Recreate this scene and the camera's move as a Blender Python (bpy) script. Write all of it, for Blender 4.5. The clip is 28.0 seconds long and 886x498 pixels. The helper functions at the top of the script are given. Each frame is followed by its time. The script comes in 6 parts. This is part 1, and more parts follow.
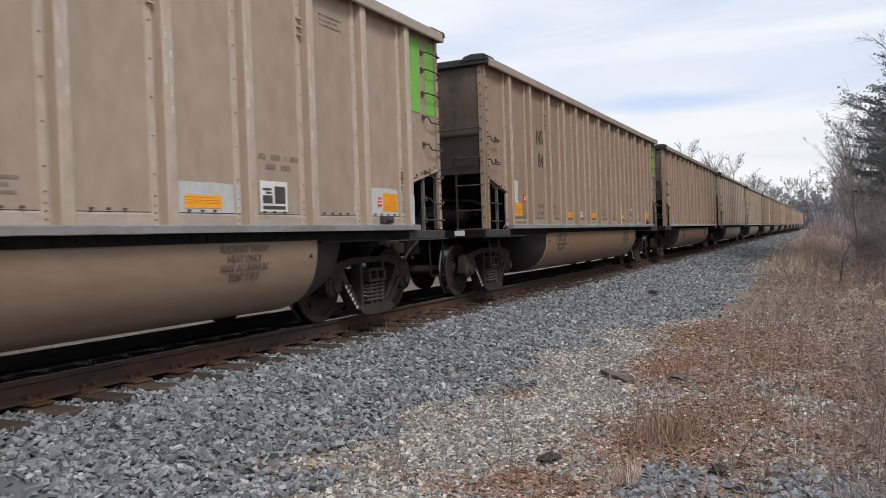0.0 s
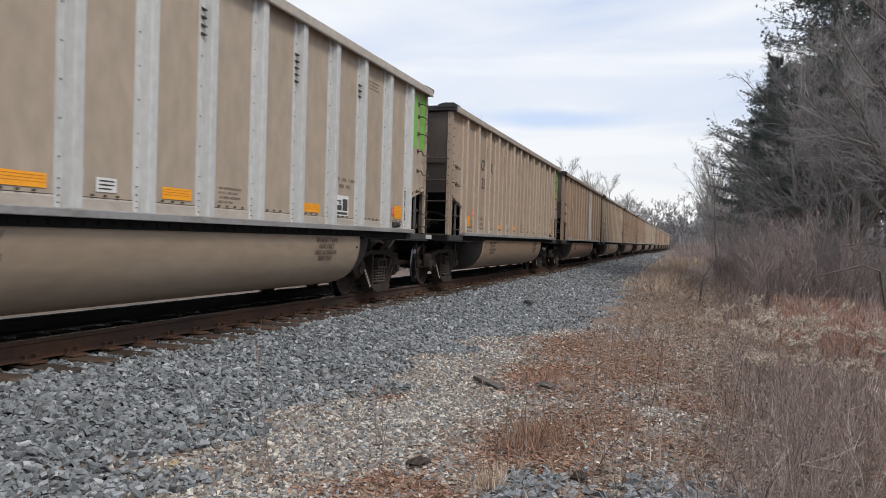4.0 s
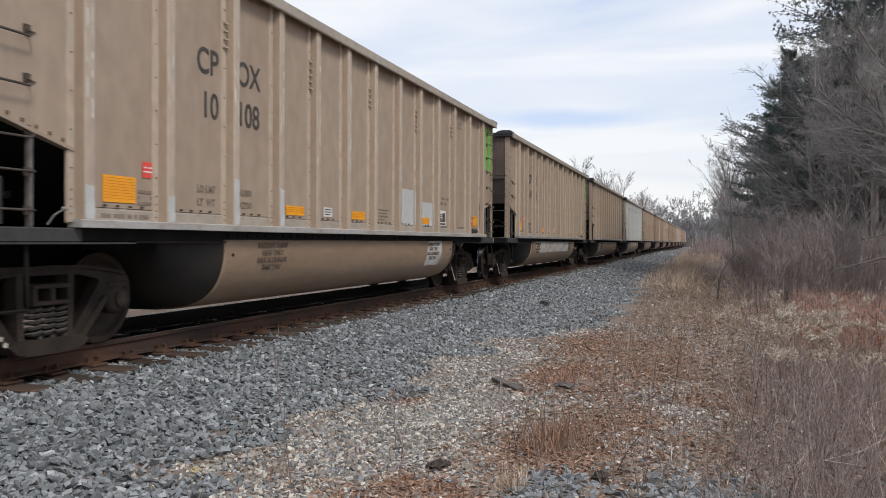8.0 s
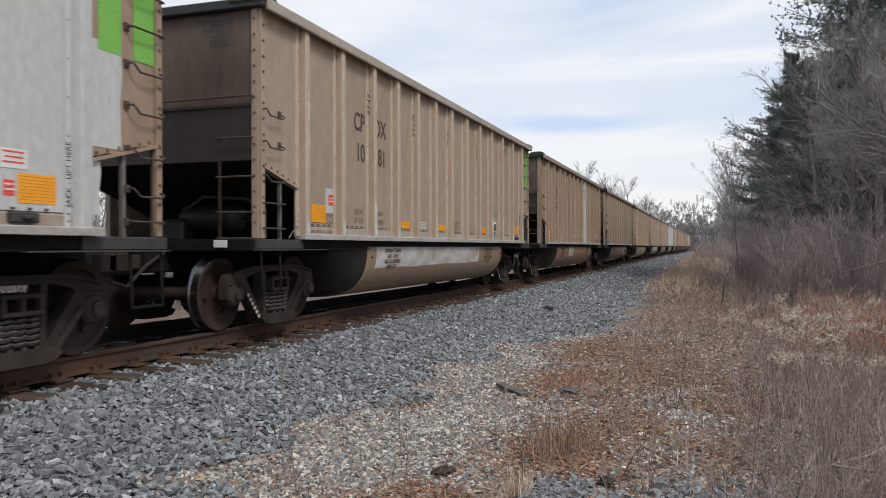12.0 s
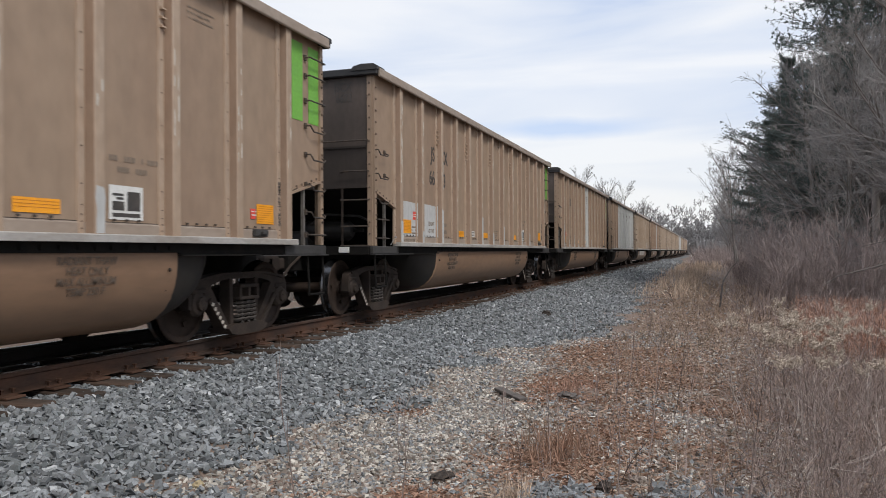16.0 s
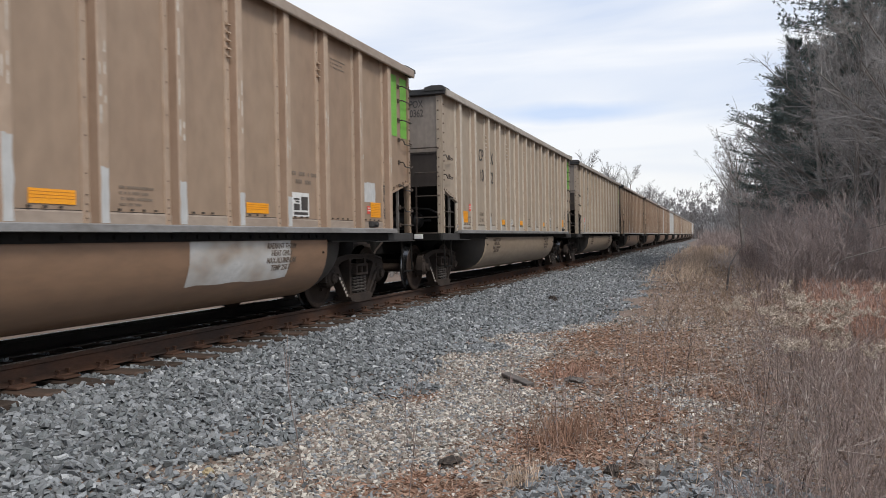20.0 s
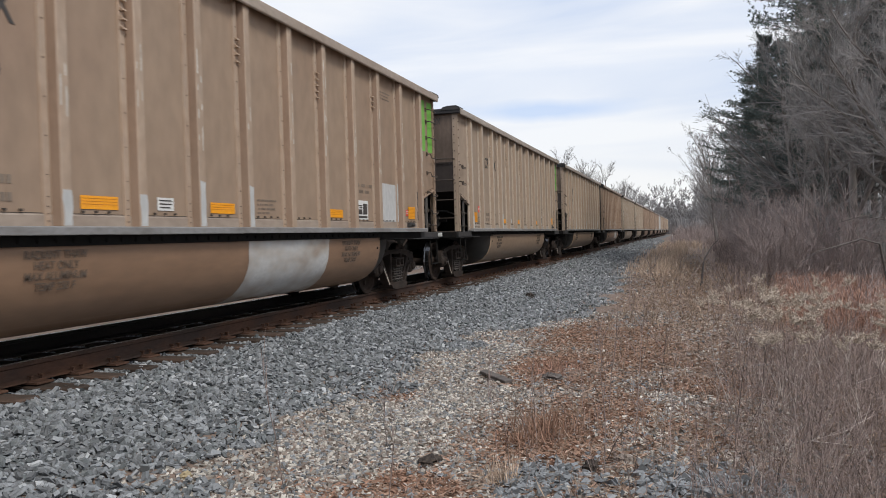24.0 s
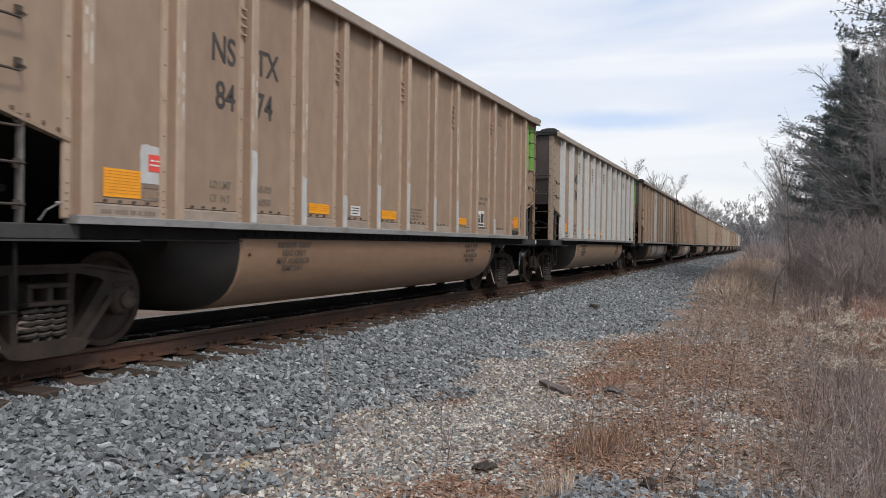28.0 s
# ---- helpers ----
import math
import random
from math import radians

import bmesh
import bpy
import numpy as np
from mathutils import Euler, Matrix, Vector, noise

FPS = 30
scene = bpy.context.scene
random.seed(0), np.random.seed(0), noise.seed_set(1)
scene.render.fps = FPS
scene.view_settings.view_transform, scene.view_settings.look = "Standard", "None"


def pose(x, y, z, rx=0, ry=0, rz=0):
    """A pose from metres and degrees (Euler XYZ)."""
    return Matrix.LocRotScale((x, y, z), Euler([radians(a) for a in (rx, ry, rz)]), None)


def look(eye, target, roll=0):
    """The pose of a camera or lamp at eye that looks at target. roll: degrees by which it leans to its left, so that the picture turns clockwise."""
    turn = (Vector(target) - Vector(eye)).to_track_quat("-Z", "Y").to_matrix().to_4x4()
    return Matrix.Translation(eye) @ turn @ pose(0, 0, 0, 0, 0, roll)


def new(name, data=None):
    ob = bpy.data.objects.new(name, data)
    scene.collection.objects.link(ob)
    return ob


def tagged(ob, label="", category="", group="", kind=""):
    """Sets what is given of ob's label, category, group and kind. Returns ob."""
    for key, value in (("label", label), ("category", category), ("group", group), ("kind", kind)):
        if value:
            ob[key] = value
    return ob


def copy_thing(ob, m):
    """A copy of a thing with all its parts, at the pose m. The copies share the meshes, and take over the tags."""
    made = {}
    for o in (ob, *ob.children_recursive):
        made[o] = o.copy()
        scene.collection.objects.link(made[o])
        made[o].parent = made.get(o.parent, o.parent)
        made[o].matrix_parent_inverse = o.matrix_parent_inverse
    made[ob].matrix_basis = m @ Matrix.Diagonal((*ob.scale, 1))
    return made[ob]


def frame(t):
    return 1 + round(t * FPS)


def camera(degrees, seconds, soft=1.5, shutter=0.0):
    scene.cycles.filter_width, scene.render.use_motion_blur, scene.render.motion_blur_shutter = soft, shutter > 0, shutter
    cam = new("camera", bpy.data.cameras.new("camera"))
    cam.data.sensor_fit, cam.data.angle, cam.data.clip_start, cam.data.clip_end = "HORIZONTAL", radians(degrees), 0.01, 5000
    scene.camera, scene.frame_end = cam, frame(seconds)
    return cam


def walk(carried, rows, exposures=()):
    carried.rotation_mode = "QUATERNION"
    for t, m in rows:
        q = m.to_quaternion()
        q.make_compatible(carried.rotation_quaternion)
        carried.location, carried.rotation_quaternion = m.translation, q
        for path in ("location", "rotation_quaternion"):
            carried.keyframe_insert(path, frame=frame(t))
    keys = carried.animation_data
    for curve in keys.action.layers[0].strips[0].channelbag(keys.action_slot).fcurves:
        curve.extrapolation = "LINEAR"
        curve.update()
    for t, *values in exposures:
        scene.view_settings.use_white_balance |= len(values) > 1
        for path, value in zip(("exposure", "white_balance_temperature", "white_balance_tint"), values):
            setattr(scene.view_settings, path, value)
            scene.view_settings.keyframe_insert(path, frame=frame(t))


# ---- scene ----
# The eye stands on the shoulder beside the line; x is across the track, y along it, z up.
EYE = (0.0, 0.0, 1.62)
RAIL_Z = 0.60          # top of the rail head
TRACK_X = -6.50        # centre line of the track


ROWS = [
    (0, 26.04, -0.90, 1.92), (0.5, 20.64, -0.82, 1.71), (1, 18.61, -0.84, 1.02), (1.5, 17.52, -0.80, 0.31), (2, 17.36, -0.83, -0.32),
    (2.5, 17.35, -0.87, -0.67), (3, 17.35, -0.83, -1.13), (3.5, 17.34, -0.74, -1.48), (5.5, 17.68, -0.66, -1.51), (6, 17.99, -0.71, -1.07),
    (6.5, 18.25, -0.72, -0.68), (7, 18.35, -0.72, -0.48), (7.5, 18.46, -0.66, -0.36), (8, 18.53, -0.55, -0.24), (8.5, 18.62, -0.48, -0.19),
    (9, 18.68, -0.47, -0.19), (9.5, 18.76, -0.42, -0.20), (10, 18.83, -0.32, -0.09), (10.5, 18.86, -0.24, 0.10), (11, 18.87, -0.19, 0.03),
    (11.5, 18.85, -0.18, 0.04), (12, 18.81, -0.13, 0.13), (12.5, 18.66, -0.10, 0.12), (14.5, 18.47, 0.22, 0.04), (15, 18.48, 0.31, 0.14),
    (15.5, 18.54, 0.26, 0.08), (16, 18.64, 0.23, 0.34), (16.5, 18.75, 0.19, 0.48), (17, 18.77, 0.09, 0.89), (17.5, 18.90, -0.23, 1.08),
    (18, 19.05, -0.45, 1.27), (18.5, 19.05, -0.62, 1.28), (19, 19.06, -0.71, 1.22), (19.5, 19.08, -0.75, 1.01), (20, 19.07, -0.77, 0.93),
    (20.5, 19.03, -0.77, 0.92), (21, 18.98, -0.95, 0.68), (21.5, 18.57, -1.16, 0.89), (23.5, 17.20, -1.14, 1.56), (24, 17.36, -0.92, 1.64),
    (24.5, 17.60, -0.67, 1.29), (25, 17.77, -0.58, 0.94), (25.5, 18.47, -0.55, 0.33), (26, 19.16, -0.56, -0.31), (26.5, 20.02, -0.52, -0.64),
    (27, 21.20, -0.40, -0.83), (27.5, 21.69, -0.37, -0.75), (28, 22.11, -0.48, -0.85),
]


cam = camera(59.2, 28.0, 0.5, 0.08)
walk(cam, [(t, pose(*EYE, 90 + p, r, y)) for t, y, p, r in ROWS], [(0, 0.20), (10, 0.20), (12, 0.16), (15, 0.17), (18, 0.20), (21, 0.23), (24, 0.20), (26, 0.17), (27, 0.13), (28, 0.20)])

# ---- world and sun: a bright, thinly overcast winter sky ----
world = bpy.data.worlds.new("winter_sky")
scene.world = world
world.use_nodes = True
wn, wl = world.node_tree.nodes, world.node_tree.links
wn.clear()


def wnode(kind, **values):
    n = wn.new(kind)
    for k, v in values.items():
        n.inputs[k].default_value = v
    return n


w_out = wnode("ShaderNodeOutputWorld")
w_bg = wnode("ShaderNodeBackground", Strength=1.0)
w_sky = wn.new("ShaderNodeTexSky")
w_sky.sky_type, w_sky.sun_disc = "NISHITA", False
w_sky.sun_elevation, w_sky.sun_rotation = radians(48), radians(125)
w_gain = wn.new("ShaderNodeMix")
w_gain.data_type, w_gain.blend_type = "RGBA", "MULTIPLY"
w_gain.inputs[0].default_value = 1.0
w_gain.inputs[7].default_value = (0.13, 0.13, 0.13, 1)
wl.new(w_sky.outputs[0], w_gain.inputs[6])
w_co = wn.new("ShaderNodeTexCoord")
w_map = wn.new("ShaderNodeMapping")
w_map.inputs["Scale"].default_value = (1.0, 1.0, 7.0)
wl.new(w_co.outputs["Generated"], w_map.inputs[0])
w_n1 = wnode("ShaderNodeTexNoise", Scale=1.9, Detail=6.0, Roughness=0.45, Distortion=0.5)
wl.new(w_map.outputs[0], w_n1.inputs["Vector"])
w_r1 = wn.new("ShaderNodeValToRGB")
for e, p, c in zip(w_r1.color_ramp.elements, (0.33, 0.60), ((0.44, 0.55, 0.78, 1), (0.82, 0.838, 0.878, 1))):
    e.position, e.color = p, c
w_mid = w_r1.color_ramp.elements.new(0.43)
w_mid.color = (0.635, 0.70, 0.825, 1)
wl.new(w_n1.outputs[0], w_r1.inputs[0])
w_cov = wn.new("ShaderNodeMix")
w_cov.data_type = "RGBA"
w_cov.inputs[0].default_value = 0.93
wl.new(w_gain.outputs[2], w_cov.inputs[6])
w_sep = wn.new("ShaderNodeSeparateXYZ")
wl.new(w_co.outputs["Generated"], w_sep.inputs[0])
w_low = wn.new("ShaderNodeMapRange")
w_low.inputs[1].default_value, w_low.inputs[2].default_value, w_low.inputs[3].default_value, w_low.inputs[4].default_value = 0.0, 0.20, 0.6, 0.0
wl.new(w_sep.outputs[2], w_low.inputs[0])
w_hor = wn.new("ShaderNodeMix")
w_hor.data_type = "RGBA"
w_hor.inputs[7].default_value = (0.82, 0.81, 0.79, 1)
wl.new(w_low.outputs[0], w_hor.inputs[0])
wl.new(w_r1.outputs[0], w_hor.inputs[6])
# a thin gap of blue low in the cloud, down the line
w_at = wn.new("ShaderNodeMapping")
GAP, WIDE = (-0.165, 0.974, 0.153), (0.14, 0.30, 0.016)
w_at.inputs["Scale"].default_value = [1 / v for v in WIDE]
w_at.inputs["Location"].default_value = [-c / v for c, v in zip(GAP, WIDE)]
w_fine = wnode("ShaderNodeTexNoise", Scale=9.0, Detail=4.0)
w_sway = wn.new("ShaderNodeVectorMath")
w_sway.operation = "MULTIPLY_ADD"
w_sway.inputs[1].default_value, w_sway.inputs[2].default_value = (0.05, 0.0, 0.022), (-0.025, 0.0, -0.011)
w_move = wn.new("ShaderNodeVectorMath")
w_move.operation = "ADD"
wl.new(w_co.outputs["Generated"], w_fine.inputs["Vector"])
wl.new(w_fine.outputs[1], w_sway.inputs[0])
wl.new(w_sway.outputs[0], w_move.inputs[0])
wl.new(w_co.outputs["Generated"], w_move.inputs[1])
wl.new(w_move.outputs[0], w_at.inputs[0])
w_ball = wn.new("ShaderNodeTexGradient")
w_ball.gradient_type = "SPHERICAL"
wl.new(w_at.outputs[0], w_ball.inputs[0])
w_part = wn.new("ShaderNodeMapRange")
w_part.inputs[2].default_value, w_part.inputs[4].default_value = 0.7, 0.75
wl.new(w_ball.outputs[1], w_part.inputs[0])
w_gap = wn.new("ShaderNodeMix")
w_gap.data_type = "RGBA"
w_gap.inputs[7].default_value = (0.47, 0.60, 0.84, 1)
wl.new(w_part.outputs[0], w_gap.inputs[0])
wl.new(w_hor.outputs[2], w_gap.inputs[6])
wl.new(w_gap.outputs[2], w_cov.inputs[7])
wl.new(w_cov.outputs[2], w_bg.inputs[0])
wl.new(w_bg.outputs[0], w_out.inputs[0])

sun = new("sun", bpy.data.lights.new("sun", "SUN"))
sun.data.energy, sun.data.angle, sun.data.color = 1.9, radians(14), (1.0, 0.95, 0.88)
SUN_UP, SUN_ROUND = radians(48), radians(125)
sun.matrix_world = look((0, 0, 0), (-math.cos(SUN_UP) * math.sin(SUN_ROUND), -math.cos(SUN_UP) * math.cos(SUN_ROUND), -math.sin(SUN_UP)))
scene.view_settings.exposure = 0.18


# ---- mesh and material tools ----
def material(name, base, rough=0.7, metal=0.0, spots=None, scale=6.0, amount=0.5, grain=60.0, bump=0.15, stretch=(1, 1, 1), vary=0.0, streak=None):
    """A surface of one base colour, worn at two scales: spots (a second colour) in patches and a fine grain."""
    m = bpy.data.materials.new(name)
    m.use_nodes = True
    n, l = m.node_tree.nodes, m.node_tree.links
    b = n["Principled BSDF"]
    b.inputs["Roughness"].default_value, b.inputs["Metallic"].default_value = rough, metal
    co = n.new("ShaderNodeTexCoord")
    mp = n.new("ShaderNodeMapping")
    mp.inputs["Scale"].default_value = stretch
    l.new(co.outputs["Object"], mp.inputs[0])
    big = n.new("ShaderNodeTexNoise")
    big.inputs["Scale"].default_value, big.inputs["Detail"].default_value, big.inputs["Roughness"].default_value = scale, 6.0, 0.6
    fine = n.new("ShaderNodeTexNoise")
    fine.inputs["Scale"].default_value, fine.inputs["Detail"].default_value = grain, 3.0
    for t in (big, fine):
        l.new(mp.outputs[0], t.inputs["Vector"])
    ramp = n.new("ShaderNodeValToRGB")
    ramp.color_ramp.elements[0].position, ramp.color_ramp.elements[1].position = 0.42, 0.68
    l.new(big.outputs[0], ramp.inputs[0])
    fac = n.new("ShaderNodeMath")
    fac.operation = "MULTIPLY"
    fac.inputs[1].default_value = amount
    l.new(ramp.outputs[0], fac.inputs[0])
    mix = n.new("ShaderNodeMix")
    mix.data_type = "RGBA"
    mix.inputs[6].default_value = (*base, 1)
    mix.inputs[7].default_value = (*(spots or [c * 0.6 for c in base]), 1)
    l.new(fac.outputs[0], mix.inputs[0])
    last = mix.outputs[2]
    if streak:
        wv = n.new("ShaderNodeTexNoise")
        wv.inputs["Scale"].default_value, wv.inputs["Detail"].default_value = 1.0, 4.0
        sm = n.new("ShaderNodeMapping")
        sm.inputs["Scale"].default_value = (9.0, 9.0, 0.45)
        l.new(co.outputs["Object"], sm.inputs[0])
        l.new(sm.outputs[0], wv.inputs["Vector"])
        sr = n.new("ShaderNodeValToRGB")
        sr.color_ramp.elements[0].position, sr.color_ramp.elements[1].position = 0.5, 0.78
        l.new(wv.outputs[0], sr.inputs[0])
        sf = n.new("ShaderNodeMath")
        sf.operation = "MULTIPLY"
        sf.inputs[1].default_value = 0.2
        l.new(sr.outputs[0], sf.inputs[0])
        ms = n.new("ShaderNodeMix")
        ms.data_type = "RGBA"
        ms.inputs[7].default_value = (*streak, 1)
        l.new(sf.outputs[0], ms.inputs[0])
        l.new(last, ms.inputs[6])
        last = ms.outputs[2]
    info = n.new("ShaderNodeObjectInfo")
    geo = n.new("ShaderNodeNewGeometry")
    add = n.new("ShaderNodeMath")
    add.operation = "ADD"
    l.new(info.outputs["Random"], add.inputs[0])
    l.new(geo.outputs["Random Per Island"], add.inputs[1])
    frac = n.new("ShaderNodeMath")
    frac.operation = "FRACT"
    l.new(add.outputs[0], frac.inputs[0])
    rng = n.new("ShaderNodeMapRange")
    rng.inputs[3].default_value, rng.inputs[4].default_value = 1 - vary, 1 + vary
    l.new(frac.outputs[0], rng.inputs[0])
    fr = n.new("ShaderNodeMapRange")
    fr.inputs[1].default_value, fr.inputs[2].default_value, fr.inputs[3].default_value, fr.inputs[4].default_value = 0.3, 0.7, 0.9, 1.1
    l.new(fine.outputs[0], fr.inputs[0])
    mul = n.new("ShaderNodeMath")
    mul.operation = "MULTIPLY"
    l.new(rng.outputs[0], mul.inputs[0])
    l.new(fr.outputs[0], mul.inputs[1])
    hsv = n.new("ShaderNodeHueSaturation")
    l.new(mul.outputs[0], hsv.inputs["Value"])
    l.new(last, hsv.inputs["Color"])
    l.new(hsv.outputs[0], b.inputs["Base Color"])
    if bump:
        bp = n.new("ShaderNodeBump")
        bp.inputs["Strength"].default_value, bp.inputs["Distance"].default_value = bump, 0.01
        l.new(fine.outputs[0], bp.inputs["Height"])
        l.new(bp.outputs[0], b.inputs["Normal"])
    return m


class Build:
    """Gathers boxes, prisms and tubes into one mesh."""

    def __init__(self):
        self.v, self.f, self.mi = [], [], []

    def add(self, verts, faces, mi=0):
        o = len(self.v)
        self.v += [tuple(p) for p in verts]
        self.f += [tuple(i + o for i in f) for f in faces]
        self.mi += [mi] * len(faces)
        return self

    def box(self, x0, x1, y0, y1, z0, z1, mi=0, c=0.0):
        if c <= 0:
            p = [(x, y, z) for x in (x0, x1) for y in (y0, y1) for z in (z0, z1)]
            return self.add(p, [(0, 1, 3, 2), (4, 6, 7, 5), (0, 4, 5, 1), (2, 3, 7, 6), (0, 2, 6, 4), (1, 5, 7, 3)], mi)
        bm = bmesh.new()
        bmesh.ops.create_cube(bm, size=1.0)
        for q in bm.verts:
            q.co = Vector((x0 + (q.co.x + 0.5) * (x1 - x0), y0 + (q.co.y + 0.5) * (y1 - y0), z0 + (q.co.z + 0.5) * (z1 - z0)))
        bmesh.ops.bevel(bm, geom=bm.edges[:], offset=c, segments=1, affect="EDGES")
        bm.verts.index_update()
        self.add([q.co[:] for q in bm.verts], [[q.index for q in f.verts] for f in bm.faces], mi)
        bm.free()
        return self

    def prism(self, outline, axis, a, b, mi=0):
        """An outline (list of two-number points) drawn out along an axis from a to b."""
        n = len(outline)
        put = {"x": lambda p, q: (q, p[0], p[1]), "y": lambda p, q: (p[0], q, p[1]), "z": lambda p, q: (p[0], p[1], q)}[axis]
        verts = [put(p, q) for q in (a, b) for p in outline]
        faces = [tuple(range(n)), tuple(range(2 * n - 1, n - 1, -1))]
        faces += [(i, i + n, (i + 1) % n + n, (i + 1) % n) for i in range(n)]
        return self.add(verts, faces, mi)

    def tube(self, points, r, n=6, mi=0, r1=None):
        """A round bar along a line of points."""
        pts = [Vector(p) for p in points]
        rings, side = [], None
        for i, p in enumerate(pts):
            way = (pts[min(i + 1, len(pts) - 1)] - pts[max(i - 1, 0)]).normalized()
            if side is None:
                side = way.orthogonal().normalized()
            side = (side - way * side.dot(way)).normalized()
            up = way.cross(side)
            rr = r if r1 is None else r + (r1 - r) * i / (len(pts) - 1)
            rings += [p + (side * math.cos(2 * math.pi * k / n) + up * math.sin(2 * math.pi * k / n)) * rr for k in range(n)]
        faces = [tuple(range(n - 1, -1, -1)), tuple(range((len(pts) - 1) * n, len(pts) * n))]
        for i in range(len(pts) - 1):
            faces += [(i * n + k, i * n + (k + 1) % n, (i + 1) * n + (k + 1) % n, (i + 1) * n + k) for k in range(n)]
        return self.add(rings, faces, mi)

    def lathe(self, profile, n, centre, axis="x", mi=0):
        """A profile of (radius, offset along the axis) turned round the axis."""
        cx, cy, cz = centre
        verts = []
        for r, o in profile:
            for k in range(n):
                a, b = r * math.cos(2 * math.pi * k / n), r * math.sin(2 * math.pi * k / n)
                verts.append((cx + o, cy + a, cz + b) if axis == "x" else (cx + a, cy + o, cz + b) if axis == "y" else (cx + a, cy + b, cz + o))
        m = len(profile)
        faces = [(i * n + k, i * n + (k + 1) % n, (i + 1) * n + (k + 1) % n, (i + 1) * n + k) for i in range(m - 1) for k in range(n)]
        faces += [tuple(range(n - 1, -1, -1)), tuple(range((m - 1) * n, m * n))]
        return self.add(verts, faces, mi)

    def mesh(self, name, *mats, smooth=False):
        me = bpy.data.meshes.new(name)
        me.from_pydata(self.v, [], self.f)
        for m in mats:
            me.materials.append(m)
        me.polygons.foreach_set("material_index", self.mi)
        if smooth:
            me.polygons.foreach_set("use_smooth", [True] * len(self.f))
            me.set_sharp_from_angle(angle=radians(40))
        bm = bmesh.new()
        bm.from_mesh(me)
        bmesh.ops.recalc_face_normals(bm, faces=bm.faces)
        bm.to_mesh(me)
        bm.free()
        me.update()
        return me


def quick_mesh(name, verts, faces, mat, smooth=False):
    """A large mesh from numpy arrays; all faces have the same number of corners."""
    me = bpy.data.meshes.new(name)
    verts, faces = np.asarray(verts, np.float32), np.asarray(faces, np.int32)
    k = faces.shape[1]
    me.vertices.add(len(verts))
    me.vertices.foreach_set("co", verts.ravel())
    me.loops.add(faces.size)
    me.loops.foreach_set("vertex_index", faces.ravel())
    me.polygons.add(len(faces))
    me.polygons.foreach_set("loop_start", np.arange(0, faces.size, k, dtype=np.int32))
    me.polygons.foreach_set("loop_total", np.full(len(faces), k, np.int32))
    me.polygons.foreach_set("use_smooth", np.full(len(faces), bool(smooth)))
    me.materials.append(mat)
    me.update(calc_edges=True)
    me.validate()
    return me


def child(name, data, parent, at=None, label="", mats=None):
    """One mesh object under a thing or a part; mats are put on the object where its mesh is shared."""
    ob = new(name, data)
    ob.parent = parent
    if at is not None:
        ob.matrix_basis = at
    if label:
        ob["label"] = label
    if mats:
        for i, m in enumerate(mats):
            ob.material_slots[i].link = "OBJECT"
            ob.material_slots[i].material = m
    return ob


# ---- materials ----
PAINT = {
    "tan": material("tan_car_paint", (0.345, 0.266, 0.2), 0.58, 0, (0.31, 0.234, 0.172), 0.7, 0.75, 9, 0.05, (1, 0.6, 0.35), 0.03, (0.28, 0.21, 0.155)),
    "brown": material("brown_tan_car_paint", (0.302, 0.218, 0.153), 0.58, 0, (0.265, 0.18, 0.125), 0.7, 0.75, 9, 0.05, (1, 0.6, 0.35), 0.03, (0.255, 0.17, 0.115)),
    "grey": material("grey_tan_car_paint", (0.362, 0.296, 0.229), 0.58, 0, (0.325, 0.262, 0.20), 0.7, 0.7, 9, 0.05, (1, 0.6, 0.35), 0.03, (0.31, 0.25, 0.19)),
}
TUB = {
    "tan": material("tan_belly_paint", (0.27, 0.19, 0.128), 0.5, 0, (0.21, 0.142, 0.094), 0.6, 0.8, 12, 0.05, (1, 0.3, 1), 0.04),
    "brown": material("brown_belly_paint", (0.245, 0.15, 0.092), 0.5, 0, (0.18, 0.108, 0.068), 0.6, 0.8, 12, 0.05, (1, 0.3, 1), 0.04),
    "grey": material("grey_belly_paint", (0.30, 0.235, 0.172), 0.5, 0, (0.23, 0.172, 0.122), 0.6, 0.8, 12, 0.05, (1, 0.3, 1), 0.04),
}
RIBPAINT = {
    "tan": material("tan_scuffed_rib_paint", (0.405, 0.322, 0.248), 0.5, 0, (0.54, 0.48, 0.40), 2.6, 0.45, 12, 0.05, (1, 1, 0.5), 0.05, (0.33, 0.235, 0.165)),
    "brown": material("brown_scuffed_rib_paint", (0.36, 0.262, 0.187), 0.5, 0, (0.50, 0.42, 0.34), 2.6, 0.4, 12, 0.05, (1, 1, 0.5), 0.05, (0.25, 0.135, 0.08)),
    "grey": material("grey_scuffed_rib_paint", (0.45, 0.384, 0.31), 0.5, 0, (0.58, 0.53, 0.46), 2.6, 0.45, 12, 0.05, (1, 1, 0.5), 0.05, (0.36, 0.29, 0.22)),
}
CHORD = {
    "tan": material("tan_worn_chord_paint", (0.385, 0.33, 0.275), 0.5, 0.1, (0.30, 0.25, 0.20), 1.5, 0.7, 14, 0.05, (1, 0.5, 1), 0.04),
    "brown": material("brown_worn_chord_paint", (0.345, 0.28, 0.225), 0.5, 0.1, (0.27, 0.205, 0.16), 1.5, 0.7, 14, 0.05, (1, 0.5, 1), 0.04),
    "grey": material("grey_worn_chord_paint", (0.42, 0.375, 0.325), 0.5, 0.1, (0.34, 0.295, 0.245), 1.5, 0.7, 14, 0.05, (1, 0.5, 1), 0.04),
}
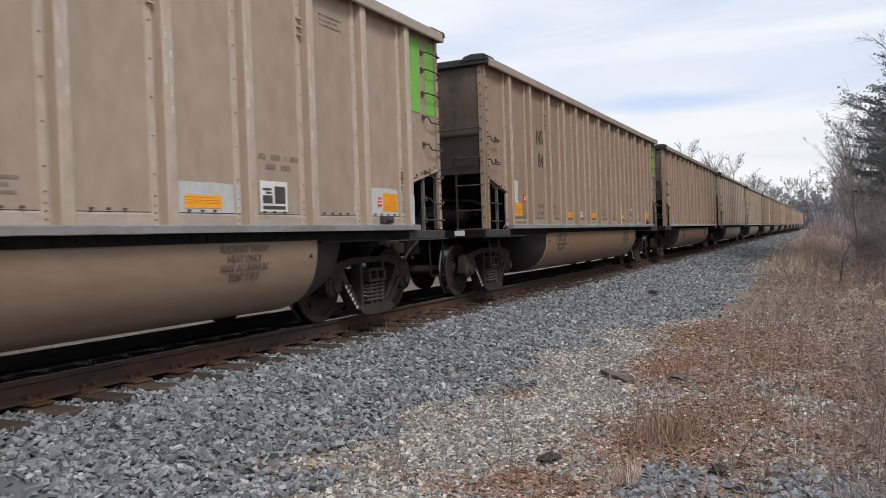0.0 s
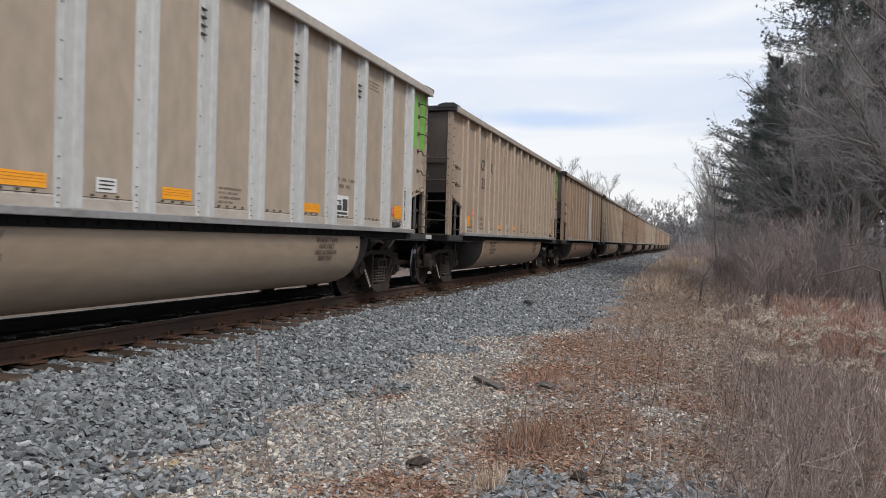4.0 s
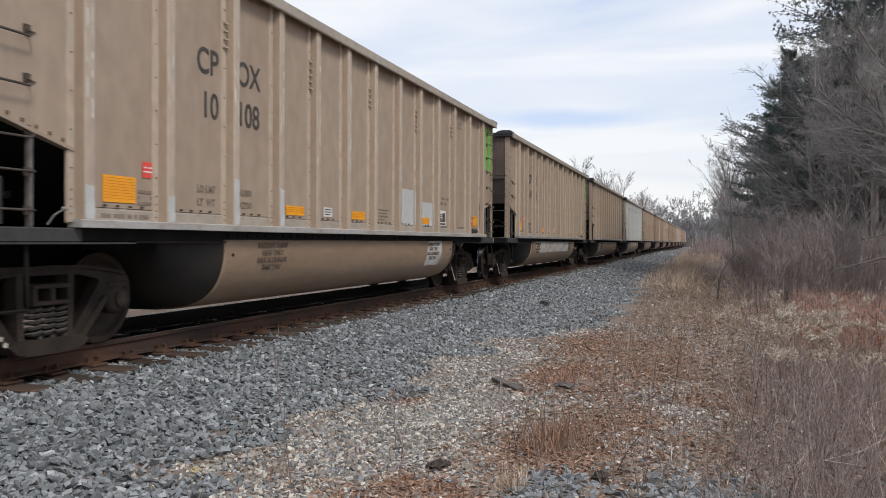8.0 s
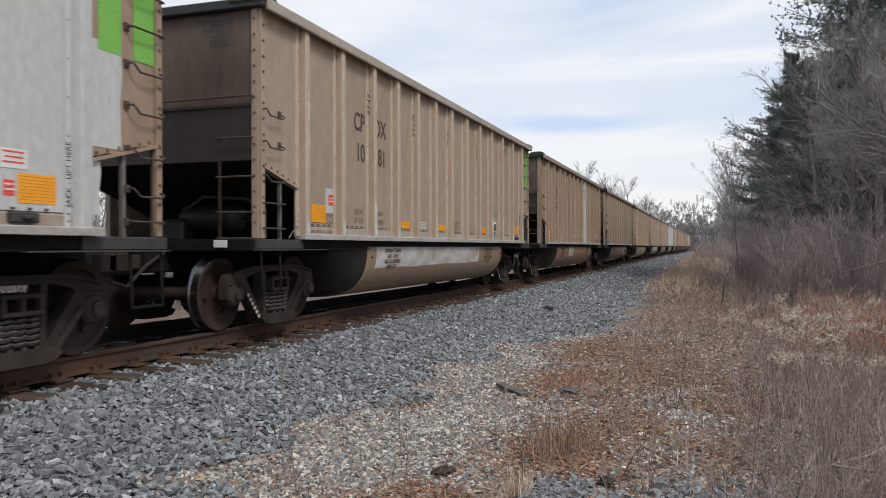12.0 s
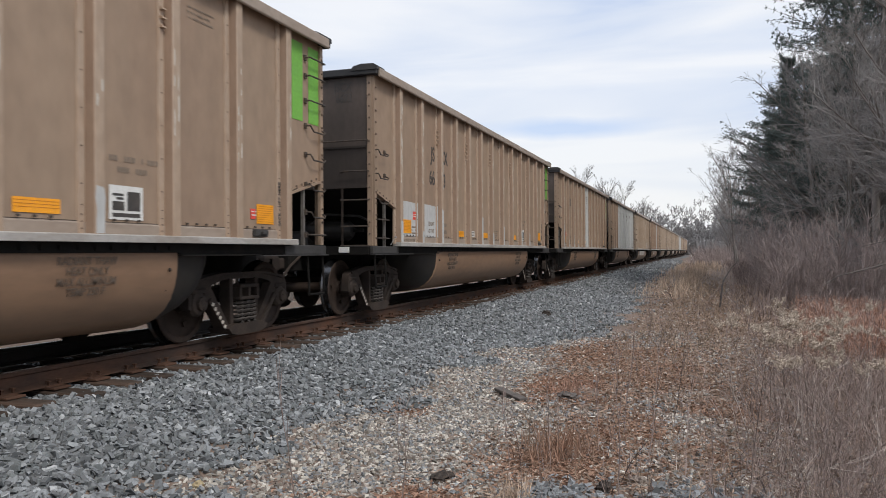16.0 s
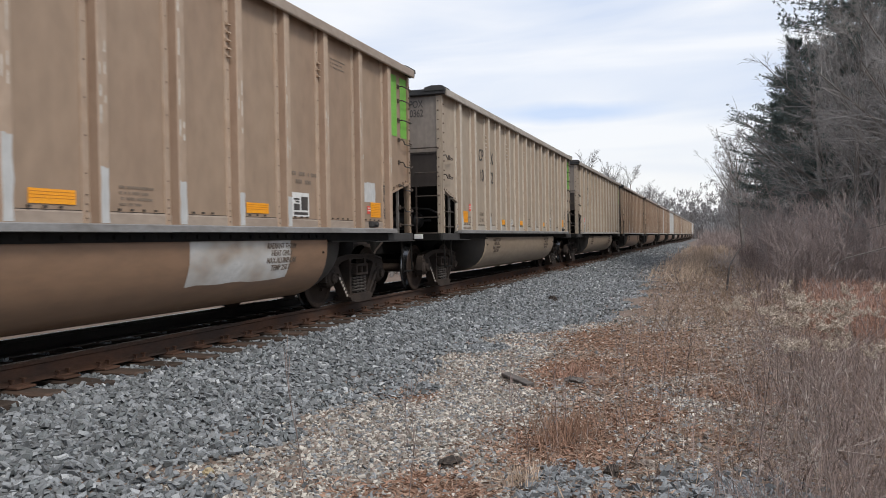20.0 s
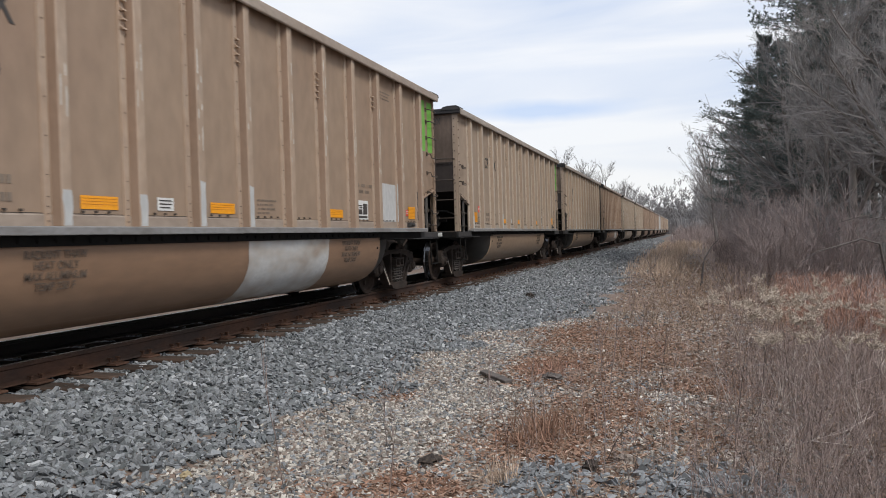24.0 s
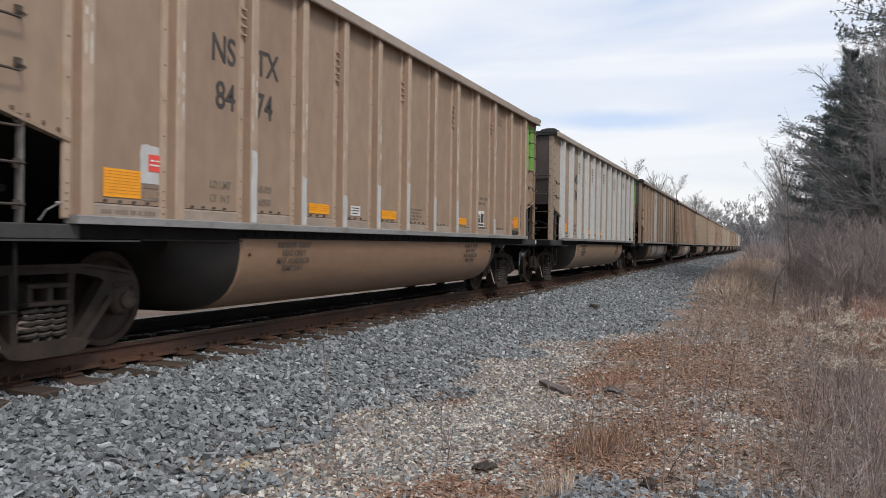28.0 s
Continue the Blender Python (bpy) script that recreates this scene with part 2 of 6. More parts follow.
PLATF = material("dull_grey_platform_paint", (0.062, 0.06, 0.059), 0.65, 0.1, (0.035, 0.032, 0.03), 5.0, 0.6, 40, 0.15)
# dark oily ballast, with the shade under the train put into its colour
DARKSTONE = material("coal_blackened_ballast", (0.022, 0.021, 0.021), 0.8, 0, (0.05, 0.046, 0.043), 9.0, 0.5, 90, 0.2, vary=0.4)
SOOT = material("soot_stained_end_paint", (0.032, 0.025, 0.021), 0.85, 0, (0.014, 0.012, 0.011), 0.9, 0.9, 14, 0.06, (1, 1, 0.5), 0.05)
# tub ends: soot, plus the shade of their inward curve painted in
TUB_SOOT_SHADE = material("soot_blackened_tub_paint", (0.015, 0.0125, 0.0105), 0.6, 0, (0.03, 0.023, 0.018), 2.0, 0.6, 14, 0.06, (1, 0.6, 1), 0.05)
# rib webs: a rusty tint, darkened to paint in the shade of that side
RIBSHADE = {
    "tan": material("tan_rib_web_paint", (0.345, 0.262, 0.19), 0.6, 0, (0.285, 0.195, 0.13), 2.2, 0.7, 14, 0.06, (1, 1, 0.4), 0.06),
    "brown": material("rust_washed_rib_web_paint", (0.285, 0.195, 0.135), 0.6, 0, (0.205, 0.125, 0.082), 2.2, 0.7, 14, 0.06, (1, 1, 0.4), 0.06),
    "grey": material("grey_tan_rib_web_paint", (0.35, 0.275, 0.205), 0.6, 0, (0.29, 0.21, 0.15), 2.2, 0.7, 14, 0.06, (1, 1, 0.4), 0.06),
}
BOLT = material("rust_stained_bolt_heads", (0.15, 0.105, 0.075), 0.7, 0.1, (0.09, 0.06, 0.045), 6.0, 0.6, 40, 0.1, vary=0.2)
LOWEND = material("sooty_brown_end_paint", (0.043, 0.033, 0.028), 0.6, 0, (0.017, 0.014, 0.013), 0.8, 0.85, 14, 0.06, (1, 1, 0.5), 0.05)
STILE = material("weathered_grey_ladder_paint", (0.16, 0.148, 0.135), 0.6, 0.1, (0.07, 0.058, 0.05), 4.0, 0.8, 40, 0.1)
BLACK = material("black_car_paint", (0.018, 0.018, 0.019), 0.6, 0, (0.05, 0.04, 0.035), 3.0, 0.5, 40, 0.1)
GRIME = material("grimy_cast_steel", (0.034, 0.027, 0.0235), 0.7, 0.0, (0.062, 0.046, 0.037), 5.0, 0.7, 45, 0.25, vary=0.15)
# dark steel, taken near-black so it holds the deep shade of the end openings
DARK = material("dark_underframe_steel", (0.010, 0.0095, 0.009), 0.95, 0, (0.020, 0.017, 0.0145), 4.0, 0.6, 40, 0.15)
# brake gear, near-black to match the openings it stands in
BRAKE = material("oily_black_brake_gear", (0.018, 0.016, 0.0155), 0.55, 0.1, (0.035, 0.03, 0.027), 5.0, 0.6, 40, 0.15)
IRON = material("dark_grab_iron_paint", (0.05, 0.04, 0.034), 0.65, 0.1, (0.13, 0.09, 0.06), 8.0, 0.6, 60, 0.1)
LEDGE = material("scuffed_pale_aluminium", (0.45, 0.43, 0.405), 0.55, 0.2, (0.30, 0.26, 0.22), 5.0, 0.8, 30, 0.15, (1, 0.4, 1), 0.08)
WHEEL = material("worn_wheel_steel", (0.048, 0.034, 0.027), 0.6, 0.1, (0.028, 0.021, 0.018), 4.0, 0.8, 30, 0.12)
TREAD = material("polished_wheel_tread", (0.13, 0.13, 0.135), 0.22, 0.95, (0.07, 0.066, 0.062), 6.0, 0.6, 40, 0.05)
GREEN = material("bright_green_paint", (0.175, 0.44, 0.07), 0.5, 0, (0.14, 0.36, 0.06), 2.5, 0.5, 30, 0.03)
ORANGE = material("amber_reflective_film", (0.88, 0.36, 0.015), 0.4, 0, (0.75, 0.30, 0.02), 12.0, 0.5, 80, 0.05)
RED = material("red_decal_film", (0.72, 0.075, 0.05), 0.45, 0, (0.6, 0.08, 0.06), 12.0, 0.5, 80, 0.05)
AMBERDARK = material("amber_film_seam", (0.55, 0.20, 0.015), 0.5, 0, (0.45, 0.16, 0.02), 12.0, 0.5, 80, 0.03)
WHITE = material("white_decal_film", (0.68, 0.68, 0.66), 0.5, 0, (0.5, 0.48, 0.44), 8.0, 0.5, 60, 0.05)
PRIMER = material("pale_grey_primer", (0.475, 0.478, 0.468), 0.6, 0, (0.41, 0.40, 0.38), 1.2, 0.4, 20, 0.05, (1, 0.7, 0.4), 0.05)
CHALK = material("worn_white_scuffs", (0.56, 0.52, 0.46), 0.65, 0, (0.36, 0.30, 0.24), 9.0, 0.8, 60, 0.05, vary=0.1)
LETTER = material("dark_stencil_paint", (0.045, 0.04, 0.038), 0.6, 0, (0.10, 0.085, 0.07), 5.0, 0.6, 60, 0.03)
NOTICE = material("brown_stencil_paint", (0.115, 0.086, 0.066), 0.65, 0, (0.16, 0.122, 0.092), 6.0, 0.7, 60, 0.03)
FADED = material("faded_stencil_paint", (0.185, 0.145, 0.112), 0.65, 0, (0.26, 0.205, 0.155), 6.0, 0.7, 60, 0.03)
RAILSIDE = material("rusty_rail_steel", (0.06, 0.043, 0.036), 0.8, 0.1, (0.125, 0.062, 0.038), 3.0, 0.8, 50, 0.2, (1, 0.3, 1))
# far rail steel, darkened to carry the shade under the train
SHADERAIL = material("coal_dusted_rail_steel", (0.022, 0.019, 0.018), 0.85, 0.1, (0.04, 0.03, 0.026), 3.0, 0.8, 50, 0.2, (1, 0.3, 1))
RAILTOP = material("polished_rail_head", (0.55, 0.56, 0.58), 0.22, 1.0, (0.4, 0.4, 0.4), 3.0, 0.5, 40, 0.03, (4, 0.1, 1))
TIE = material("weathered_sleeper_wood", (0.062, 0.049, 0.041), 0.9, 0, (0.105, 0.066, 0.048), 3.0, 0.7, 22, 0.5, (0.35, 4, 2), 0.28)
PLATE = material("rusted_tie_plate", (0.105, 0.058, 0.039), 0.85, 0.1, (0.075, 0.045, 0.035), 6.0, 0.6, 60, 0.2, vary=0.2)
STONE = material("grey_crushed_limestone", (0.176, 0.185, 0.192), 0.7, 0, (0.232, 0.241, 0.247), 9.0, 0.5, 90, 0.25, vary=0.5)
GRAVEL = material("pale_dusty_gravel", (0.40, 0.372, 0.33), 0.9, 0, (0.28, 0.25, 0.217), 9.0, 0.6, 90, 0.2, vary=0.55)
LITTER = material("rust_brown_leaf_litter", (0.285, 0.17, 0.12), 0.9, 0, (0.36, 0.26, 0.195), 8.0, 0.6, 60, 0.1, vary=0.4)
STRAW = material("dry_straw_grass", (0.345, 0.262, 0.196), 0.85, 0, (0.26, 0.185, 0.13), 8.0, 0.6, 60, 0.05, vary=0.35)
STEM = material("dry_grey_brown_weed_stems", (0.275, 0.218, 0.197), 0.85, 0, (0.17, 0.128, 0.113), 8.0, 0.6, 60, 0.05, vary=0.55)
FLUFF = material("pale_goldenrod_fluff", (0.52, 0.445, 0.37), 0.95, 0, (0.33, 0.265, 0.21), 12.0, 0.6, 60, 0.05, vary=0.25)
BARK = material("grey_winter_bark", (0.22, 0.197, 0.18), 0.9, 0, (0.14, 0.122, 0.11), 3.0, 0.7, 25, 0.4, (1, 1, 0.3), 0.2)
TWIG = material("grey_brown_twigs", (0.305, 0.287, 0.277), 0.9, 0, (0.22, 0.20, 0.192), 3.0, 0.6, 25, 0.1, vary=0.25)
BRUSH = material("red_brown_brush_twigs", (0.33, 0.272, 0.256), 0.9, 0, (0.25, 0.20, 0.188), 3.0, 0.6, 25, 0.1, vary=0.25)
NEEDLE = material("dark_green_pine_needles", (0.135, 0.165, 0.155), 0.75, 0, (0.165, 0.188, 0.166), 2.0, 0.6, 20, 0.1, vary=0.4)
LEDGE2 = material("dull_grey_aluminium", (0.27, 0.265, 0.26), 0.6, 0.2, (0.16, 0.145, 0.13), 5.0, 0.7, 30, 0.12, (1, 0.4, 1), 0.06)
CHARRED = material("charred_wood", (0.036, 0.03, 0.027), 0.9, 0, (0.10, 0.08, 0.065), 26.0, 0.8, 60, 0.6)
OLDPLANK = material("weathered_grey_plank", (0.12, 0.105, 0.095), 0.9, 0, (0.06, 0.05, 0.045), 4.0, 0.7, 30, 0.4, (4, 0.5, 4))
GREENGRASS = material("pale_yellow_green_grass", (0.36, 0.29, 0.175), 0.85, 0, (0.24, 0.19, 0.10), 8.0, 0.6, 60, 0.05, vary=0.3)
DULL = material("dull_brown_dead_grass", (0.275, 0.192, 0.145), 0.9, 0, (0.37, 0.285, 0.225), 8.0, 0.6, 60, 0.05, vary=0.45)
STONE2 = material("pale_grey_limestone", (0.345, 0.355, 0.36), 0.85, 0, (0.27, 0.276, 0.28), 9.0, 0.5, 90, 0.2, vary=0.35)
STONE3 = material("dark_grey_green_stone", (0.135, 0.147, 0.15), 0.85, 0, (0.165, 0.17, 0.17), 9.0, 0.5, 90, 0.2, vary=0.4)
GRAVEL2 = material("brown_gravel", (0.235, 0.198, 0.17), 0.9, 0, (0.17, 0.135, 0.115), 9.0, 0.6, 90, 0.2, vary=0.4)
# far twigs: an even pale grey that paints in the haze of distance
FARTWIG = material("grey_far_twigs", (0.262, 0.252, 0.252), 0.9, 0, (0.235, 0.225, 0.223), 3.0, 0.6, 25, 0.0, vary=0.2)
RUSTGRASS = material("dull_rust_grass", (0.335, 0.195, 0.145), 0.9, 0, (0.39, 0.265, 0.205), 8.0, 0.6, 60, 0.05, vary=0.35)
PALESTRAW = material("bleached_straw_grass", (0.55, 0.425, 0.325), 0.85, 0, (0.40, 0.295, 0.22), 8.0, 0.6, 60, 0.05, vary=0.35)
PALESTEM = material("bleached_grey_stems", (0.47, 0.41, 0.365), 0.9, 0, (0.34, 0.285, 0.25), 8.0, 0.6, 60, 0.05, vary=0.3)
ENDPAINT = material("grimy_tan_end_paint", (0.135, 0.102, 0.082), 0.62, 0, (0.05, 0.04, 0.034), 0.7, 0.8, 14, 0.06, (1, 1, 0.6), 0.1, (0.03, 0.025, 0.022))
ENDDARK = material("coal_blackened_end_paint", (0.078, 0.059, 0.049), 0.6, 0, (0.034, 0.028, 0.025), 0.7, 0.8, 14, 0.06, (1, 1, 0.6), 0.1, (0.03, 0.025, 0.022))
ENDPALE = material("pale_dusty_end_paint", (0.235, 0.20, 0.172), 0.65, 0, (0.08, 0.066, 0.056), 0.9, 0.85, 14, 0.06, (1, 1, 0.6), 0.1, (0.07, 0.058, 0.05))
SPRINGSTEEL = material("dusty_spring_steel", (0.07, 0.06, 0.054), 0.7, 0.1, (0.04, 0.033, 0.028), 8.0, 0.6, 60, 0.1)
PRIMERWORN = material("worn_grey_primer", (0.49, 0.485, 0.47), 0.6, 0, (0.30, 0.235, 0.18), 3.0, 0.85, 24, 0.05, (1, 0.6, 1), 0.05)
for m in (PLATF, DARKSTONE, SOOT, GRIME, DARK, WHEEL, RAILSIDE, TIE, PLATE, GRAVEL, GRAVEL2, LITTER, STRAW, STEM, FLUFF, BARK, TWIG, BRUSH, NEEDLE, DULL, FARTWIG, RUSTGRASS, PALESTRAW, CHARRED, ENDPAINT):
    m.node_tree.nodes["Principled BSDF"].inputs["Specular IOR Level"].default_value = 0.14


# ---- ground, ballast and track ----
CURVE_Y, CURVE_R = 222.0, 420.0     # the line runs straight to here and then bends away to the left


def on_line(s):
    """Place and heading of the track's centre line, s metres along it."""
    if s <= CURVE_Y:
        return TRACK_X, s, 0.0
    a = (s - CURVE_Y) / CURVE_R
    return TRACK_X - CURVE_R * (1 - math.cos(a)), CURVE_Y + CURVE_R * math.sin(a), a


def off_line(x, y):
    """Distance across from the centre line, positive on the eye's side (arrays)."""
    r = np.hypot(x - (TRACK_X - CURVE_R), y - CURVE_Y)
    return np.where(y <= CURVE_Y, x - TRACK_X, r - CURVE_R)


def wob(x, y, k=1.0, o=0.0):
    return np.sin(x * 1.7 * k + o) * np.cos(y * 1.3 * k + 2 * o) + 0.6 * np.sin(x * 3.1 * k - y * 2.3 * k + o)


def ground_z(x, y):
    d = np.abs(off_line(x, y))
    z = np.interp(d, [0, 1.35, 2.2, 3.1, 3.7, 6.2, 8.5, 11, 16, 40], [0.325, 0.325, 0.24, 0.06, 0.0, 0.0, -0.10, -0.32, -0.45, -0.5])
    return z + 0.012 * wob(x, y, 2.0) * np.clip(d - 2, 0, 1) + 0.03 * wob(x, y, 0.45, 1.0) * np.clip((d - 3.5) / 3, 0, 1)


def axis_steps(*runs):
    out = [runs[0][0]]
    for a, b, step in runs:
        n = max(1, int(round((b - a) / step)))
        out += [a + (b - a) * (i + 1) / n for i in range(n)]
    return np.array(out)


xs = axis_steps((-900, -120, 60), (-120, -30, 9), (-30, -12, 1.5), (-12, -1, 0.22), (-1, 6, 0.3), (6, 30, 2), (30, 120, 9), (120, 900, 60))
ys = axis_steps((-420, -20, 10), (-20, 2, 2), (2, 30, 0.3), (30, 90, 1.2), (90, 420, 5), (420, 1600, 60))
gx, gy = np.meshgrid(xs, ys)
gz = ground_z(gx, gy)
ni, nj = len(xs), len(ys)
idx = np.arange(ni * nj).reshape(nj, ni)
quads = np.stack([idx[:-1, :-1], idx[:-1, 1:], idx[1:, 1:], idx[1:, :-1]], -1).reshape(-1, 4)

EARTH = material("trodden_gravel_and_earth", (0.20, 0.148, 0.118), 0.95, 0, (0.135, 0.09, 0.066), 0.8, 0.85, 34, 0.9, vary=0.0)
ground = new("ground", quick_mesh("ground", np.stack([gx.ravel(), gy.ravel(), gz.ravel()], -1), quads, EARTH, True))
tagged(ground, "trodden gravelly earth with brown winter litter", "ground", kind="structure")


def bed_strip(name, x0, x1, mat, label):
    """The bed under the loose ballast, following the ground a little above it."""
    px = np.linspace(x0, x1, 18)
    py = axis_steps((-420, 0, 30), (0, 40, 0.8), (40, 222, 7))
    qx, qy = np.meshgrid(px, py)
    if x1 > TRACK_X:
        far_edge = toe(qy) - 0.7
        qx = x0 + (qx - x0) / (x1 - x0) * (far_edge - x0)
    k = np.arange(qx.size).reshape(qx.shape)
    f = np.stack([k[:-1, :-1], k[:-1, 1:], k[1:, 1:], k[1:, :-1]], -1).reshape(-1, 4)
    ob = new(name, quick_mesh(name, np.stack([qx.ravel(), qy.ravel(), ground_z(qx, qy).ravel() + 0.012], -1), f, mat, True))
    return tagged(ob, label, "ballast", kind="structure")


def stones(name, places, sizes, mat, label, flat=0.7, seed=3):
    """Many broken stones in one mesh: each a squashed, skewed eight-cornered lump with chipped ends."""
    rng = np.random.default_rng(seed)
    n = len(places)
    base = np.array([(-1, -1, -1), (1, -1, -1), (1, 1, -1), (-1, 1, -1), (-1, -1, 1), (1, -1, 1), (1, 1, 1), (-1, 1, 1)], float) * 0.5
    v = base[None] * (1 + rng.uniform(-0.4, 0.3, (n, 8, 3)))
    v[:, 4:, :2] *= rng.uniform(0.6, 1.0, (n, 1, 2))
    v *= (np.stack([sizes * rng.uniform(0.85, 1.6, n), sizes * rng.uniform(0.6, 1.05, n), sizes * flat * rng.uniform(0.6, 1.2, n)], -1))[:, None]
    ax = rng.normal(size=(n, 3)) * (0.45, 0.45, 1.2)
    q = np.concatenate([np.ones((n, 1)), ax * rng.uniform(0.2, 1.6, (n, 1))], 1)
    q /= np.linalg.norm(q, axis=1)[:, None]
    w, x, y, z = q.T
    rot = np.stack([np.stack([1 - 2 * (y * y + z * z), 2 * (x * y - z * w), 2 * (x * z + y * w)], -1),
                    np.stack([2 * (x * y + z * w), 1 - 2 * (x * x + z * z), 2 * (y * z - x * w)], -1),
                    np.stack([2 * (x * z - y * w), 2 * (y * z + x * w), 1 - 2 * (x * x + y * y)], -1)], 1)
    v = np.einsum("nij,nkj->nki", rot, v) + places[:, None]
    f = np.array([(0, 3, 2, 1), (4, 5, 6, 7), (0, 1, 5, 4), (1, 2, 6, 5), (2, 3, 7, 6), (3, 0, 4, 7)])
    faces = (f[None] + 8 * np.arange(n)[:, None, None]).reshape(-1, 4)
    tri = np.concatenate([faces[:, [0, 1, 2]], faces[:, [0, 2, 3]]])
    ob = new(name, quick_mesh(name, v.reshape(-1, 3), tri, mat))
    return tagged(ob, label, "stones", kind="stuff")


def scatter(n, x0, x1, y0, y1, seed, keep=None):
    """Random places on the ground, denser towards the eye."""
    rng = np.random.default_rng(seed)
    y = y0 + (y1 - y0) * rng.random(n) ** 1.0
    x = rng.uniform(x0, x1, n)
    if keep is not None:
        k = keep(x, y, rng.random(n))
        x, y = x[k], y[k]
    return x, y


TOE_Y, TOE_X = (4, 9.5, 11, 12.5, 13.6, 14.7, 18.5, 27, 38, 53, 90, 200), (-3.1, -3.12, -3.05, -2.9, -2.35, -1.9, -1.75, -2.1, -2.45, -2.9, -3.1, -3.2)


def toe(y):
    """Where the grey ballast ends, distance in x at y."""
    return np.interp(y, TOE_Y, TOE_X) + 0.08 * np.sin(y * 0.9) + 0.06 * np.sin(y * 2.3 + 1)


def ballast_keep(x, y, u):
    edge = toe(y) + 0.3 * wob(x, y, 1.6) + 0.25 * (u - 0.5)
    return (x < edge) & (u < np.clip((edge - x) / 0.5 + 0.3, 0, 1))


BED = material("ballast_bed", (0.11, 0.113, 0.115), 0.95, 0, (0.17, 0.173, 0.175), 26.0, 0.9, 70, 1.0)
bed_strip("ballast_bed_near", TRACK_X + 0.72, -3.2, BED, "grey ballast bed on the eye's side of the track")
bed_strip("ballast_bed_far", -10.4, TRACK_X - 0.72, BED, "grey ballast bed beyond the track")

bx, by = [], []
for y0, y1, dens, seed in ((-6, 3, 170, 6), (3.0, 7, 980, 1), (7, 14, 680, 2), (14, 28, 280, 3), (28, 60, 90, 4), (60, 120, 20, 5)):
    wide = 8.9 if y0 > 10 else 7.4
    x_, y_ = scatter(int(dens * wide * (y1 - y0)), -9.9, -1.0 if y0 > 10 else -2.5, y0, y1, seed, ballast_keep)
    off_tie = np.abs((y_ + 8.0 + 0.2525) % 0.505 - 0.2525) > 0.13
    inner = (np.abs(x_ - TRACK_X) > 1.2 + 0.12 * np.sin(y_ * 7) * np.sin(y_ * 3.1)) | off_tie | (np.abs(np.sin(x_ * 91 + y_ * 57)) < 0.06)
    bx.append(x_[inner])
    by.append(y_[inner])
bx, by = np.concatenate(bx), np.concatenate(by)
rng = np.random.default_rng(11)
bsize = rng.uniform(0.027, 0.064, len(bx)) * np.interp(by, [2.9, 3, 14, 28, 60, 120], [1.5, 0.9, 1.05, 1.4, 2.1, 3.4])
# stones between the rails take the shade-dark colour
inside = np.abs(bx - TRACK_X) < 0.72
stones("coal_blackened_ballast", np.stack([bx, by, ground_z(bx, by) + bsize * 0.12], -1)[inside], bsize[inside], DARKSTONE, "dark ballast between the rails, blackened for shade under the train", 0.7, 5)
bx, by, bsize = bx[~inside], by[~inside], bsize[~inside]
lift = np.random.default_rng(12).uniform(-0.014, 0.034, len(bx))
kind = np.random.default_rng(13).random(len(bx))
for low, high, mat, seed, label in ((0.0, 0.68, STONE, 3, "blue-grey crushed stone ballast along the track"), (0.68, 0.75, STONE2, 31, "paler stones among the ballast"), (0.75, 1.0, STONE3, 32, "darker stones among the ballast")):
    pick = (kind >= low) & (kind < high)
    stones("ballast", np.stack([bx, by, ground_z(bx, by) + bsize * 0.12 + lift], -1)[pick], bsize[pick], mat, label, 0.5, seed)


def rust(x, y):
    return np.maximum.reduce([np.exp(-(((x - cx) / rx) ** 2 + ((y - cy) / ry) ** 2)) for cx, cy, rx, ry in ((-1.1, 6.1, 0.42, 0.65), (-1.5, 9.4, 0.55, 0.8), (-1.65, 4.75, 0.6, 0.25), (-0.1, 6.4, 0.3, 0.35), (-0.75, 7.2, 0.45, 0.7), (-1.4, 12.4, 0.9, 1.2), (-0.7, 10.6, 0.7, 1.1), (-3.0, 7.5, 0.25, 0.25), (0.2, 8.6, 0.35, 0.7))])


def gravel_keep(x, y, u):
    path = np.exp(-((x - (-2.25 - 0.1 * (np.maximum(y, 2.0) - 6))) / 0.95) ** 2)
    path = np.maximum(path, 0.95 * np.exp(-((x - 0.05 * y + 0.75) / 0.42) ** 2 - ((y - 7.4) / 1.7) ** 2))
    return (x > toe(y) - 0.35) & (u < (0.24 + 0.76 * path) * (1 - 0.62 * np.clip(1.4 * rust(x, y), 0, 1)))


hx, hy = [], []
for y0, y1, dens, seed in ((-5, 3.6, 260, 24), (3.6, 8, 2400, 21), (8, 16, 1000, 22), (16, 40, 110, 23)):
    x_, y_ = scatter(int(dens * 5.6 * (y1 - y0)), -4.4, 1.2, y0, y1, seed, gravel_keep)
    hx.append(x_)
    hy.append(y_)
hx, hy = np.concatenate(hx), np.concatenate(hy)
hsize = rng.uniform(0.016, 0.046, len(hx)) * np.interp(hy, [3.5, 3.6, 16, 40], [1.6, 0.9, 1.2, 2.2])
hk = np.random.default_rng(14).random(len(hx))
for low, high, mat, seed, label in ((0.0, 0.45, GRAVEL, 8, "pale dusty gravel trodden beside the ballast"), (0.45, 0.75, GRAVEL2, 9, "brown gravel trodden beside the ballast"), (0.75, 1.0, STONE, 10, "grey stones strewn in the gravel")):
    pick = (hk >= low) & (hk < high)
    stones("gravel", np.stack([hx, hy, ground_z(hx, hy) + hsize * 0.1], -1)[pick], hsize[pick], mat, label, 0.52, seed)
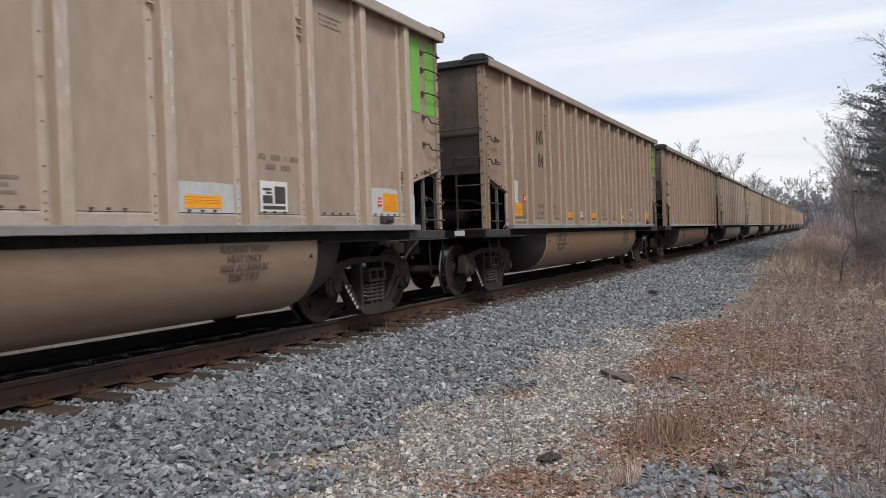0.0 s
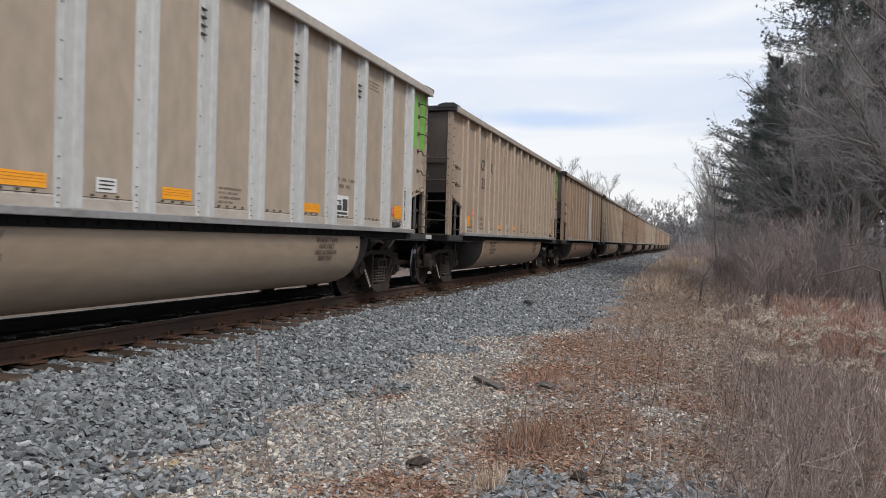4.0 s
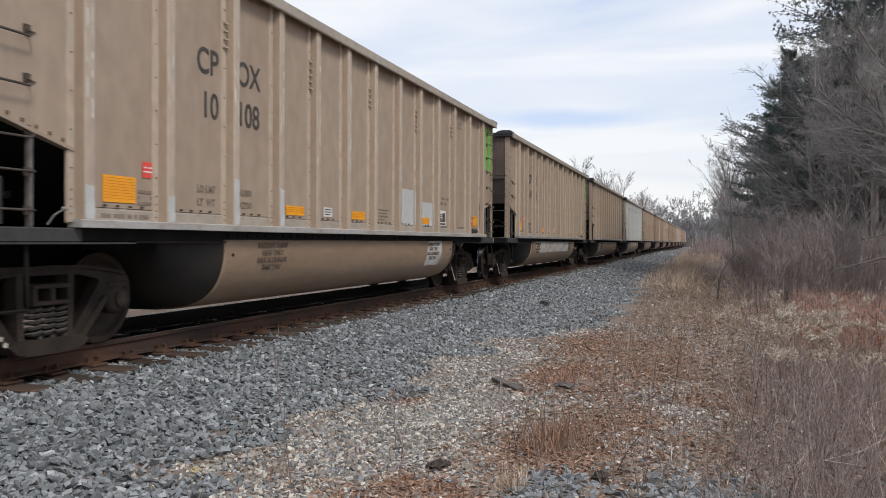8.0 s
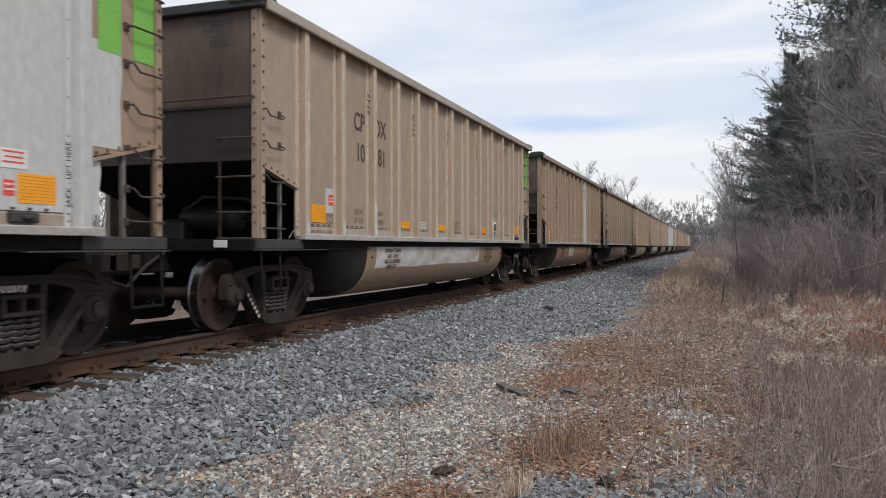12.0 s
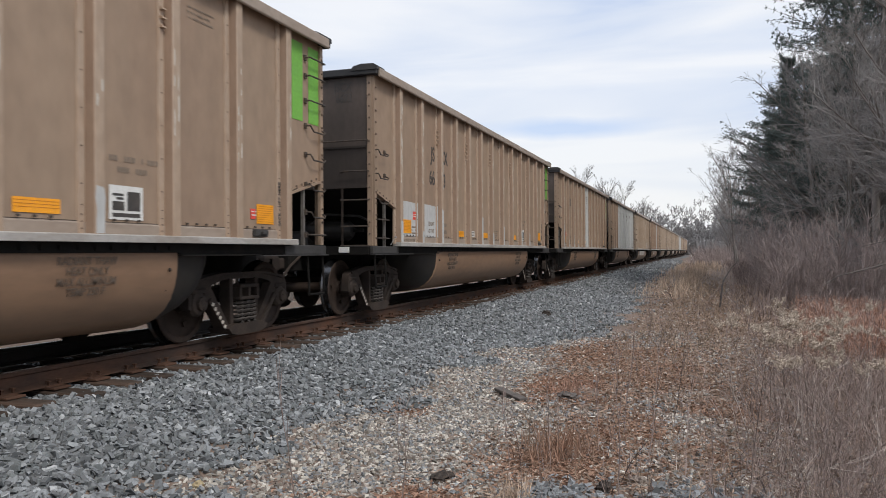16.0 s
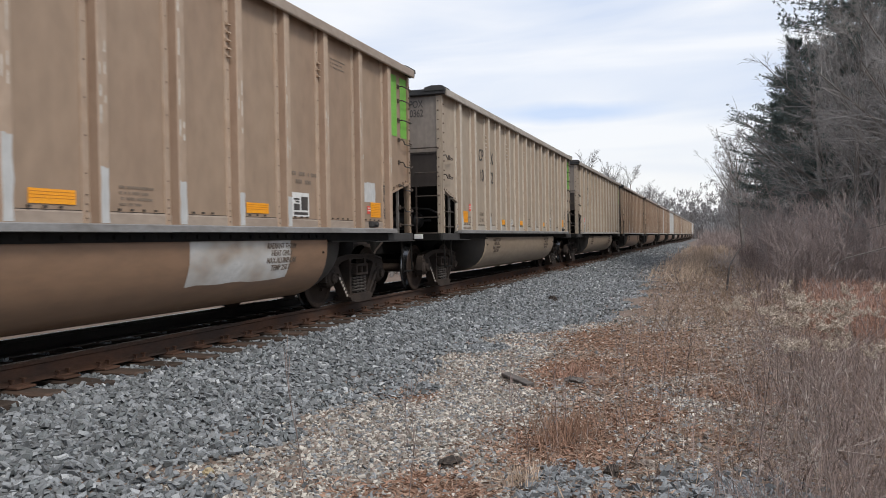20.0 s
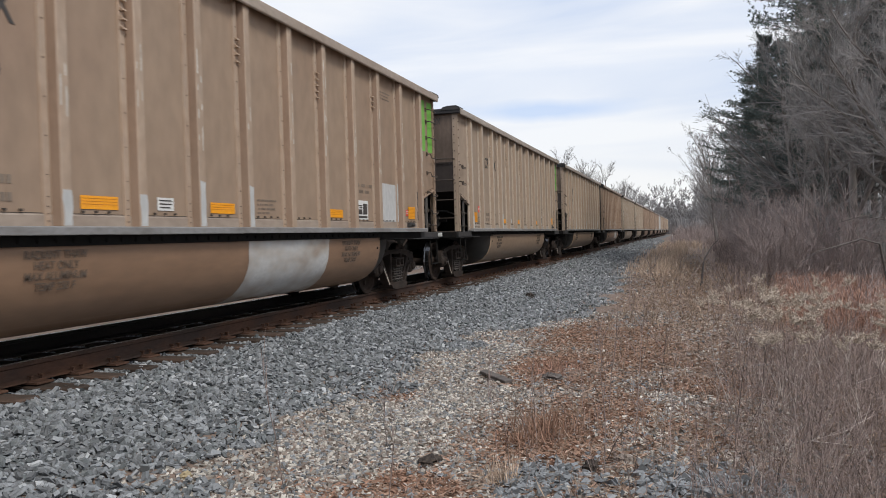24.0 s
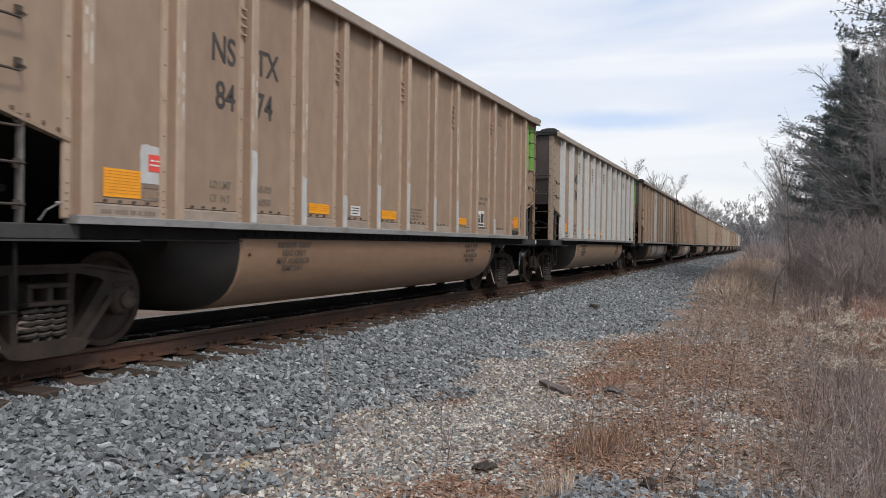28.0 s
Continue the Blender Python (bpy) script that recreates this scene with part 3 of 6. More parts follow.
# a patch of grey stone spilt on the shoulder
px_, py_ = scatter(5200, -1.15, 0.9, 4.3, 5.7, 61, lambda x, y, u: u < np.exp(-((y - 5.05 - 0.1 * x) / 0.3) ** 2) * (0.55 + 0.45 * np.sin(5 * x + 1)))
stones("spilt_stone", np.stack([px_, py_, ground_z(px_, py_) + 0.02], -1), np.random.default_rng(62).uniform(0.024, 0.058, len(px_)), STONE, "spilt blue-grey stones on the shoulder", 0.34, 63)

# rails: head, web and foot, following the line
def rail_outline():
    h = RAIL_Z
    pts = [(-0.070, h - 0.186), (0.070, h - 0.186), (0.070, h - 0.172), (0.012, h - 0.150), (0.009, h - 0.05), (0.037, h - 0.038), (0.037, h - 0.010), (0.030, h)]
    return pts + [(-x, z) for x, z in reversed(pts[2:])]


line_s = [-420, -200, -60, -20] + list(range(0, 222, 12)) + list(range(222, 520, 8))
for side in (0.755, -0.755):
    out = rail_outline()
    b = Build()
    n = len(out)
    verts, faces, top = [], [], []
    for s in line_s:
        x, y, a = on_line(s)
        verts += [(x + (side + p) * math.cos(a), y + (side + p) * math.sin(a), z) for p, z in out]
    for i in range(len(line_s) - 1):
        for k in range(n):
            faces.append((i * n + k, i * n + (k + 1) % n, (i + 1) * n + (k + 1) % n, (i + 1) * n + k))
            top.append(1 if k == 7 else 0)
    b.v, b.f, b.mi = verts, faces, top
    ob = new("rail", b.mesh("rail", RAILSIDE if side > 0 else SHADERAIL, RAILTOP))
    tagged(ob, "rust-brown steel rail with a polished running surface", "rail", "rails of the track", "structure")


# a bed between the rails, its near-black standing for the train's shade
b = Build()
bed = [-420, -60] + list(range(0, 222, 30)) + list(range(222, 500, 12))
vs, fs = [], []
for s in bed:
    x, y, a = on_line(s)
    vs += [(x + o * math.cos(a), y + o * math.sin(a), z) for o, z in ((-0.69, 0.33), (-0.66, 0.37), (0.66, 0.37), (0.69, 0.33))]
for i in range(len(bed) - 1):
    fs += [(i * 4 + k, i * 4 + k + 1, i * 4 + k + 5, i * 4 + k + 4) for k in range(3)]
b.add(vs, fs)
tagged(new("coal_dust_bed", b.mesh("coal_dust_bed", DARKSTONE)), "dark bed between the rails, blackened for shade under the train", "track bed", kind="structure")


# sleepers, with tie plates and spikes where they can be made out
def sleeper(seed):
    rng = random.Random(seed)
    bm = bmesh.new()
    bmesh.ops.create_cube(bm, size=1.0)
    bmesh.ops.subdivide_edges(bm, edges=[e for e in bm.edges if abs(e.verts[0].co.x - e.verts[1].co.x) > 0.5], cuts=7)
    for v in bm.verts:
        v.co = Vector((v.co.x * 2.62, v.co.y * (0.235 + rng.uniform(-0.012, 0.012)), v.co.z * 0.19 + rng.uniform(-0.006, 0.006)))
    bmesh.ops.bevel(bm, geom=[e for e in bm.edges if len(e.link_faces) == 2 and e.calc_face_angle() > 0.8], offset=0.014, segments=1, affect="EDGES")
    me = bpy.data.meshes.new("sleeper")
    bm.to_mesh(me)
    bm.free()
    me.materials.append(TIE)
    return me


SLEEPERS = [sleeper(k) for k in range(5)]
b = Build()
b.box(-0.18, 0.18, -0.10, 0.10, 0.0, 0.022, c=0.004)
b.box(-0.09, -0.075, -0.10, 0.10, 0.022, 0.034)
b.box(0.075, 0.09, -0.10, 0.10, 0.022, 0.034)
PLATES = b.mesh("tie_plate", PLATE)
b = Build()
for y in (-0.06, 0.06):
    b.box(0.062, 0.085, y - 0.009, y + 0.009, 0.0, 0.06)
    b.box(0.045, 0.095, y - 0.016, y + 0.016, 0.05, 0.066, c=0.003)
SPIKES = b.mesh("spike_pair", PLATE)
track = new("railway_track")
tagged(track, "single railway track on weathered wooden sleepers", "railway track", kind="structure")
tr = random.Random(2)
rest = Build()
for i in range(430):
    s = -8.0 + i * 0.505
    x, y, a = on_line(s)
    turn, shift = tr.gauss(0, 0.9), tr.gauss(0, 0.035)
    z = 0.39 - 0.095 + tr.gauss(0, 0.006)
    if i < 245:
        child("sleeper", SLEEPERS[i % 5], track, pose(x + shift, y, z, 0, 0, math.degrees(a) + turn + 180 * (i % 2)))
        if 16 < i < 110:
            child("tie_plate", PLATES, track, pose(x + 0.755, y, 0.394, 0, 0, turn * 0.3))
            child("spike_pair", SPIKES, track, pose(x + 0.755, y, 0.408, 0, 0, turn * 0.3))
    else:
        rest.box(x - 1.31, x + 1.31, y - 0.115, y + 0.115, 0.2, 0.39)
tagged(child("sleepers_far", rest.mesh("sleepers_far", TIE), track), kind="stuff")


# ---- the coal cars: y forward from the rear body corner, x across, z from the rail head ----
PITCH = 16.18
BODY = 14.54
TOP = 3.965
REAR, FRONT = 0.05, 14.46     # the body's end corners
RIBS = (1.035, 2.095, 3.215, 4.195, 5.155, 6.115, 7.095, 8.145, 9.165, 10.195, 11.225, 12.325, 13.415)
R_WHEEL = 0.45
BOGIES = (1.10, 13.20)


def side_sheet():
    """A flat side with its lower corners cut away over the end platforms."""
    b = Build()
    b.prism([(REAR + 0.06, 2.0), (0.91, 1.776), (0.91, 3.925), (REAR + 0.06, 3.925)], "x", -0.012, 0.012)
    b.prism([(0.91, 1.16), (13.50, 1.16), (13.50, 3.925), (0.91, 3.925)], "x", -0.012, 0.012)
    b.prism([(13.50, 1.76), (FRONT - 0.06, 2.0), (FRONT - 0.06, 3.925), (13.50, 3.925)], "x", -0.012, 0.012)
    return b.mesh("side_sheet", PAINT["tan"])


def rib(extra=0):
    """A pressed stake: a bolted flange, a web and a worn outer face, from ledge to top chord."""
    b = Build()
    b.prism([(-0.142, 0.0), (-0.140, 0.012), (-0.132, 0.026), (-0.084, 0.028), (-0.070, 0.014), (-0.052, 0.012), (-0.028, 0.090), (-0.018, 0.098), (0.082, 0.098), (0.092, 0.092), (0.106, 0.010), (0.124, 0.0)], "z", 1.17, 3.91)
    # only the rear-facing web gets the darker, shaded tone
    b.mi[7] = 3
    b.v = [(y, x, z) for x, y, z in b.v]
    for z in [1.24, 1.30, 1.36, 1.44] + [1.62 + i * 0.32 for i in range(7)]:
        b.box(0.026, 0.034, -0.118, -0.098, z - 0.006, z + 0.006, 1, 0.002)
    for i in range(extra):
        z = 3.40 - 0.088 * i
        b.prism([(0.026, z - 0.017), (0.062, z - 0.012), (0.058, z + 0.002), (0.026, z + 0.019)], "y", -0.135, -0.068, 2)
    return b.mesh("rib", RIBPAINT["tan"], BOLT, BOLT, RIBSHADE["tan"])


def kick_plate():
    """The lapped strip along the foot of a side, with its row of bolts."""
    b = Build()
    b.prism([(0.0, 1.195), (0.016, 1.195), (0.016, 1.285), (0.010, 1.30), (0.0, 1.30)], "y", 0.93, 13.48)
    # thin dark strip drawn for the lap's shadow gap and its dirt
    b.box(0.0, 0.008, 0.93, 13.48, 1.302, 1.308, 1)
    for y0, y1 in zip(RIBS, RIBS[1:]):
        k = int((y1 - y0 - 0.4) / 0.16)
        for i in range(k):
            b.box(0.015, 0.03, y0 + 0.27 + i * 0.16, y0 + 0.30 + i * 0.16, 1.315, 1.335, 1)
    return b.mesh("kick_plate", PAINT["tan"], IRON)


TUB_LINE = [(1.47, 1.05), (1.468, 0.92), (1.458, 0.80), (1.43, 0.68), (1.38, 0.56), (1.305, 0.458), (1.205, 0.370), (1.08, 0.306), (0.93, 0.264), (0.75, 0.237), (0.5, 0.221), (0.2, 0.219)]


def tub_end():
    """The rounded end of the tub, soot and shade both in its colour, closing in towards the bogie; y from the tub's
    edge outwards.
    """
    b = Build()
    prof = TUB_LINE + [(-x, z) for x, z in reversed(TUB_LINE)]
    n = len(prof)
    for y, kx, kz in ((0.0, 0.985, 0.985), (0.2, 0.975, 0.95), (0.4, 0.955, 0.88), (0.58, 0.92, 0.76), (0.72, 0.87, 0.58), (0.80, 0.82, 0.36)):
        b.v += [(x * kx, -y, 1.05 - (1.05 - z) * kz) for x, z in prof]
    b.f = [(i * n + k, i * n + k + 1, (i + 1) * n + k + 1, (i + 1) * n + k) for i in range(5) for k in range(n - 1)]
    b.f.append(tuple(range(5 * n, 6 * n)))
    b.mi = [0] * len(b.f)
    return b.mesh("tub_end", TUB_SOOT_SHADE, smooth=True)


def belly():
    """The tub slung between the bogies: a rounded trough with flat ends."""
    b = Build()
    prof = TUB_LINE + [(-x, z) for x, z in reversed(TUB_LINE)]
    n = len(prof)
    verts = [(x, y, z) for y in (3.20, 3.22, 11.40, 11.42) for x, z in prof]
    for i, k in ((0, 0.985), (3, 0.985)):
        for q in range(n):
            x, y, z = verts[i * n + q]
            verts[i * n + q] = (x * k, y, 1.05 - (1.05 - z) * k)
    faces = [(i * n + k, i * n + k + 1, (i + 1) * n + k + 1, (i + 1) * n + k) for i in range(3) for k in range(n - 1)]
    b.v, b.f, b.mi = verts, faces, [0] * len(faces)
    b.add(verts[:n], [tuple(range(n))], 1)
    b.add(verts[-n:], [tuple(range(n))], 1)
    for y in (3.34, 11.28):
        for x, z in ((1.462, 0.86), (1.40, 0.66), (1.25, 0.47)):
            b.lathe([(0.02, 0), (0.02, 0.012), (0.008, 0.022)], 6, (x, y, z), "x", 1)
    return b.mesh("belly_tub", TUB["tan"], GRIME, smooth=True)


def grab(dy, drop, out=0.085):
    """A bent grab iron: two feet on the side and a bar between."""
    b = Build()
    pts = [(0, 0, 0), (out, 0, 0.0), (out, 0.05, -drop * 0.5), (out, 0.09, -drop), (out, dy - 0.04, -drop), (out, dy, -drop * 0.6), (0.0, dy, 0.0)]
    b.tube(pts, 0.011, 6)
    for y in (0, dy):
        b.box(0, 0.02, y - 0.028, y + 0.028, -0.035, 0.035)
    return b.mesh("grab_iron", IRON)


def side_frame():
    """The cast frame of a bogie: arched top member, slanted legs, columns and spring seat; x outwards from the frame's middle plane."""
    b = Build()
    t = 0.06
    for s in (-1, 1):
        b.prism([(0.0, 0.79), (s * 0.45, 0.79), (s * 0.80, 0.745), (s * 0.97, 0.71), (s * 1.04, 0.66), (s * 1.05, 0.60), (s * 0.72, 0.60), (s * 0.60, 0.665), (s * 0.40, 0.705), (0.0, 0.71)], "x", -t, t)
        b.prism([(0.0, 0.79), (s * 0.45, 0.79), (s * 0.80, 0.745), (s * 0.97, 0.71), (s * 0.96, 0.68), (s * 0.79, 0.715), (s * 0.45, 0.76), (0.0, 0.76)], "x", t, t + 0.03)
        b.prism([(s * 1.00, 0.62), (s * 1.06, 0.62), (s * 1.07, 0.40), (s * 1.02, 0.38)], "x", -t, t)
        b.prism([(s * 0.80, 0.61), (s * 0.66, 0.64), (s * 0.56, 0.50), (s * 0.29, 0.15), (s * 0.40, 0.085), (s * 0.66, 0.42), (s * 0.745, 0.44)], "x", -t, t)
        b.prism([(s * 0.735, 0.46), (s * 0.69, 0.50), (s * 0.34, 0.11), (s * 0.40, 0.085)], "x", t, t + 0.035)
        b.prism([(s * 0.315, 0.72), (s * 0.245, 0.72), (s * 0.235, 0.17), (s * 0.30, 0.17)], "x", -t, t * 1.4)
        b.lathe([(0.15, -0.10), (0.15, 0.04), (0.125, 0.075), (0.085, 0.095), (0.08, 0.13), (0.05, 0.14)], 18, (0.0, s * 0.89, 0.45), "x")
        b.box(-0.07, 0.075, s * 0.89 - 0.14, s * 0.89 + 0.14, 0.55, 0.63, c=0.02)
        for k in range(3):
            a = 2 * math.pi * k / 3 + 0.5
            b.lathe([(0.018, 0.09), (0.018, 0.145)], 6, (0.0, s * 0.89 + 0.05 * math.cos(a), 0.45 + 0.05 * math.sin(a)), "x")
    b.prism([(-0.43, 0.125), (-0.36, 0.06), (-0.22, 0.035), (0.22, 0.035), (0.36, 0.06), (0.43, 0.125), (0.30, 0.17), (-0.30, 0.17)], "x", -0.15, 0.15)
    # the bolster's end above the springs, with two cored holes
    for z0, z1 in ((0.455, 0.495), (0.60, 0.64)):
        b.box(-0.15, 0.17, -0.21, 0.21, z0, z1, c=0.008)
    for y in (-0.19, 0.0, 0.19):
        b.box(-0.15, 0.165, y - 0.025, y + 0.025, 0.49, 0.605, c=0.006)
    return b.mesh("side_frame", GRIME)


def spring():
    b = Build()
    for y in (-0.135, 0.0, 0.135):
        pts = [(0.08 + 0.062 * math.cos(a), y + 0.062 * math.sin(a), 0.175 + 0.275 * a / (11 * math.pi)) for a in np.linspace(0, 11 * math.pi, 40)]
        b.tube(pts, 0.0165, 4)
    return b.mesh("spring_nest", SPRINGSTEEL)


def wheelset():
    """Two flanged wheels on their axle, turned about x."""
    b = Build()
    r = R_WHEEL
    for s in (-1, 1):
        prof = [(0.10, 0.835), (0.11, 0.79), (0.20, 0.765), (0.33, 0.775), (0.375, 0.80), (0.385, 0.826), (r - 0.012, 0.832), (r, 0.822), (r + 0.006, 0.73), (r + 0.028, 0.712), (r + 0.028, 0.695), (r - 0.03, 0.685), (0.36, 0.70), (0.2, 0.74), (0.11, 0.70), (0.10, 0.66)]
        m = len(b.f)
        b.lathe([(q, s * o) for q, o in prof], 28, (0, 0, 0), "x")
        for i in range(len(prof) - 1):
            if i in (7, 8, 9):
                b.mi[m + i * 28: m + (i + 1) * 28] = [1] * 28
    b.lathe([(0.085, -1.0), (0.085, 1.0)], 14, (0, 0, 0), "x")
    for k in range(3):
        a = 2 * math.pi * k / 3
        for s in (-1, 1):
            b.box(s * 0.797 - 0.008, s * 0.797 + 0.008, 0.25 * math.cos(a) - 0.03, 0.25 * math.cos(a) + 0.03, 0.25 * math.sin(a) - 0.03, 0.25 * math.sin(a) + 0.03)
    return b.mesh("wheelset", WHEEL, TREAD, smooth=True)


def coupler():
    b = Build()
    b.box(-0.11, 0.11, -0.62, 0.3, -0.10, 0.08, c=0.02)
    b.box(-0.17, 0.17, -0.93, -0.60, -0.15, 0.13, c=0.05)
    b.box(0.02, 0.17, -1.0, -0.82, -0.13, 0.11, c=0.04)
    b.tube([(0.25, -0.15, 0.1), (0.27, -0.5, -0.05), (0.26, -0.8, -0.28), (0.2, -0.98, -0.22)], 0.022, 6)
    return b.mesh("coupler", GRIME)


def box_mesh(name, mat, *boxes, c=0.0):
    b = Build()
    for q in boxes:
        b.box(*q, c=c)
    return b.mesh(name, mat)


M = {}


def coal_car():
    """One car with all its parts, rear body corner at the origin."""
    car = new("coal_hopper_car")
    tagged(car, "tan ribbed steel coal hopper car rolling on the rails", "railway car", "coal cars of the train")
    sheet, stakes, kick = side_sheet(), {k: rib(k) for k in (0, 3, 4, 5)}, kick_plate()
    for s in (1, -1):
        turn = pose(s * 1.47, 0, 0)
        child("side_sheet", sheet, car, turn)
        child("kick_plate", kick, car, pose(1.483, 0, 0) if s > 0 else pose(-1.483, BODY, 0, 0, 0, 180))
        for i, y in enumerate(RIBS):
            child("rib", stakes[{2: 4, 4: 5, 6: 4, 8: 5, 10: 3}.get(i, 0)], car, pose(1.482, y, 0) if s > 0 else pose(-1.482, y, 0, 0, 0, 180))
    # top chords, with a lip, and black end caps
    b = Build()
    b.prism([(-0.13, 3.925), (-0.12, TOP), (0.105, TOP), (0.13, TOP - 0.02), (0.135, 3.83), (0.125, 3.815), (0.108, 3.815), (0.104, 3.925)], "y", REAR - 0.02, FRONT)
    chord = b.mesh("top_chord", CHORD["tan"])
    for s in (1, -1):
        child("top_chord", chord, car, pose(1.49, 0, 0) if s > 0 else pose(-1.49, BODY, 0, 0, 0, 180))
    b = Build()
    b.box(-1.60, 1.60, -0.09, 0.03, 3.84, TOP - 0.005, c=0.015)
    for s in (-1, 1):
        b.prism([(s * 1.61, TOP - 0.05), (s * 1.60, TOP + 0.015), (s * 1.54, TOP + 0.045), (s * 1.34, TOP + 0.05), (s * 1.20, TOP + 0.02), (s * 1.14, TOP - 0.05)], "y", -0.11, 0.22)
    cap = b.mesh("end_cap", BLACK)
    child("end_cap", cap, car, pose(0, REAR, 0))
    child("end_cap", cap, car, pose(0, FRONT, 0, 0, 0, 180))
    # corner posts: angles with bolts
    b = Build()
    b.prism([(-0.005, 1.13), (0.075, 1.13), (0.075, 3.85), (-0.005, 3.85)], "x", -0.02, 0.022)
    b.prism([(-0.02, 1.13), (0.012, 1.13), (0.012, 3.85), (-0.02, 3.85)], "x", -0.10, -0.018)
    for i in range(14):
        b.lathe([(0.017, 0), (0.017, 0.014), (0.008, 0.022)], 6, (0.022, 0.036, 1.25 + i * 0.185), "x", 1)
        b.lathe([(0.016, 0), (0.016, -0.012), (0.008, -0.02)], 6, (-0.06, -0.02, 1.32 + i * 0.185), "y", 1)
    post = b.mesh("corner_post", PAINT["tan"], BOLT)
    b = Build()
    b.v, b.f, b.mi = [(x, -y, z) for x, y, z in [tuple(q.co) for q in post.vertices]], [tuple(f.vertices) for f in post.polygons], [f.material_index for f in post.polygons]
    post_m = b.mesh("corner_post", PAINT["tan"], BOLT)
    child("corner_post", post, car, pose(1.495, REAR, 0))
    child("corner_post", post_m, car, pose(1.495, FRONT, 0))
    child("corner_post", post, car, pose(-1.495, FRONT, 0, 0, 0, 180))
    child("corner_post", post_m, car, pose(-1.495, REAR, 0, 0, 0, 180))
    # the slanted lower edges at the ends: a bolted lip, and coal soot clinging along it
    b = Build()
    b.prism([(0.05, 2.005), (0.90, 1.786), (0.90, 1.756), (0.05, 1.975)], "x", -0.03, 0.05)
    for i in range(6):
        y = 0.14 + 0.135 * i
        b.box(0.012, 0.026, y - 0.014, y + 0.014, 2.03 - 0.258 * (y - 0.05), 2.058 - 0.258 * (y - 0.05), 1, 0.003)
    lip = b.mesh("corner_lip", PAINT["tan"], BOLT)
    b = Build()
    b.v, b.f, b.mi = [(x, -y, z) for x, y, z in [tuple(q.co) for q in lip.vertices]], [tuple(f.vertices) for f in lip.polygons], [f.material_index for f in lip.polygons]
    lip_m = b.mesh("corner_lip", PAINT["tan"], BOLT)
    for x, y, me in ((1.47, 0.05, lip), (1.47, BODY - 0.08, lip_m)):
        child("corner_lip", me, car, pose(x, y, 0))
        child("corner_lip", me, car, pose(-x, BODY - y, 0, 0, 0, 180))
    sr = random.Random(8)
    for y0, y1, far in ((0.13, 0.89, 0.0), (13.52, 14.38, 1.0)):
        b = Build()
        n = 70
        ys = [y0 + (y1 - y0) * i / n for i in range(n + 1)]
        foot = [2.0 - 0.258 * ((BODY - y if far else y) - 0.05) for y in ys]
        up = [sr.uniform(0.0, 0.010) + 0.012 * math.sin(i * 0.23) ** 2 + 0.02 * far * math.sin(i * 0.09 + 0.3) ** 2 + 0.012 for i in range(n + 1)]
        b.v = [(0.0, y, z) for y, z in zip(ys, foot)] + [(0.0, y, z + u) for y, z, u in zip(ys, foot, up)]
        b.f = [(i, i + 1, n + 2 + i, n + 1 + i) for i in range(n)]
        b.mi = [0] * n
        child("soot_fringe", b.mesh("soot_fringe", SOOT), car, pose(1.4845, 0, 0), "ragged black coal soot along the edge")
    # ends: an upper sheet, a darker lower one, a slope sheet running down inside to the tub
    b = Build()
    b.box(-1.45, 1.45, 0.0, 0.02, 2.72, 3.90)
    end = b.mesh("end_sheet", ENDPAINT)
    # the end's fade to dark brown is put in as this darker lower sheet
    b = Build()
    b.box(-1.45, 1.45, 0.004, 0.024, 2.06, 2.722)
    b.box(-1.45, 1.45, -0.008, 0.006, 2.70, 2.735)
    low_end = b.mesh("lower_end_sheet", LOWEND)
    # slope sheet coloured near-black for the shade inside the open corner
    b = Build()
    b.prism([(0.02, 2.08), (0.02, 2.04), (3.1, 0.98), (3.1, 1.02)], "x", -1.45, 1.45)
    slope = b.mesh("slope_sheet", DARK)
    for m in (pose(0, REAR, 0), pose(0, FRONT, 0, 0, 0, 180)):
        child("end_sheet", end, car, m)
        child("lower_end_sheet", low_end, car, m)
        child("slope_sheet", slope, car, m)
    # underframe
    child("belly_tub", belly(), car)
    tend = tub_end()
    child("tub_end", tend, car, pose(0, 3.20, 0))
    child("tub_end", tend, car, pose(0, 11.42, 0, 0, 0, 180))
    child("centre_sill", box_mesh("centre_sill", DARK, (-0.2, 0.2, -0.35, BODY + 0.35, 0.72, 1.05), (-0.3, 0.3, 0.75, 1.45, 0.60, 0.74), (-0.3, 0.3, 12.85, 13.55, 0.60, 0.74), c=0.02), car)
    ledge = Build()
    ledge.prism([(-0.02, 1.125), (0.135, 1.125), (0.135, 1.185), (0.12, 1.195), (-0.02, 1.195)], "y", 0.95, 13.62)
    led = ledge.mesh("bottom_ledge", LEDGE)
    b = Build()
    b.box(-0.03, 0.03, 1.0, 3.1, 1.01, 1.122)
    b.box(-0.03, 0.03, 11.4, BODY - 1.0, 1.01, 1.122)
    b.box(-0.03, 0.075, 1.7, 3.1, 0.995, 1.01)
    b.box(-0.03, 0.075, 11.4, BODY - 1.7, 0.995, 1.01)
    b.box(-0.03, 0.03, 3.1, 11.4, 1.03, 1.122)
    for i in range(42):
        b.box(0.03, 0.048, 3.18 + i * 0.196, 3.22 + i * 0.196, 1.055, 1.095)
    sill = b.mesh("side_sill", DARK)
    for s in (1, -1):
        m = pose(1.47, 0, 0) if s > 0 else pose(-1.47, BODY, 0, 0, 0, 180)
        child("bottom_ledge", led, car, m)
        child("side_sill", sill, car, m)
    # end platforms with ladder stiles and steps
    b = Build()
    b.box(-1.52, 1.52, -0.06, 0.98, 1.05, 1.10, c=0.01)
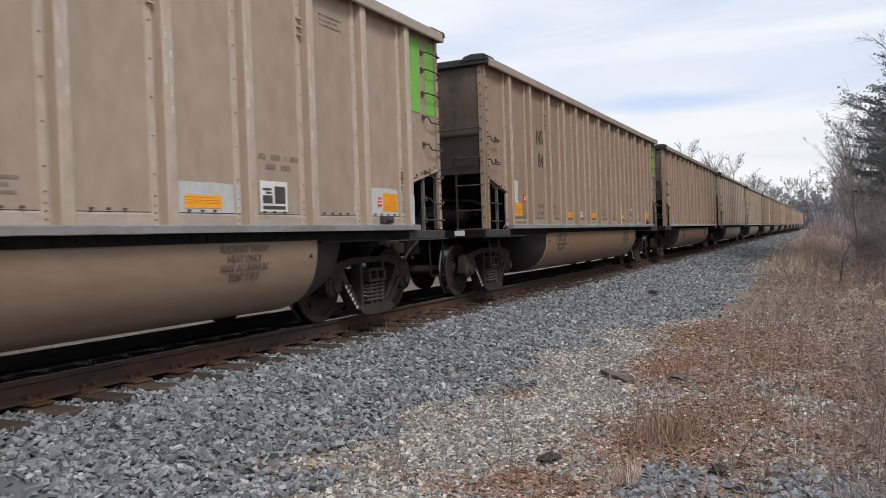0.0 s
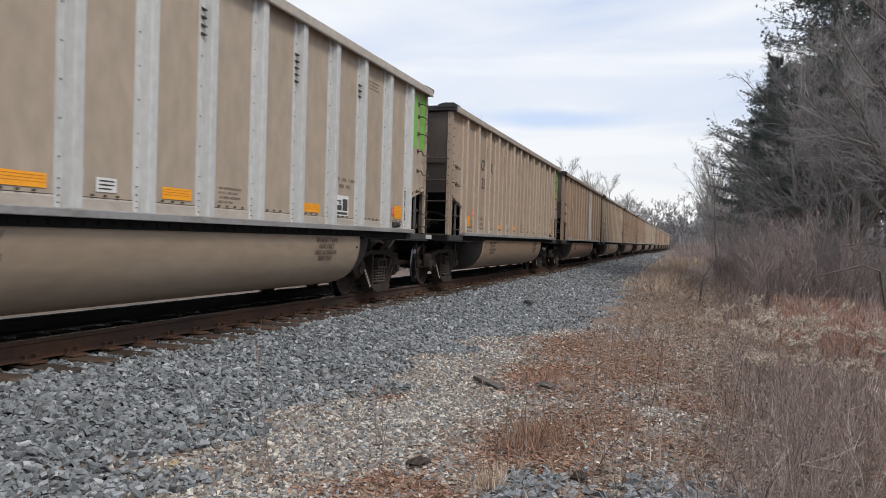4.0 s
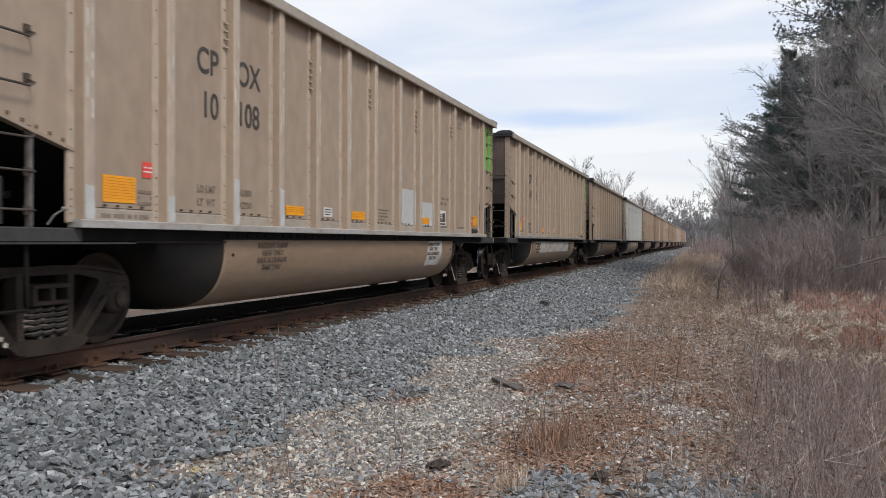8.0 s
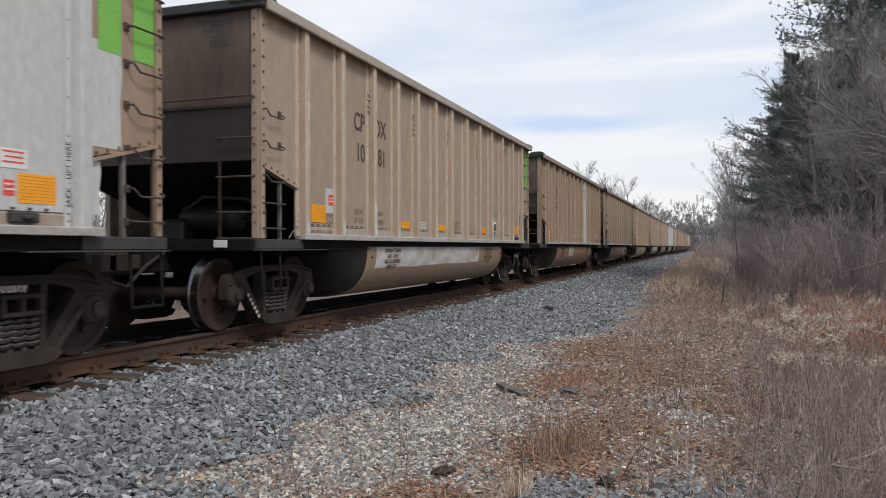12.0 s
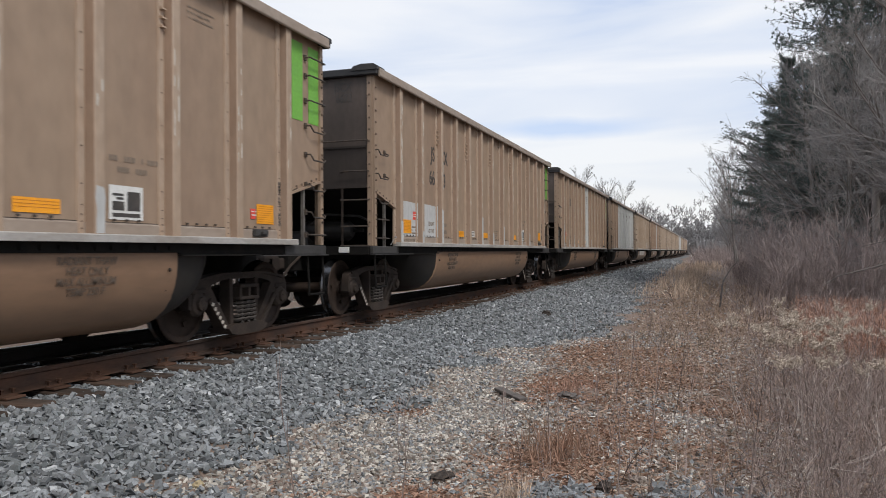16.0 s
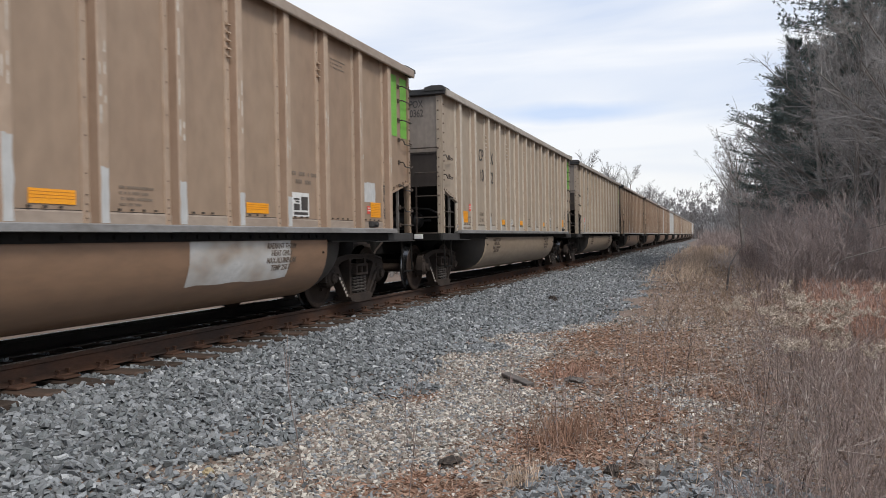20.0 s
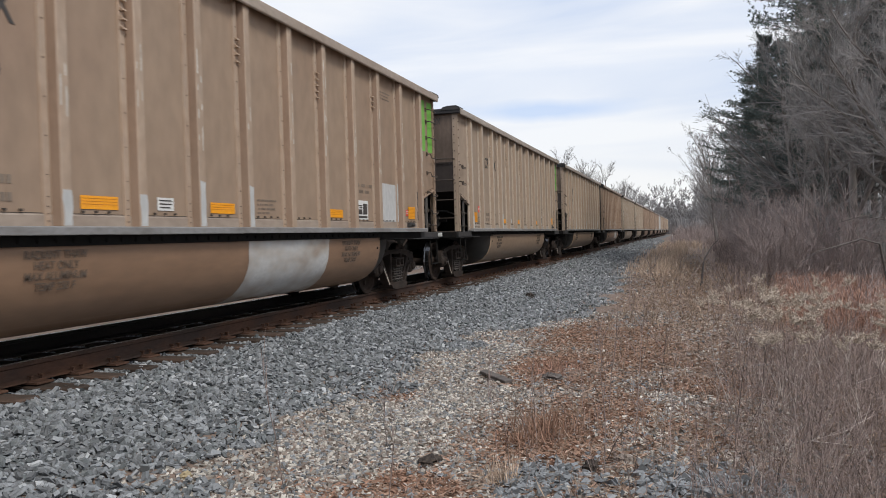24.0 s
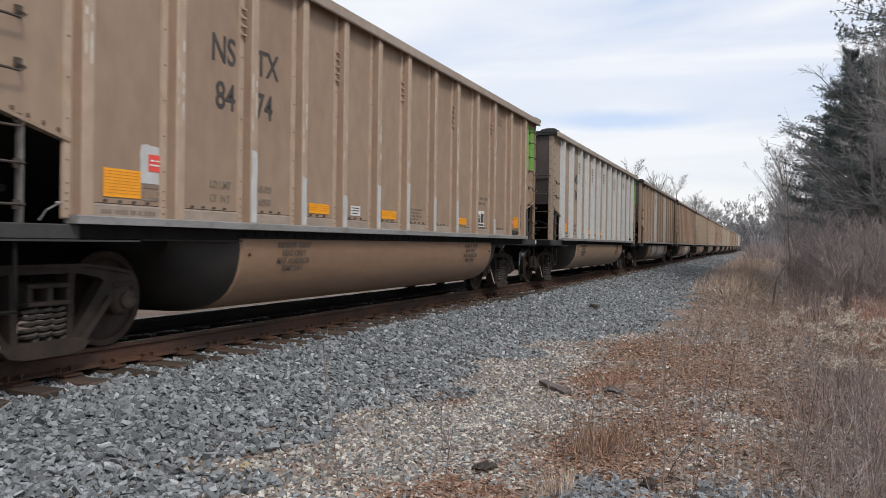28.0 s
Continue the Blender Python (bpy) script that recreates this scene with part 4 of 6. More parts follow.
    b.box(1.46, 1.52, -0.08, 1.0, 1.0, 1.12, c=0.01)
    b.box(-1.52, -1.46, -0.08, 1.0, 1.0, 1.12, c=0.01)
    b.box(1.46, 1.56, -0.08, 1.6, 0.985, 1.0)
    b.box(-1.56, -1.46, -0.08, 1.6, 0.985, 1.0)
    plat = b.mesh("end_platform", PLATF)
    b = Build()
    b.box(-1.45, 1.45, -0.10, -0.04, 0.98, 1.12, c=0.01)
    sill_end = b.mesh("end_sill", DARK)
    b = Build()
    b.lathe([(0.10, -0.50), (0.17, -0.44), (0.18, -0.4), (0.18, 0.3), (0.19, 0.32), (0.12, 0.42), (0.03, 0.44), (0.03, 0.62)], 16, (0.35, 0.75, 1.40), "x")
    cyl = b.mesh("brake_cylinder", BRAKE, smooth=True)
    b = Build()
    b.box(-0.42, 0.02, 0.5, 0.85, 1.1, 1.4, c=0.04)
    valve = b.mesh("brake_valve", BRAKE)
    b = Build()
    b.tube([(1.38, 0.3, 1.14), (1.36, 0.32, 1.5), (1.1, 0.3, 1.62), (0.5, 0.3, 1.66), (0.2, 0.34, 1.5)], 0.02, 6)
    pipe = b.mesh("brake_pipe", BRAKE)
    b = Build()
    b.box(-0.09, 0.09, -0.115, -0.095, 1.0, 1.09, c=0.005)
    tag = b.mesh("tag_plate", WHITE)
    child("tag_plate", tag, car, pose(1.02, REAR, 0.02))
    b = Build()
    b.box(1.47, 1.56, 12.72, 12.98, 1.215, 1.30, c=0.012)
    b.box(1.50, 1.60, 12.80, 12.90, 1.24, 1.275, c=0.008)
    child("retainer_valve", b.mesh("retainer_valve", PLATF), car)
    b = Build()
    b.tube([(1.53, 0.66, 1.14), (1.56, 0.70, 1.22), (1.56, 0.80, 1.27)], 0.006, 5)
    b.lathe([(0.005, -0.03), (0.016, -0.02), (0.016, 0.02), (0.005, 0.03)], 8, (1.56, 0.81, 1.275), "y")
    child("release_lever", b.mesh("release_lever", LEDGE2), car)
    for m in (pose(0, REAR, 0), pose(0, FRONT, 0, 0, 0, 180)):
        child("end_platform", plat, car, m)
        child("end_sill", sill_end, car, m)
        child("brake_cylinder", cyl, car, m)
        child("brake_valve", valve, car, m)
        child("brake_pipe", pipe, car, m)
    b = Build()
    b.box(-0.02, 0.02, -0.02, 0.02, 1.12, 1.87)
    stile = b.mesh("ladder_stile", PAINT["tan"])
    b = Build()
    b.tube([(0, 0, 1.0), (0.02, 0, 0.55), (0.02, 0, 0.47), (0.02, 0.42, 0.47), (0.02, 0.42, 0.55), (0, 0.42, 1.0)], 0.016, 6)
    step = b.mesh("sill_step", DARK)
    g0, g1 = grab(0.42, 0.0), grab(0.42, 0.07)
    for y in (0.55, BODY - 0.55):
        child("ladder_stile", stile, car, pose(1.46, y, 0), mats=[STILE])
        child("ladder_stile", stile, car, pose(-1.46, y, 0), mats=[STILE])
    child("sill_step", step, car, pose(1.50, 0.06, 0))
    child("sill_step", step, car, pose(1.50, BODY - 0.5, 0))
    child("sill_step", step, car, pose(-1.50, 0.06, 0))
    child("sill_step", step, car, pose(-1.50, BODY - 0.5, 0))
    for z, g in ((2.66, g1), (2.28, g1), (1.88, g1), (1.55, g0), (1.25, g0)):
        child("grab_iron", g, car, pose(1.485, 0.08, z))
        child("grab_iron", g, car, pose(-1.485, BODY - 0.08, z, 0, 0, 180))
    for z, g in ((3.60, g0), (3.36, g0), (3.03, g0), (2.70, g1), (2.32, g1), (1.92, g1), (1.56, g1), (1.26, g0)):
        child("grab_iron", g, car, pose(1.485, BODY - 0.53, z))
        child("grab_iron", g, car, pose(-1.485, 0.50, z, 0, 0, 180))
    # grab bars across the ends
    b = Build()
    b.tube([(1.42, 0, 0), (1.42, -0.08, 0.01), (-0.3, -0.08, 0.0), (-0.3, 0, 0)], 0.013, 6)
    bar = b.mesh("end_rail", IRON)
    b = Build()
    b.tube([(1.42, 0, 0), (1.42, -0.08, 0.0), (0.95, -0.08, 0.0), (0.95, 0, 0)], 0.012, 6)
    bar2 = b.mesh("end_rail", IRON)
    b = Build()
    b.box(0.937, 0.963, -0.03, 0.0, 1.1, 2.06)
    stl2 = b.mesh("end_stile", GRIME)
    for m in (pose(0, REAR, 0), pose(0, FRONT, 0, 0, 0, 180)):
        child("end_rail", bar, car, m @ pose(0, 0, 2.80))
        for z in (2.32, 1.86, 1.44, 1.13):
            child("end_rail", bar2, car, m @ pose(0, 0, z))
        child("end_stile", stl2, car, m)
    # running gear
    sf, sp, ws, cp = side_frame(), spring(), wheelset(), coupler()
    b = Build()
    for k in range(6):
        y, z = -0.665 + 0.047 * k, 0.435 - 0.055 * k
        b.prism([(y - 0.012, z + 0.02), (y + 0.026, z + 0.006), (y + 0.012, z - 0.03), (y - 0.026, z - 0.016)], "x", 1.086, 1.090)
    marks = b.mesh("cast_mark", CHALK)
    bol = box_mesh("bolster", GRIME, (-1.0, 1.0, -0.2, 0.2, 0.42, 0.60), (-0.25, 0.25, -0.25, 0.25, 0.58, 0.70), c=0.02)
    for y in BOGIES:
        bogie = child("bogie", bol, car, pose(0, y, 0))
        for s in (1, -1):
            m = pose(s * 0.99, 0, 0, 0, 0, 0 if s > 0 else 180)
            child("side_frame", sf, bogie, m)
            child("spring_nest", sp, bogie, m)
        child("cast_mark", marks, bogie)
        for o in (-0.89, 0.89):
            child("wheelset", ws, bogie, pose(0, o, R_WHEEL))
    child("coupler", cp, car, pose(0, 0.05, 0.86))
    child("coupler", cp, car, pose(0, BODY - 0.05, 0.86, 0, 0, 180))
    # green fields at the front upper corner
    M["green1"] = box_mesh("green_panel", GREEN, (0.0, 0.004, 0, 0.28, 2.75, 3.77))
    M["green2"] = box_mesh("green_panel", GREEN, (0.0, 0.004, 0, 0.28, 2.75, 3.77))
    child("green_panel", M["green1"], car, pose(1.484, 13.67, 0), "bright green painted field")
    child("green_panel", M["green2"], car, pose(1.484, 14.11, 0), "bright green painted field")
    return car


# ---- the train: one car after another, each with its own paint, patches and lettering ----
LETTERS = {}


def lettering(text, height, wide=0.72, bold=0.006, mat=None):
    """Stencilled characters as a thin mesh, left edge at the origin."""
    mat = mat or LETTER
    key = (text, round(height, 3), wide, mat.name)
    if key not in LETTERS:
        cu = bpy.data.curves.new("lettering", "FONT")
        cu.body, cu.size, cu.extrude, cu.offset = text, height / 0.70, 0.002, bold * height / 0.3
        ob = bpy.data.objects.new("lettering", cu)
        me = bpy.data.meshes.new_from_object(ob)
        bpy.data.objects.remove(ob)
        co = np.empty(len(me.vertices) * 3)
        me.vertices.foreach_get("co", co)
        co = co.reshape(-1, 3)
        co[:, 0] *= wide
        me.vertices.foreach_set("co", co.ravel())
        me.materials.clear()
        me.materials.append(mat)
        LETTERS[key] = (me, float(co[:, 0].max()))
    return LETTERS[key]


FACE = 1.4855        # just proud of the side sheet


def on_side(y, z, x=FACE):
    return pose(x, y, z, 90, 0, 90)


PATCHES = {}


def patch(name, car, y0, y1, z0, z1, mat, x=FACE, ragged=False, label=""):
    """A thin painted field or film on the side."""
    key = (name, round(y1 - y0, 2), round(z1 - z0, 2), mat.name, ragged)
    if key not in PATCHES:
        w, h = y1 - y0, z1 - z0
        rng = random.Random(len(PATCHES))
        if ragged:
            out = [(0, 0), (w, 0)]
            out += [(w + rng.uniform(-1, 1) * min(0.02, w * 0.12), h * k / 4) for k in range(1, 4)]
            out += [(w * (1 - k / 8), h + rng.uniform(-1, 1) * min(0.010, h * 0.15) + 0.03 * h * (k / 8 - 0.5)) for k in range(9)]
            out += [(rng.uniform(-1, 1) * min(0.02, w * 0.12), h * k / 4) for k in (3, 2, 1)]
        else:
            out = [(0, 0), (w, 0), (w, h), (0, h)]
        b = Build()
        b.prism(out, "x", 0.0, 0.0022)
        PATCHES[key] = b.mesh(name, mat)
    return child(name, PATCHES[key], car, pose(x, y0, z0), label)


def bars(name, car, y, z, widths, h, step, mat=None, x=FACE):
    """Lines of small stencilling that cannot be read."""
    b = Build()
    for i, runs in enumerate(widths):
        for y0, y1 in runs:
            b.box(0, 0.002, y0, y1, -i * step, -i * step + h)
    key = (name, str(widths), h, step)
    if key not in PATCHES:
        PATCHES[key] = b.mesh(name, mat or FADED)
    return tagged(child(name, PATCHES[key], car, pose(x, y, z)), kind="stuff")


def print_line(start, width, rng):
    """One line of print too small to read: short runs with gaps between the words."""
    runs, y = [], start
    while y < start + width - 0.02:
        w = rng.choice((0.012, 0.016, 0.016, 0.02))
        runs.append((round(y, 3), round(y + w, 3)))
        y += w + rng.choice((0.007, 0.007, 0.007, 0.03))
    return runs


PRINT = [print_line(a, b, random.Random(90 + i)) for i, (a, b) in enumerate(((0, 0.46), (0, 0.42), (0.02, 0.42), (0, 0.3), (0, 0.62)))]


def tub_band(car, y0, y1, z0, z1, mat):
    """A field of primer that follows the curve of the tub."""
    prof = [(x + 0.004, z) for x, z in [(1.47, 1.04)] + TUB_LINE[1:9]]
    prof = [p for p in prof if z0 - 0.07 <= p[1] <= z1 + 0.07]
    b = Build()
    rng = random.Random(int(y0 * 100))
    n = 10
    for i in range(n + 1):
        for k, (x, z) in enumerate(prof):
            dz = rng.uniform(-0.012, 0.012) if k == len(prof) - 1 else 0
            dy = rng.uniform(-0.01, 0.01) if i in (0, n) else 0
            b.v.append((x + 0.002, y0 + (y1 - y0) * i / n + dy, z + dz))
    m = len(prof)
    b.f = [(i * m + k, i * m + k + 1, (i + 1) * m + k + 1, (i + 1) * m + k) for i in range(n) for k in range(m - 1)]
    b.mi = [0] * len(b.f)
    child("primer_band", b.mesh("primer_band", mat, smooth=True), car, None, "pale grey primer painted on the tub")


# tone, marks left and right of the rib, digits left and right, primer fields (y0, y1, z0, z1), white ribs, tub bands, ledge
BAY = (1.31, 2.0, 1.31, 1.80)
ROSTER = {
    10: ("brown", "NS", "X", "84", " 7", [(1.30, 1.55, 1.6, 2.0)], [], [], 0),
    9: ("tan", "CP", "OX", "33", "57", [BAY, (4.39, 4.98, 1.31, 1.58), (6.33, 6.91, 1.31, 1.58), (9.38, 9.99, 1.31, 1.58), (12.27, 13.11, 1.31, 1.66)], [], [], 0),
    8: ("brown", "JS", "CX", "68", "54", [(4.39, 4.98, 1.31, 2.0), (7.31, 7.92, 1.31, 1.62), (8.36, 8.96, 1.31, 1.75), (9.38, 9.99, 1.31, 1.72), (11.43, 12.07, 1.31, 1.76)], [8], [], 0),
    7: ("tan", "CP", "OX", "33", "25", [], [], [], 0),
    6: ("grey", "", "", "", "", [], list(range(13)), [], 0),
    5: ("tan", "NS", "TX", "83", "37", [(1.74, 2.00, 1.5, 1.86), (6.33, 6.91, 1.31, 1.62), (9.38, 9.63, 1.31, 1.62)], [], [], 0),
    4: ("tan", "CP", "OX", "10", "619", [(12.60, 13.11, 1.62, 1.98)], [], [(3.9, 10.2, 0.66, 1.04)], 0),
    3: ("tan", "CP", "OX", "10", "108", [(8.34, 8.96, 1.31, 1.95), (9.38, 9.99, 1.31, 1.76)], [], [(9.85, 10.7, 0.56, 1.04)], 1),
    2: ("tan", "CP", "OX", "10", "046", [(2.30, 3.02, 1.31, 1.78)], [], [(9.2, 10.6, 0.6, 1.04)], 1),
    1: ("brown", "JS", "CX", "65", "36", [], [8], [(5.5, 6.6, 0.68, 1.04)], 1),
    0: ("tan", "CP", "OX", "10", "181", [(1.72, 2.00, 1.5, 1.84)], [], [(3.5, 9.4, 0.66, 1.04)], 1),
    -1: ("brown", "", "", "", "", [(4.39, 4.98, 1.31, 3.6), (5.35, 5.95, 1.31, 3.6), (6.33, 6.91, 1.31, 3.6), (7.31, 7.95, 1.31, 3.6), (8.36, 8.96, 1.31, 3.6), (9.38, 9.99, 1.31, 3.6), (10.39, 11.06, 1.31, 3.6), (11.43, 12.11, 1.31, 3.3), (12.54, 13.20, 1.31, 3.15), (13.58, 13.69, 1.31, 1.78), (13.53, 13.95, 1.90, 2.82)], list(range(3, 13)), [], 1),
    -2: ("brown", "JS", "CX", "", "", [], [6], [], 1),
    -3: ("brown", "JS", "CX", "66", "73", [(1.31, 2.00, 1.31, 1.92), (2.30, 3.02, 1.31, 1.92)], [], [], 1),
    -4: ("brown", "PS", "TX", "21", "51", [(1.30, 1.56, 1.62, 1.98)], [], [], 1),
    -5: ("grey", "CP", "OX", "33", "17", [BAY, (4.39, 4.98, 1.31, 1.56), (6.33, 6.91, 1.31, 1.54), (9.38, 9.99, 1.31, 1.64), (12.55, 13.19, 1.31, 1.68)], [], [], 1),
    -6: ("grey", "CP", "OX", "10", "362", [], [], [], 0),
    -7: ("brown", "JS", "CX", "66", "01", [(12.57, 13.01, 1.6, 1.9)], [], [(8.4, 10.4, 0.6, 1.04)], 0),
    -8: ("tan", "CP", "OX", "33", "68", [(3.39, 3.57, 1.31, 1.7)], [], [], 0),
    -9: ("tan", "CP", "OX", "", "", [], [], [], 0),
    -10: ("brown", "WS", "CX", "86", "65", [(11.43, 12.11, 1.31, 1.98)], [], [(7.2, 9.4, 0.2, 1.04)], 0),
    -11: ("brown", "JS", "CX", "65", "82", [(5.35, 5.95, 1.31, 2.0), (6.33, 6.91, 1.31, 1.95), (7.31, 7.95, 1.31, 2.08), (9.38, 9.99, 1.31, 1.95), (10.39, 11.06, 1.31, 1.8), (11.43, 12.11, 1.31, 1.82), (12.55, 13.19, 1.31, 1.66)], [4, 8], [(4.4, 6.1, 0.45, 1.04), (6.8, 9.5, 0.45, 1.04)], 0),
    -12: ("tan", "NS", "TX", "84", "35", [], list(range(13)), [], 0),
    -13: ("brown", "NS", "TX", "84", "74", [(1.74, 1.98, 1.5, 1.84)], [], [], 0),
    -14: ("tan", "CP", "OX", "10", "", [], [], [], 0),
}
# height of the pale strips at the feet of the ribs, rib by rib
FEET = {
    10: {8: 0.5, 10: 0.35, 11: 0.3}, 9: {1: 0.30, 2: 0.28, 4: 0.2, 12: 0.4}, 8: {6: 0.2, 12: 0.3}, 7: {0: 0.3, 1: 0.27, 2: 0.32, 3: 0.27, 4: 0.25}, 5: {0: 0.35, 1: 0.25, 2: 0.25, 3: 0.2}, 4: {0: 0.28, 1: 0.2, 12: 0.5},
    3: {0: 0.28, 1: 0.25, 2: 0.5, 3: 0.45}, 2: {0: 0.25, 12: 0.3}, 1: {0: 0.35, 2: 0.3, 7: 0.4}, 0: {0: 0.15, 1: 0.2, 2: 0.5, 3: 0.15, 5: 0.4, 9: 0.5, 10: 0.52, 11: 0.4, 12: 0.35},
    -2: {0: 0.8, 1: 0.25, 2: 0.45, 3: 0.3, 7: 0.35, 5: 0.5}, -3: {0: 0.35, 1: 0.2, 2: 0.65, 5: 0.62, 6: 0.28, 7: 0.45, 9: 0.4, 10: 0.35}, -4: {0: 0.15, 2: 0.75, 3: 0.4, 4: 0.3, 5: 0.45, 6: 0.4, 9: 0.4},
    -5: {1: 0.2, 9: 0.3}, -6: {0: 0.3, 2: 0.3, 3: 0.2, 4: 0.18, 5: 0.35, 7: 0.3}, -7: {0: 0.35, 2: 0.5, 3: 0.6, 4: 0.2, 5: 0.65, 6: 0.48, 7: 0.42, 8: 0.36, 9: 0.36}, -8: {2: 0.6, 3: 0.25, 4: 0.2, 5: 0.35, 6: 0.4, 9: 0.35, 11: 0.45}, -9: {0: 0.3, 3: 0.4}, -10: {0: 0.3, 3: 0.3, 4: 0.3, 5: 0.48, 6: 0.48},
    -11: {0: 0.3, 1: 0.25, 2: 0.75, 3: 0.3}, -13: {2: 0.75, 3: 0.55, 4: 0.4, 5: 0.6, 6: 0.7, 7: 0.55, 8: 0.55, 10: 0.3},
}
WEIGHTS = {7: ("44200", "41800"), 3: ("43800", "42200"), 2: ("43600", "42400"), -13: ("45100", "40900"), -6: ("43700", "42300"), -8: ("45100", "40900")}     # the figures that can be read
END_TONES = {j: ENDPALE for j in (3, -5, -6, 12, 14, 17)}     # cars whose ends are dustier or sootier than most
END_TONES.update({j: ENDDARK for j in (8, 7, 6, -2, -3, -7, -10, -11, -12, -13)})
TONES = {"tan": "tan", "brown": "brownish tan", "grey": "greyish tan"}
first_car = coal_car()
CARS = {}
mixer = random.Random(5)
for j in range(-14, 28):
    car = first_car if j == 9 else copy_thing(first_car, pose(0, 0, 0))
    CARS[j] = car
for j, car in CARS.items():
    tone, m1, m2, n1, n2, fields, white, bands, bright = ROSTER.get(j, (mixer.choice(("tan", "brown", "brown", "tan", "grey")), "", "", "", "", [], [8] if mixer.random() < 0.25 else [], [], j % 2))
    k = -1
    for part in car.children:
        kind = part.name.split(".")[0]
        if kind == "rib" and part.location.x > 0:
            k += 1
        paint = {"side_sheet": PAINT, "kick_plate": CHORD, "top_chord": CHORD, "corner_post": PAINT, "corner_lip": PAINT, "rib": RIBPAINT, "belly_tub": TUB}.get(kind)
        if paint:
            part.material_slots[0].link = "OBJECT"
            part.material_slots[0].material = PRIMER if kind == "rib" and part.location.x > 0 and k in white else paint[tone]
        if kind == "rib" and part.location.x > 0 and k in white:
            for slot in part.material_slots[1:]:
                slot.link, slot.material = "OBJECT", IRON
            part.material_slots[3].material = PRIMER
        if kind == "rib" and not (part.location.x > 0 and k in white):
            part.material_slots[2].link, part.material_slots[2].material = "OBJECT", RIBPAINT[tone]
            part.material_slots[3].link, part.material_slots[3].material = "OBJECT", RIBSHADE[tone]
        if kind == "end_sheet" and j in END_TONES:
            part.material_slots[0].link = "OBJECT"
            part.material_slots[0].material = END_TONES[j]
        if kind == "bottom_ledge" and not bright:
            part.material_slots[0].link = "OBJECT"
            part.material_slots[0].material = LEDGE2
    near = -15 < j < 12
    words = ["%s ribbed steel coal car" % TONES[tone]]
    if len(white) > 5:
        words.append("with pale grey ribs")
    elif len(fields) > 2:
        words.append("with pale grey primer patches")
    elif bands:
        words.append("with a primed tub")
    else:
        words.append("rolling on the rails")
    car["label"] = " ".join(words)
    if not near:
        continue
    rng = random.Random(j + 50)
    for f in fields:
        patch("primer_patch", car, f[0] - (0.10 if f[1] - f[0] > 0.45 else 0), f[1] + (0.10 if f[1] - f[0] > 0.45 else 0), f[2], f[3], PRIMER, 1.4835, True, "pale grey primer patch")
        nxt = next((y for y in RIBS if y > f[1]), None)
        if nxt and f[1] - f[0] > 0.45 and nxt - f[1] < 0.4:
            patch("primer_patch", car, nxt - 0.135, nxt - 0.082, f[2], f[3], PRIMER, 1.5115, True, "pale grey primer on the rib's flange")
    for y0, y1, z0, z1 in bands:
        tub_band(car, y0, y1, z0, z1, PRIMERWORN)
    # marks either side of the third rib
    for text, z, left in ((m1, 2.79, True), (m2, 2.79, False), (n1, 2.33, True), (n2, 2.33, False)):
        if text.strip():
            me, w = lettering(text.strip(), 0.27, 0.82)
            child("car_mark", me, car, on_side(3.035 - w if left else 3.385 + (0.1 if text[0] == " " else 0), z), "dark stencilled characters")
    if m1 and m2:
        for text, z in ((m1 + m2, 3.62), ((n1 + n2).strip(), 3.44)):
            if text:
                me, w = lettering(text, 0.14)
                child("end_mark", me, car, pose(1.12 - w, REAR - 0.004, z, 90))
    # data lines
    for text, y, z in (("LD LMT", 2.66, 1.53), ("LT  WT", 2.66, 1.39)):
        me, w = lettering(text, 0.075, 0.9, 0.012, FADED)
        child("data_mark", me, car, on_side(y, z))
    if j in WEIGHTS:
        for text, z in zip(WEIGHTS[j], (1.53, 1.39)):
            me, w = lettering(text, 0.075, 0.9, 0.008, FADED)
            child("data_mark", me, car, on_side(3.45, z))
    else:
        bars("data_bar", car, 3.46, 1.53, [[(0, 0.05), (0.065, 0.11), (0.125, 0.17), (0.185, 0.23), (0.245, 0.29)], [(0, 0.05), (0.065, 0.11), (0.125, 0.17), (0.185, 0.23), (0.245, 0.29)]], 0.07, 0.14)
    bars("stencil_line", car, 7.40, 1.52, PRINT[:4], 0.024, 0.052)
    bars("stencil_line", car, 10.44, 1.86, [[(0, 0.022), (0.035, 0.05), (0.065, 0.10), (0.19, 0.22), (0.232, 0.262), (0.275, 0.29), (0.30, 0.33), (0.42, 0.435), (0.50, 0.53), (0.542, 0.572), (0.584, 0.60), (0.62, 0.65)], [(0.10, 0.128), (0.14, 0.168), (0.18, 0.21), (0.22, 0.25), (0.34, 0.37), (0.382, 0.41), (0.422, 0.45), (0.465, 0.49)]], 0.05, 0.10)
    bars("stencil_line", car, 11.55, 3.55, PRINT[:3], 0.02, 0.055)
    bars("stencil_line", car, 1.28, 1.215, [PRINT[4]], 0.04, 0.1, None, 1.5)
    bars("stencil_line", car, 1.76, 1.46, [[(0, 0.2)], [(0, 0.03), (0.17, 0.2)], [(0, 0.2)]], 0.03, 0.055)
    me, w = lettering("JACK - LIFT HERE", 0.055, 0.9, 0.003)
    child("lift_mark", me, car, on_side(13.334, 1.36, 1.513) @ pose(0, 0, 0, 0, 0, 90), "dark vertical stencilled words")
    # films
    film = ((1.31, 1.73, 1.36, 1.60), (4.47, 4.94, 1.35, 1.47), (6.41, 6.89, 1.35, 1.47), (9.41, 9.88, 1.35, 1.47), (12.83, 13.20, 1.37, 1.60))
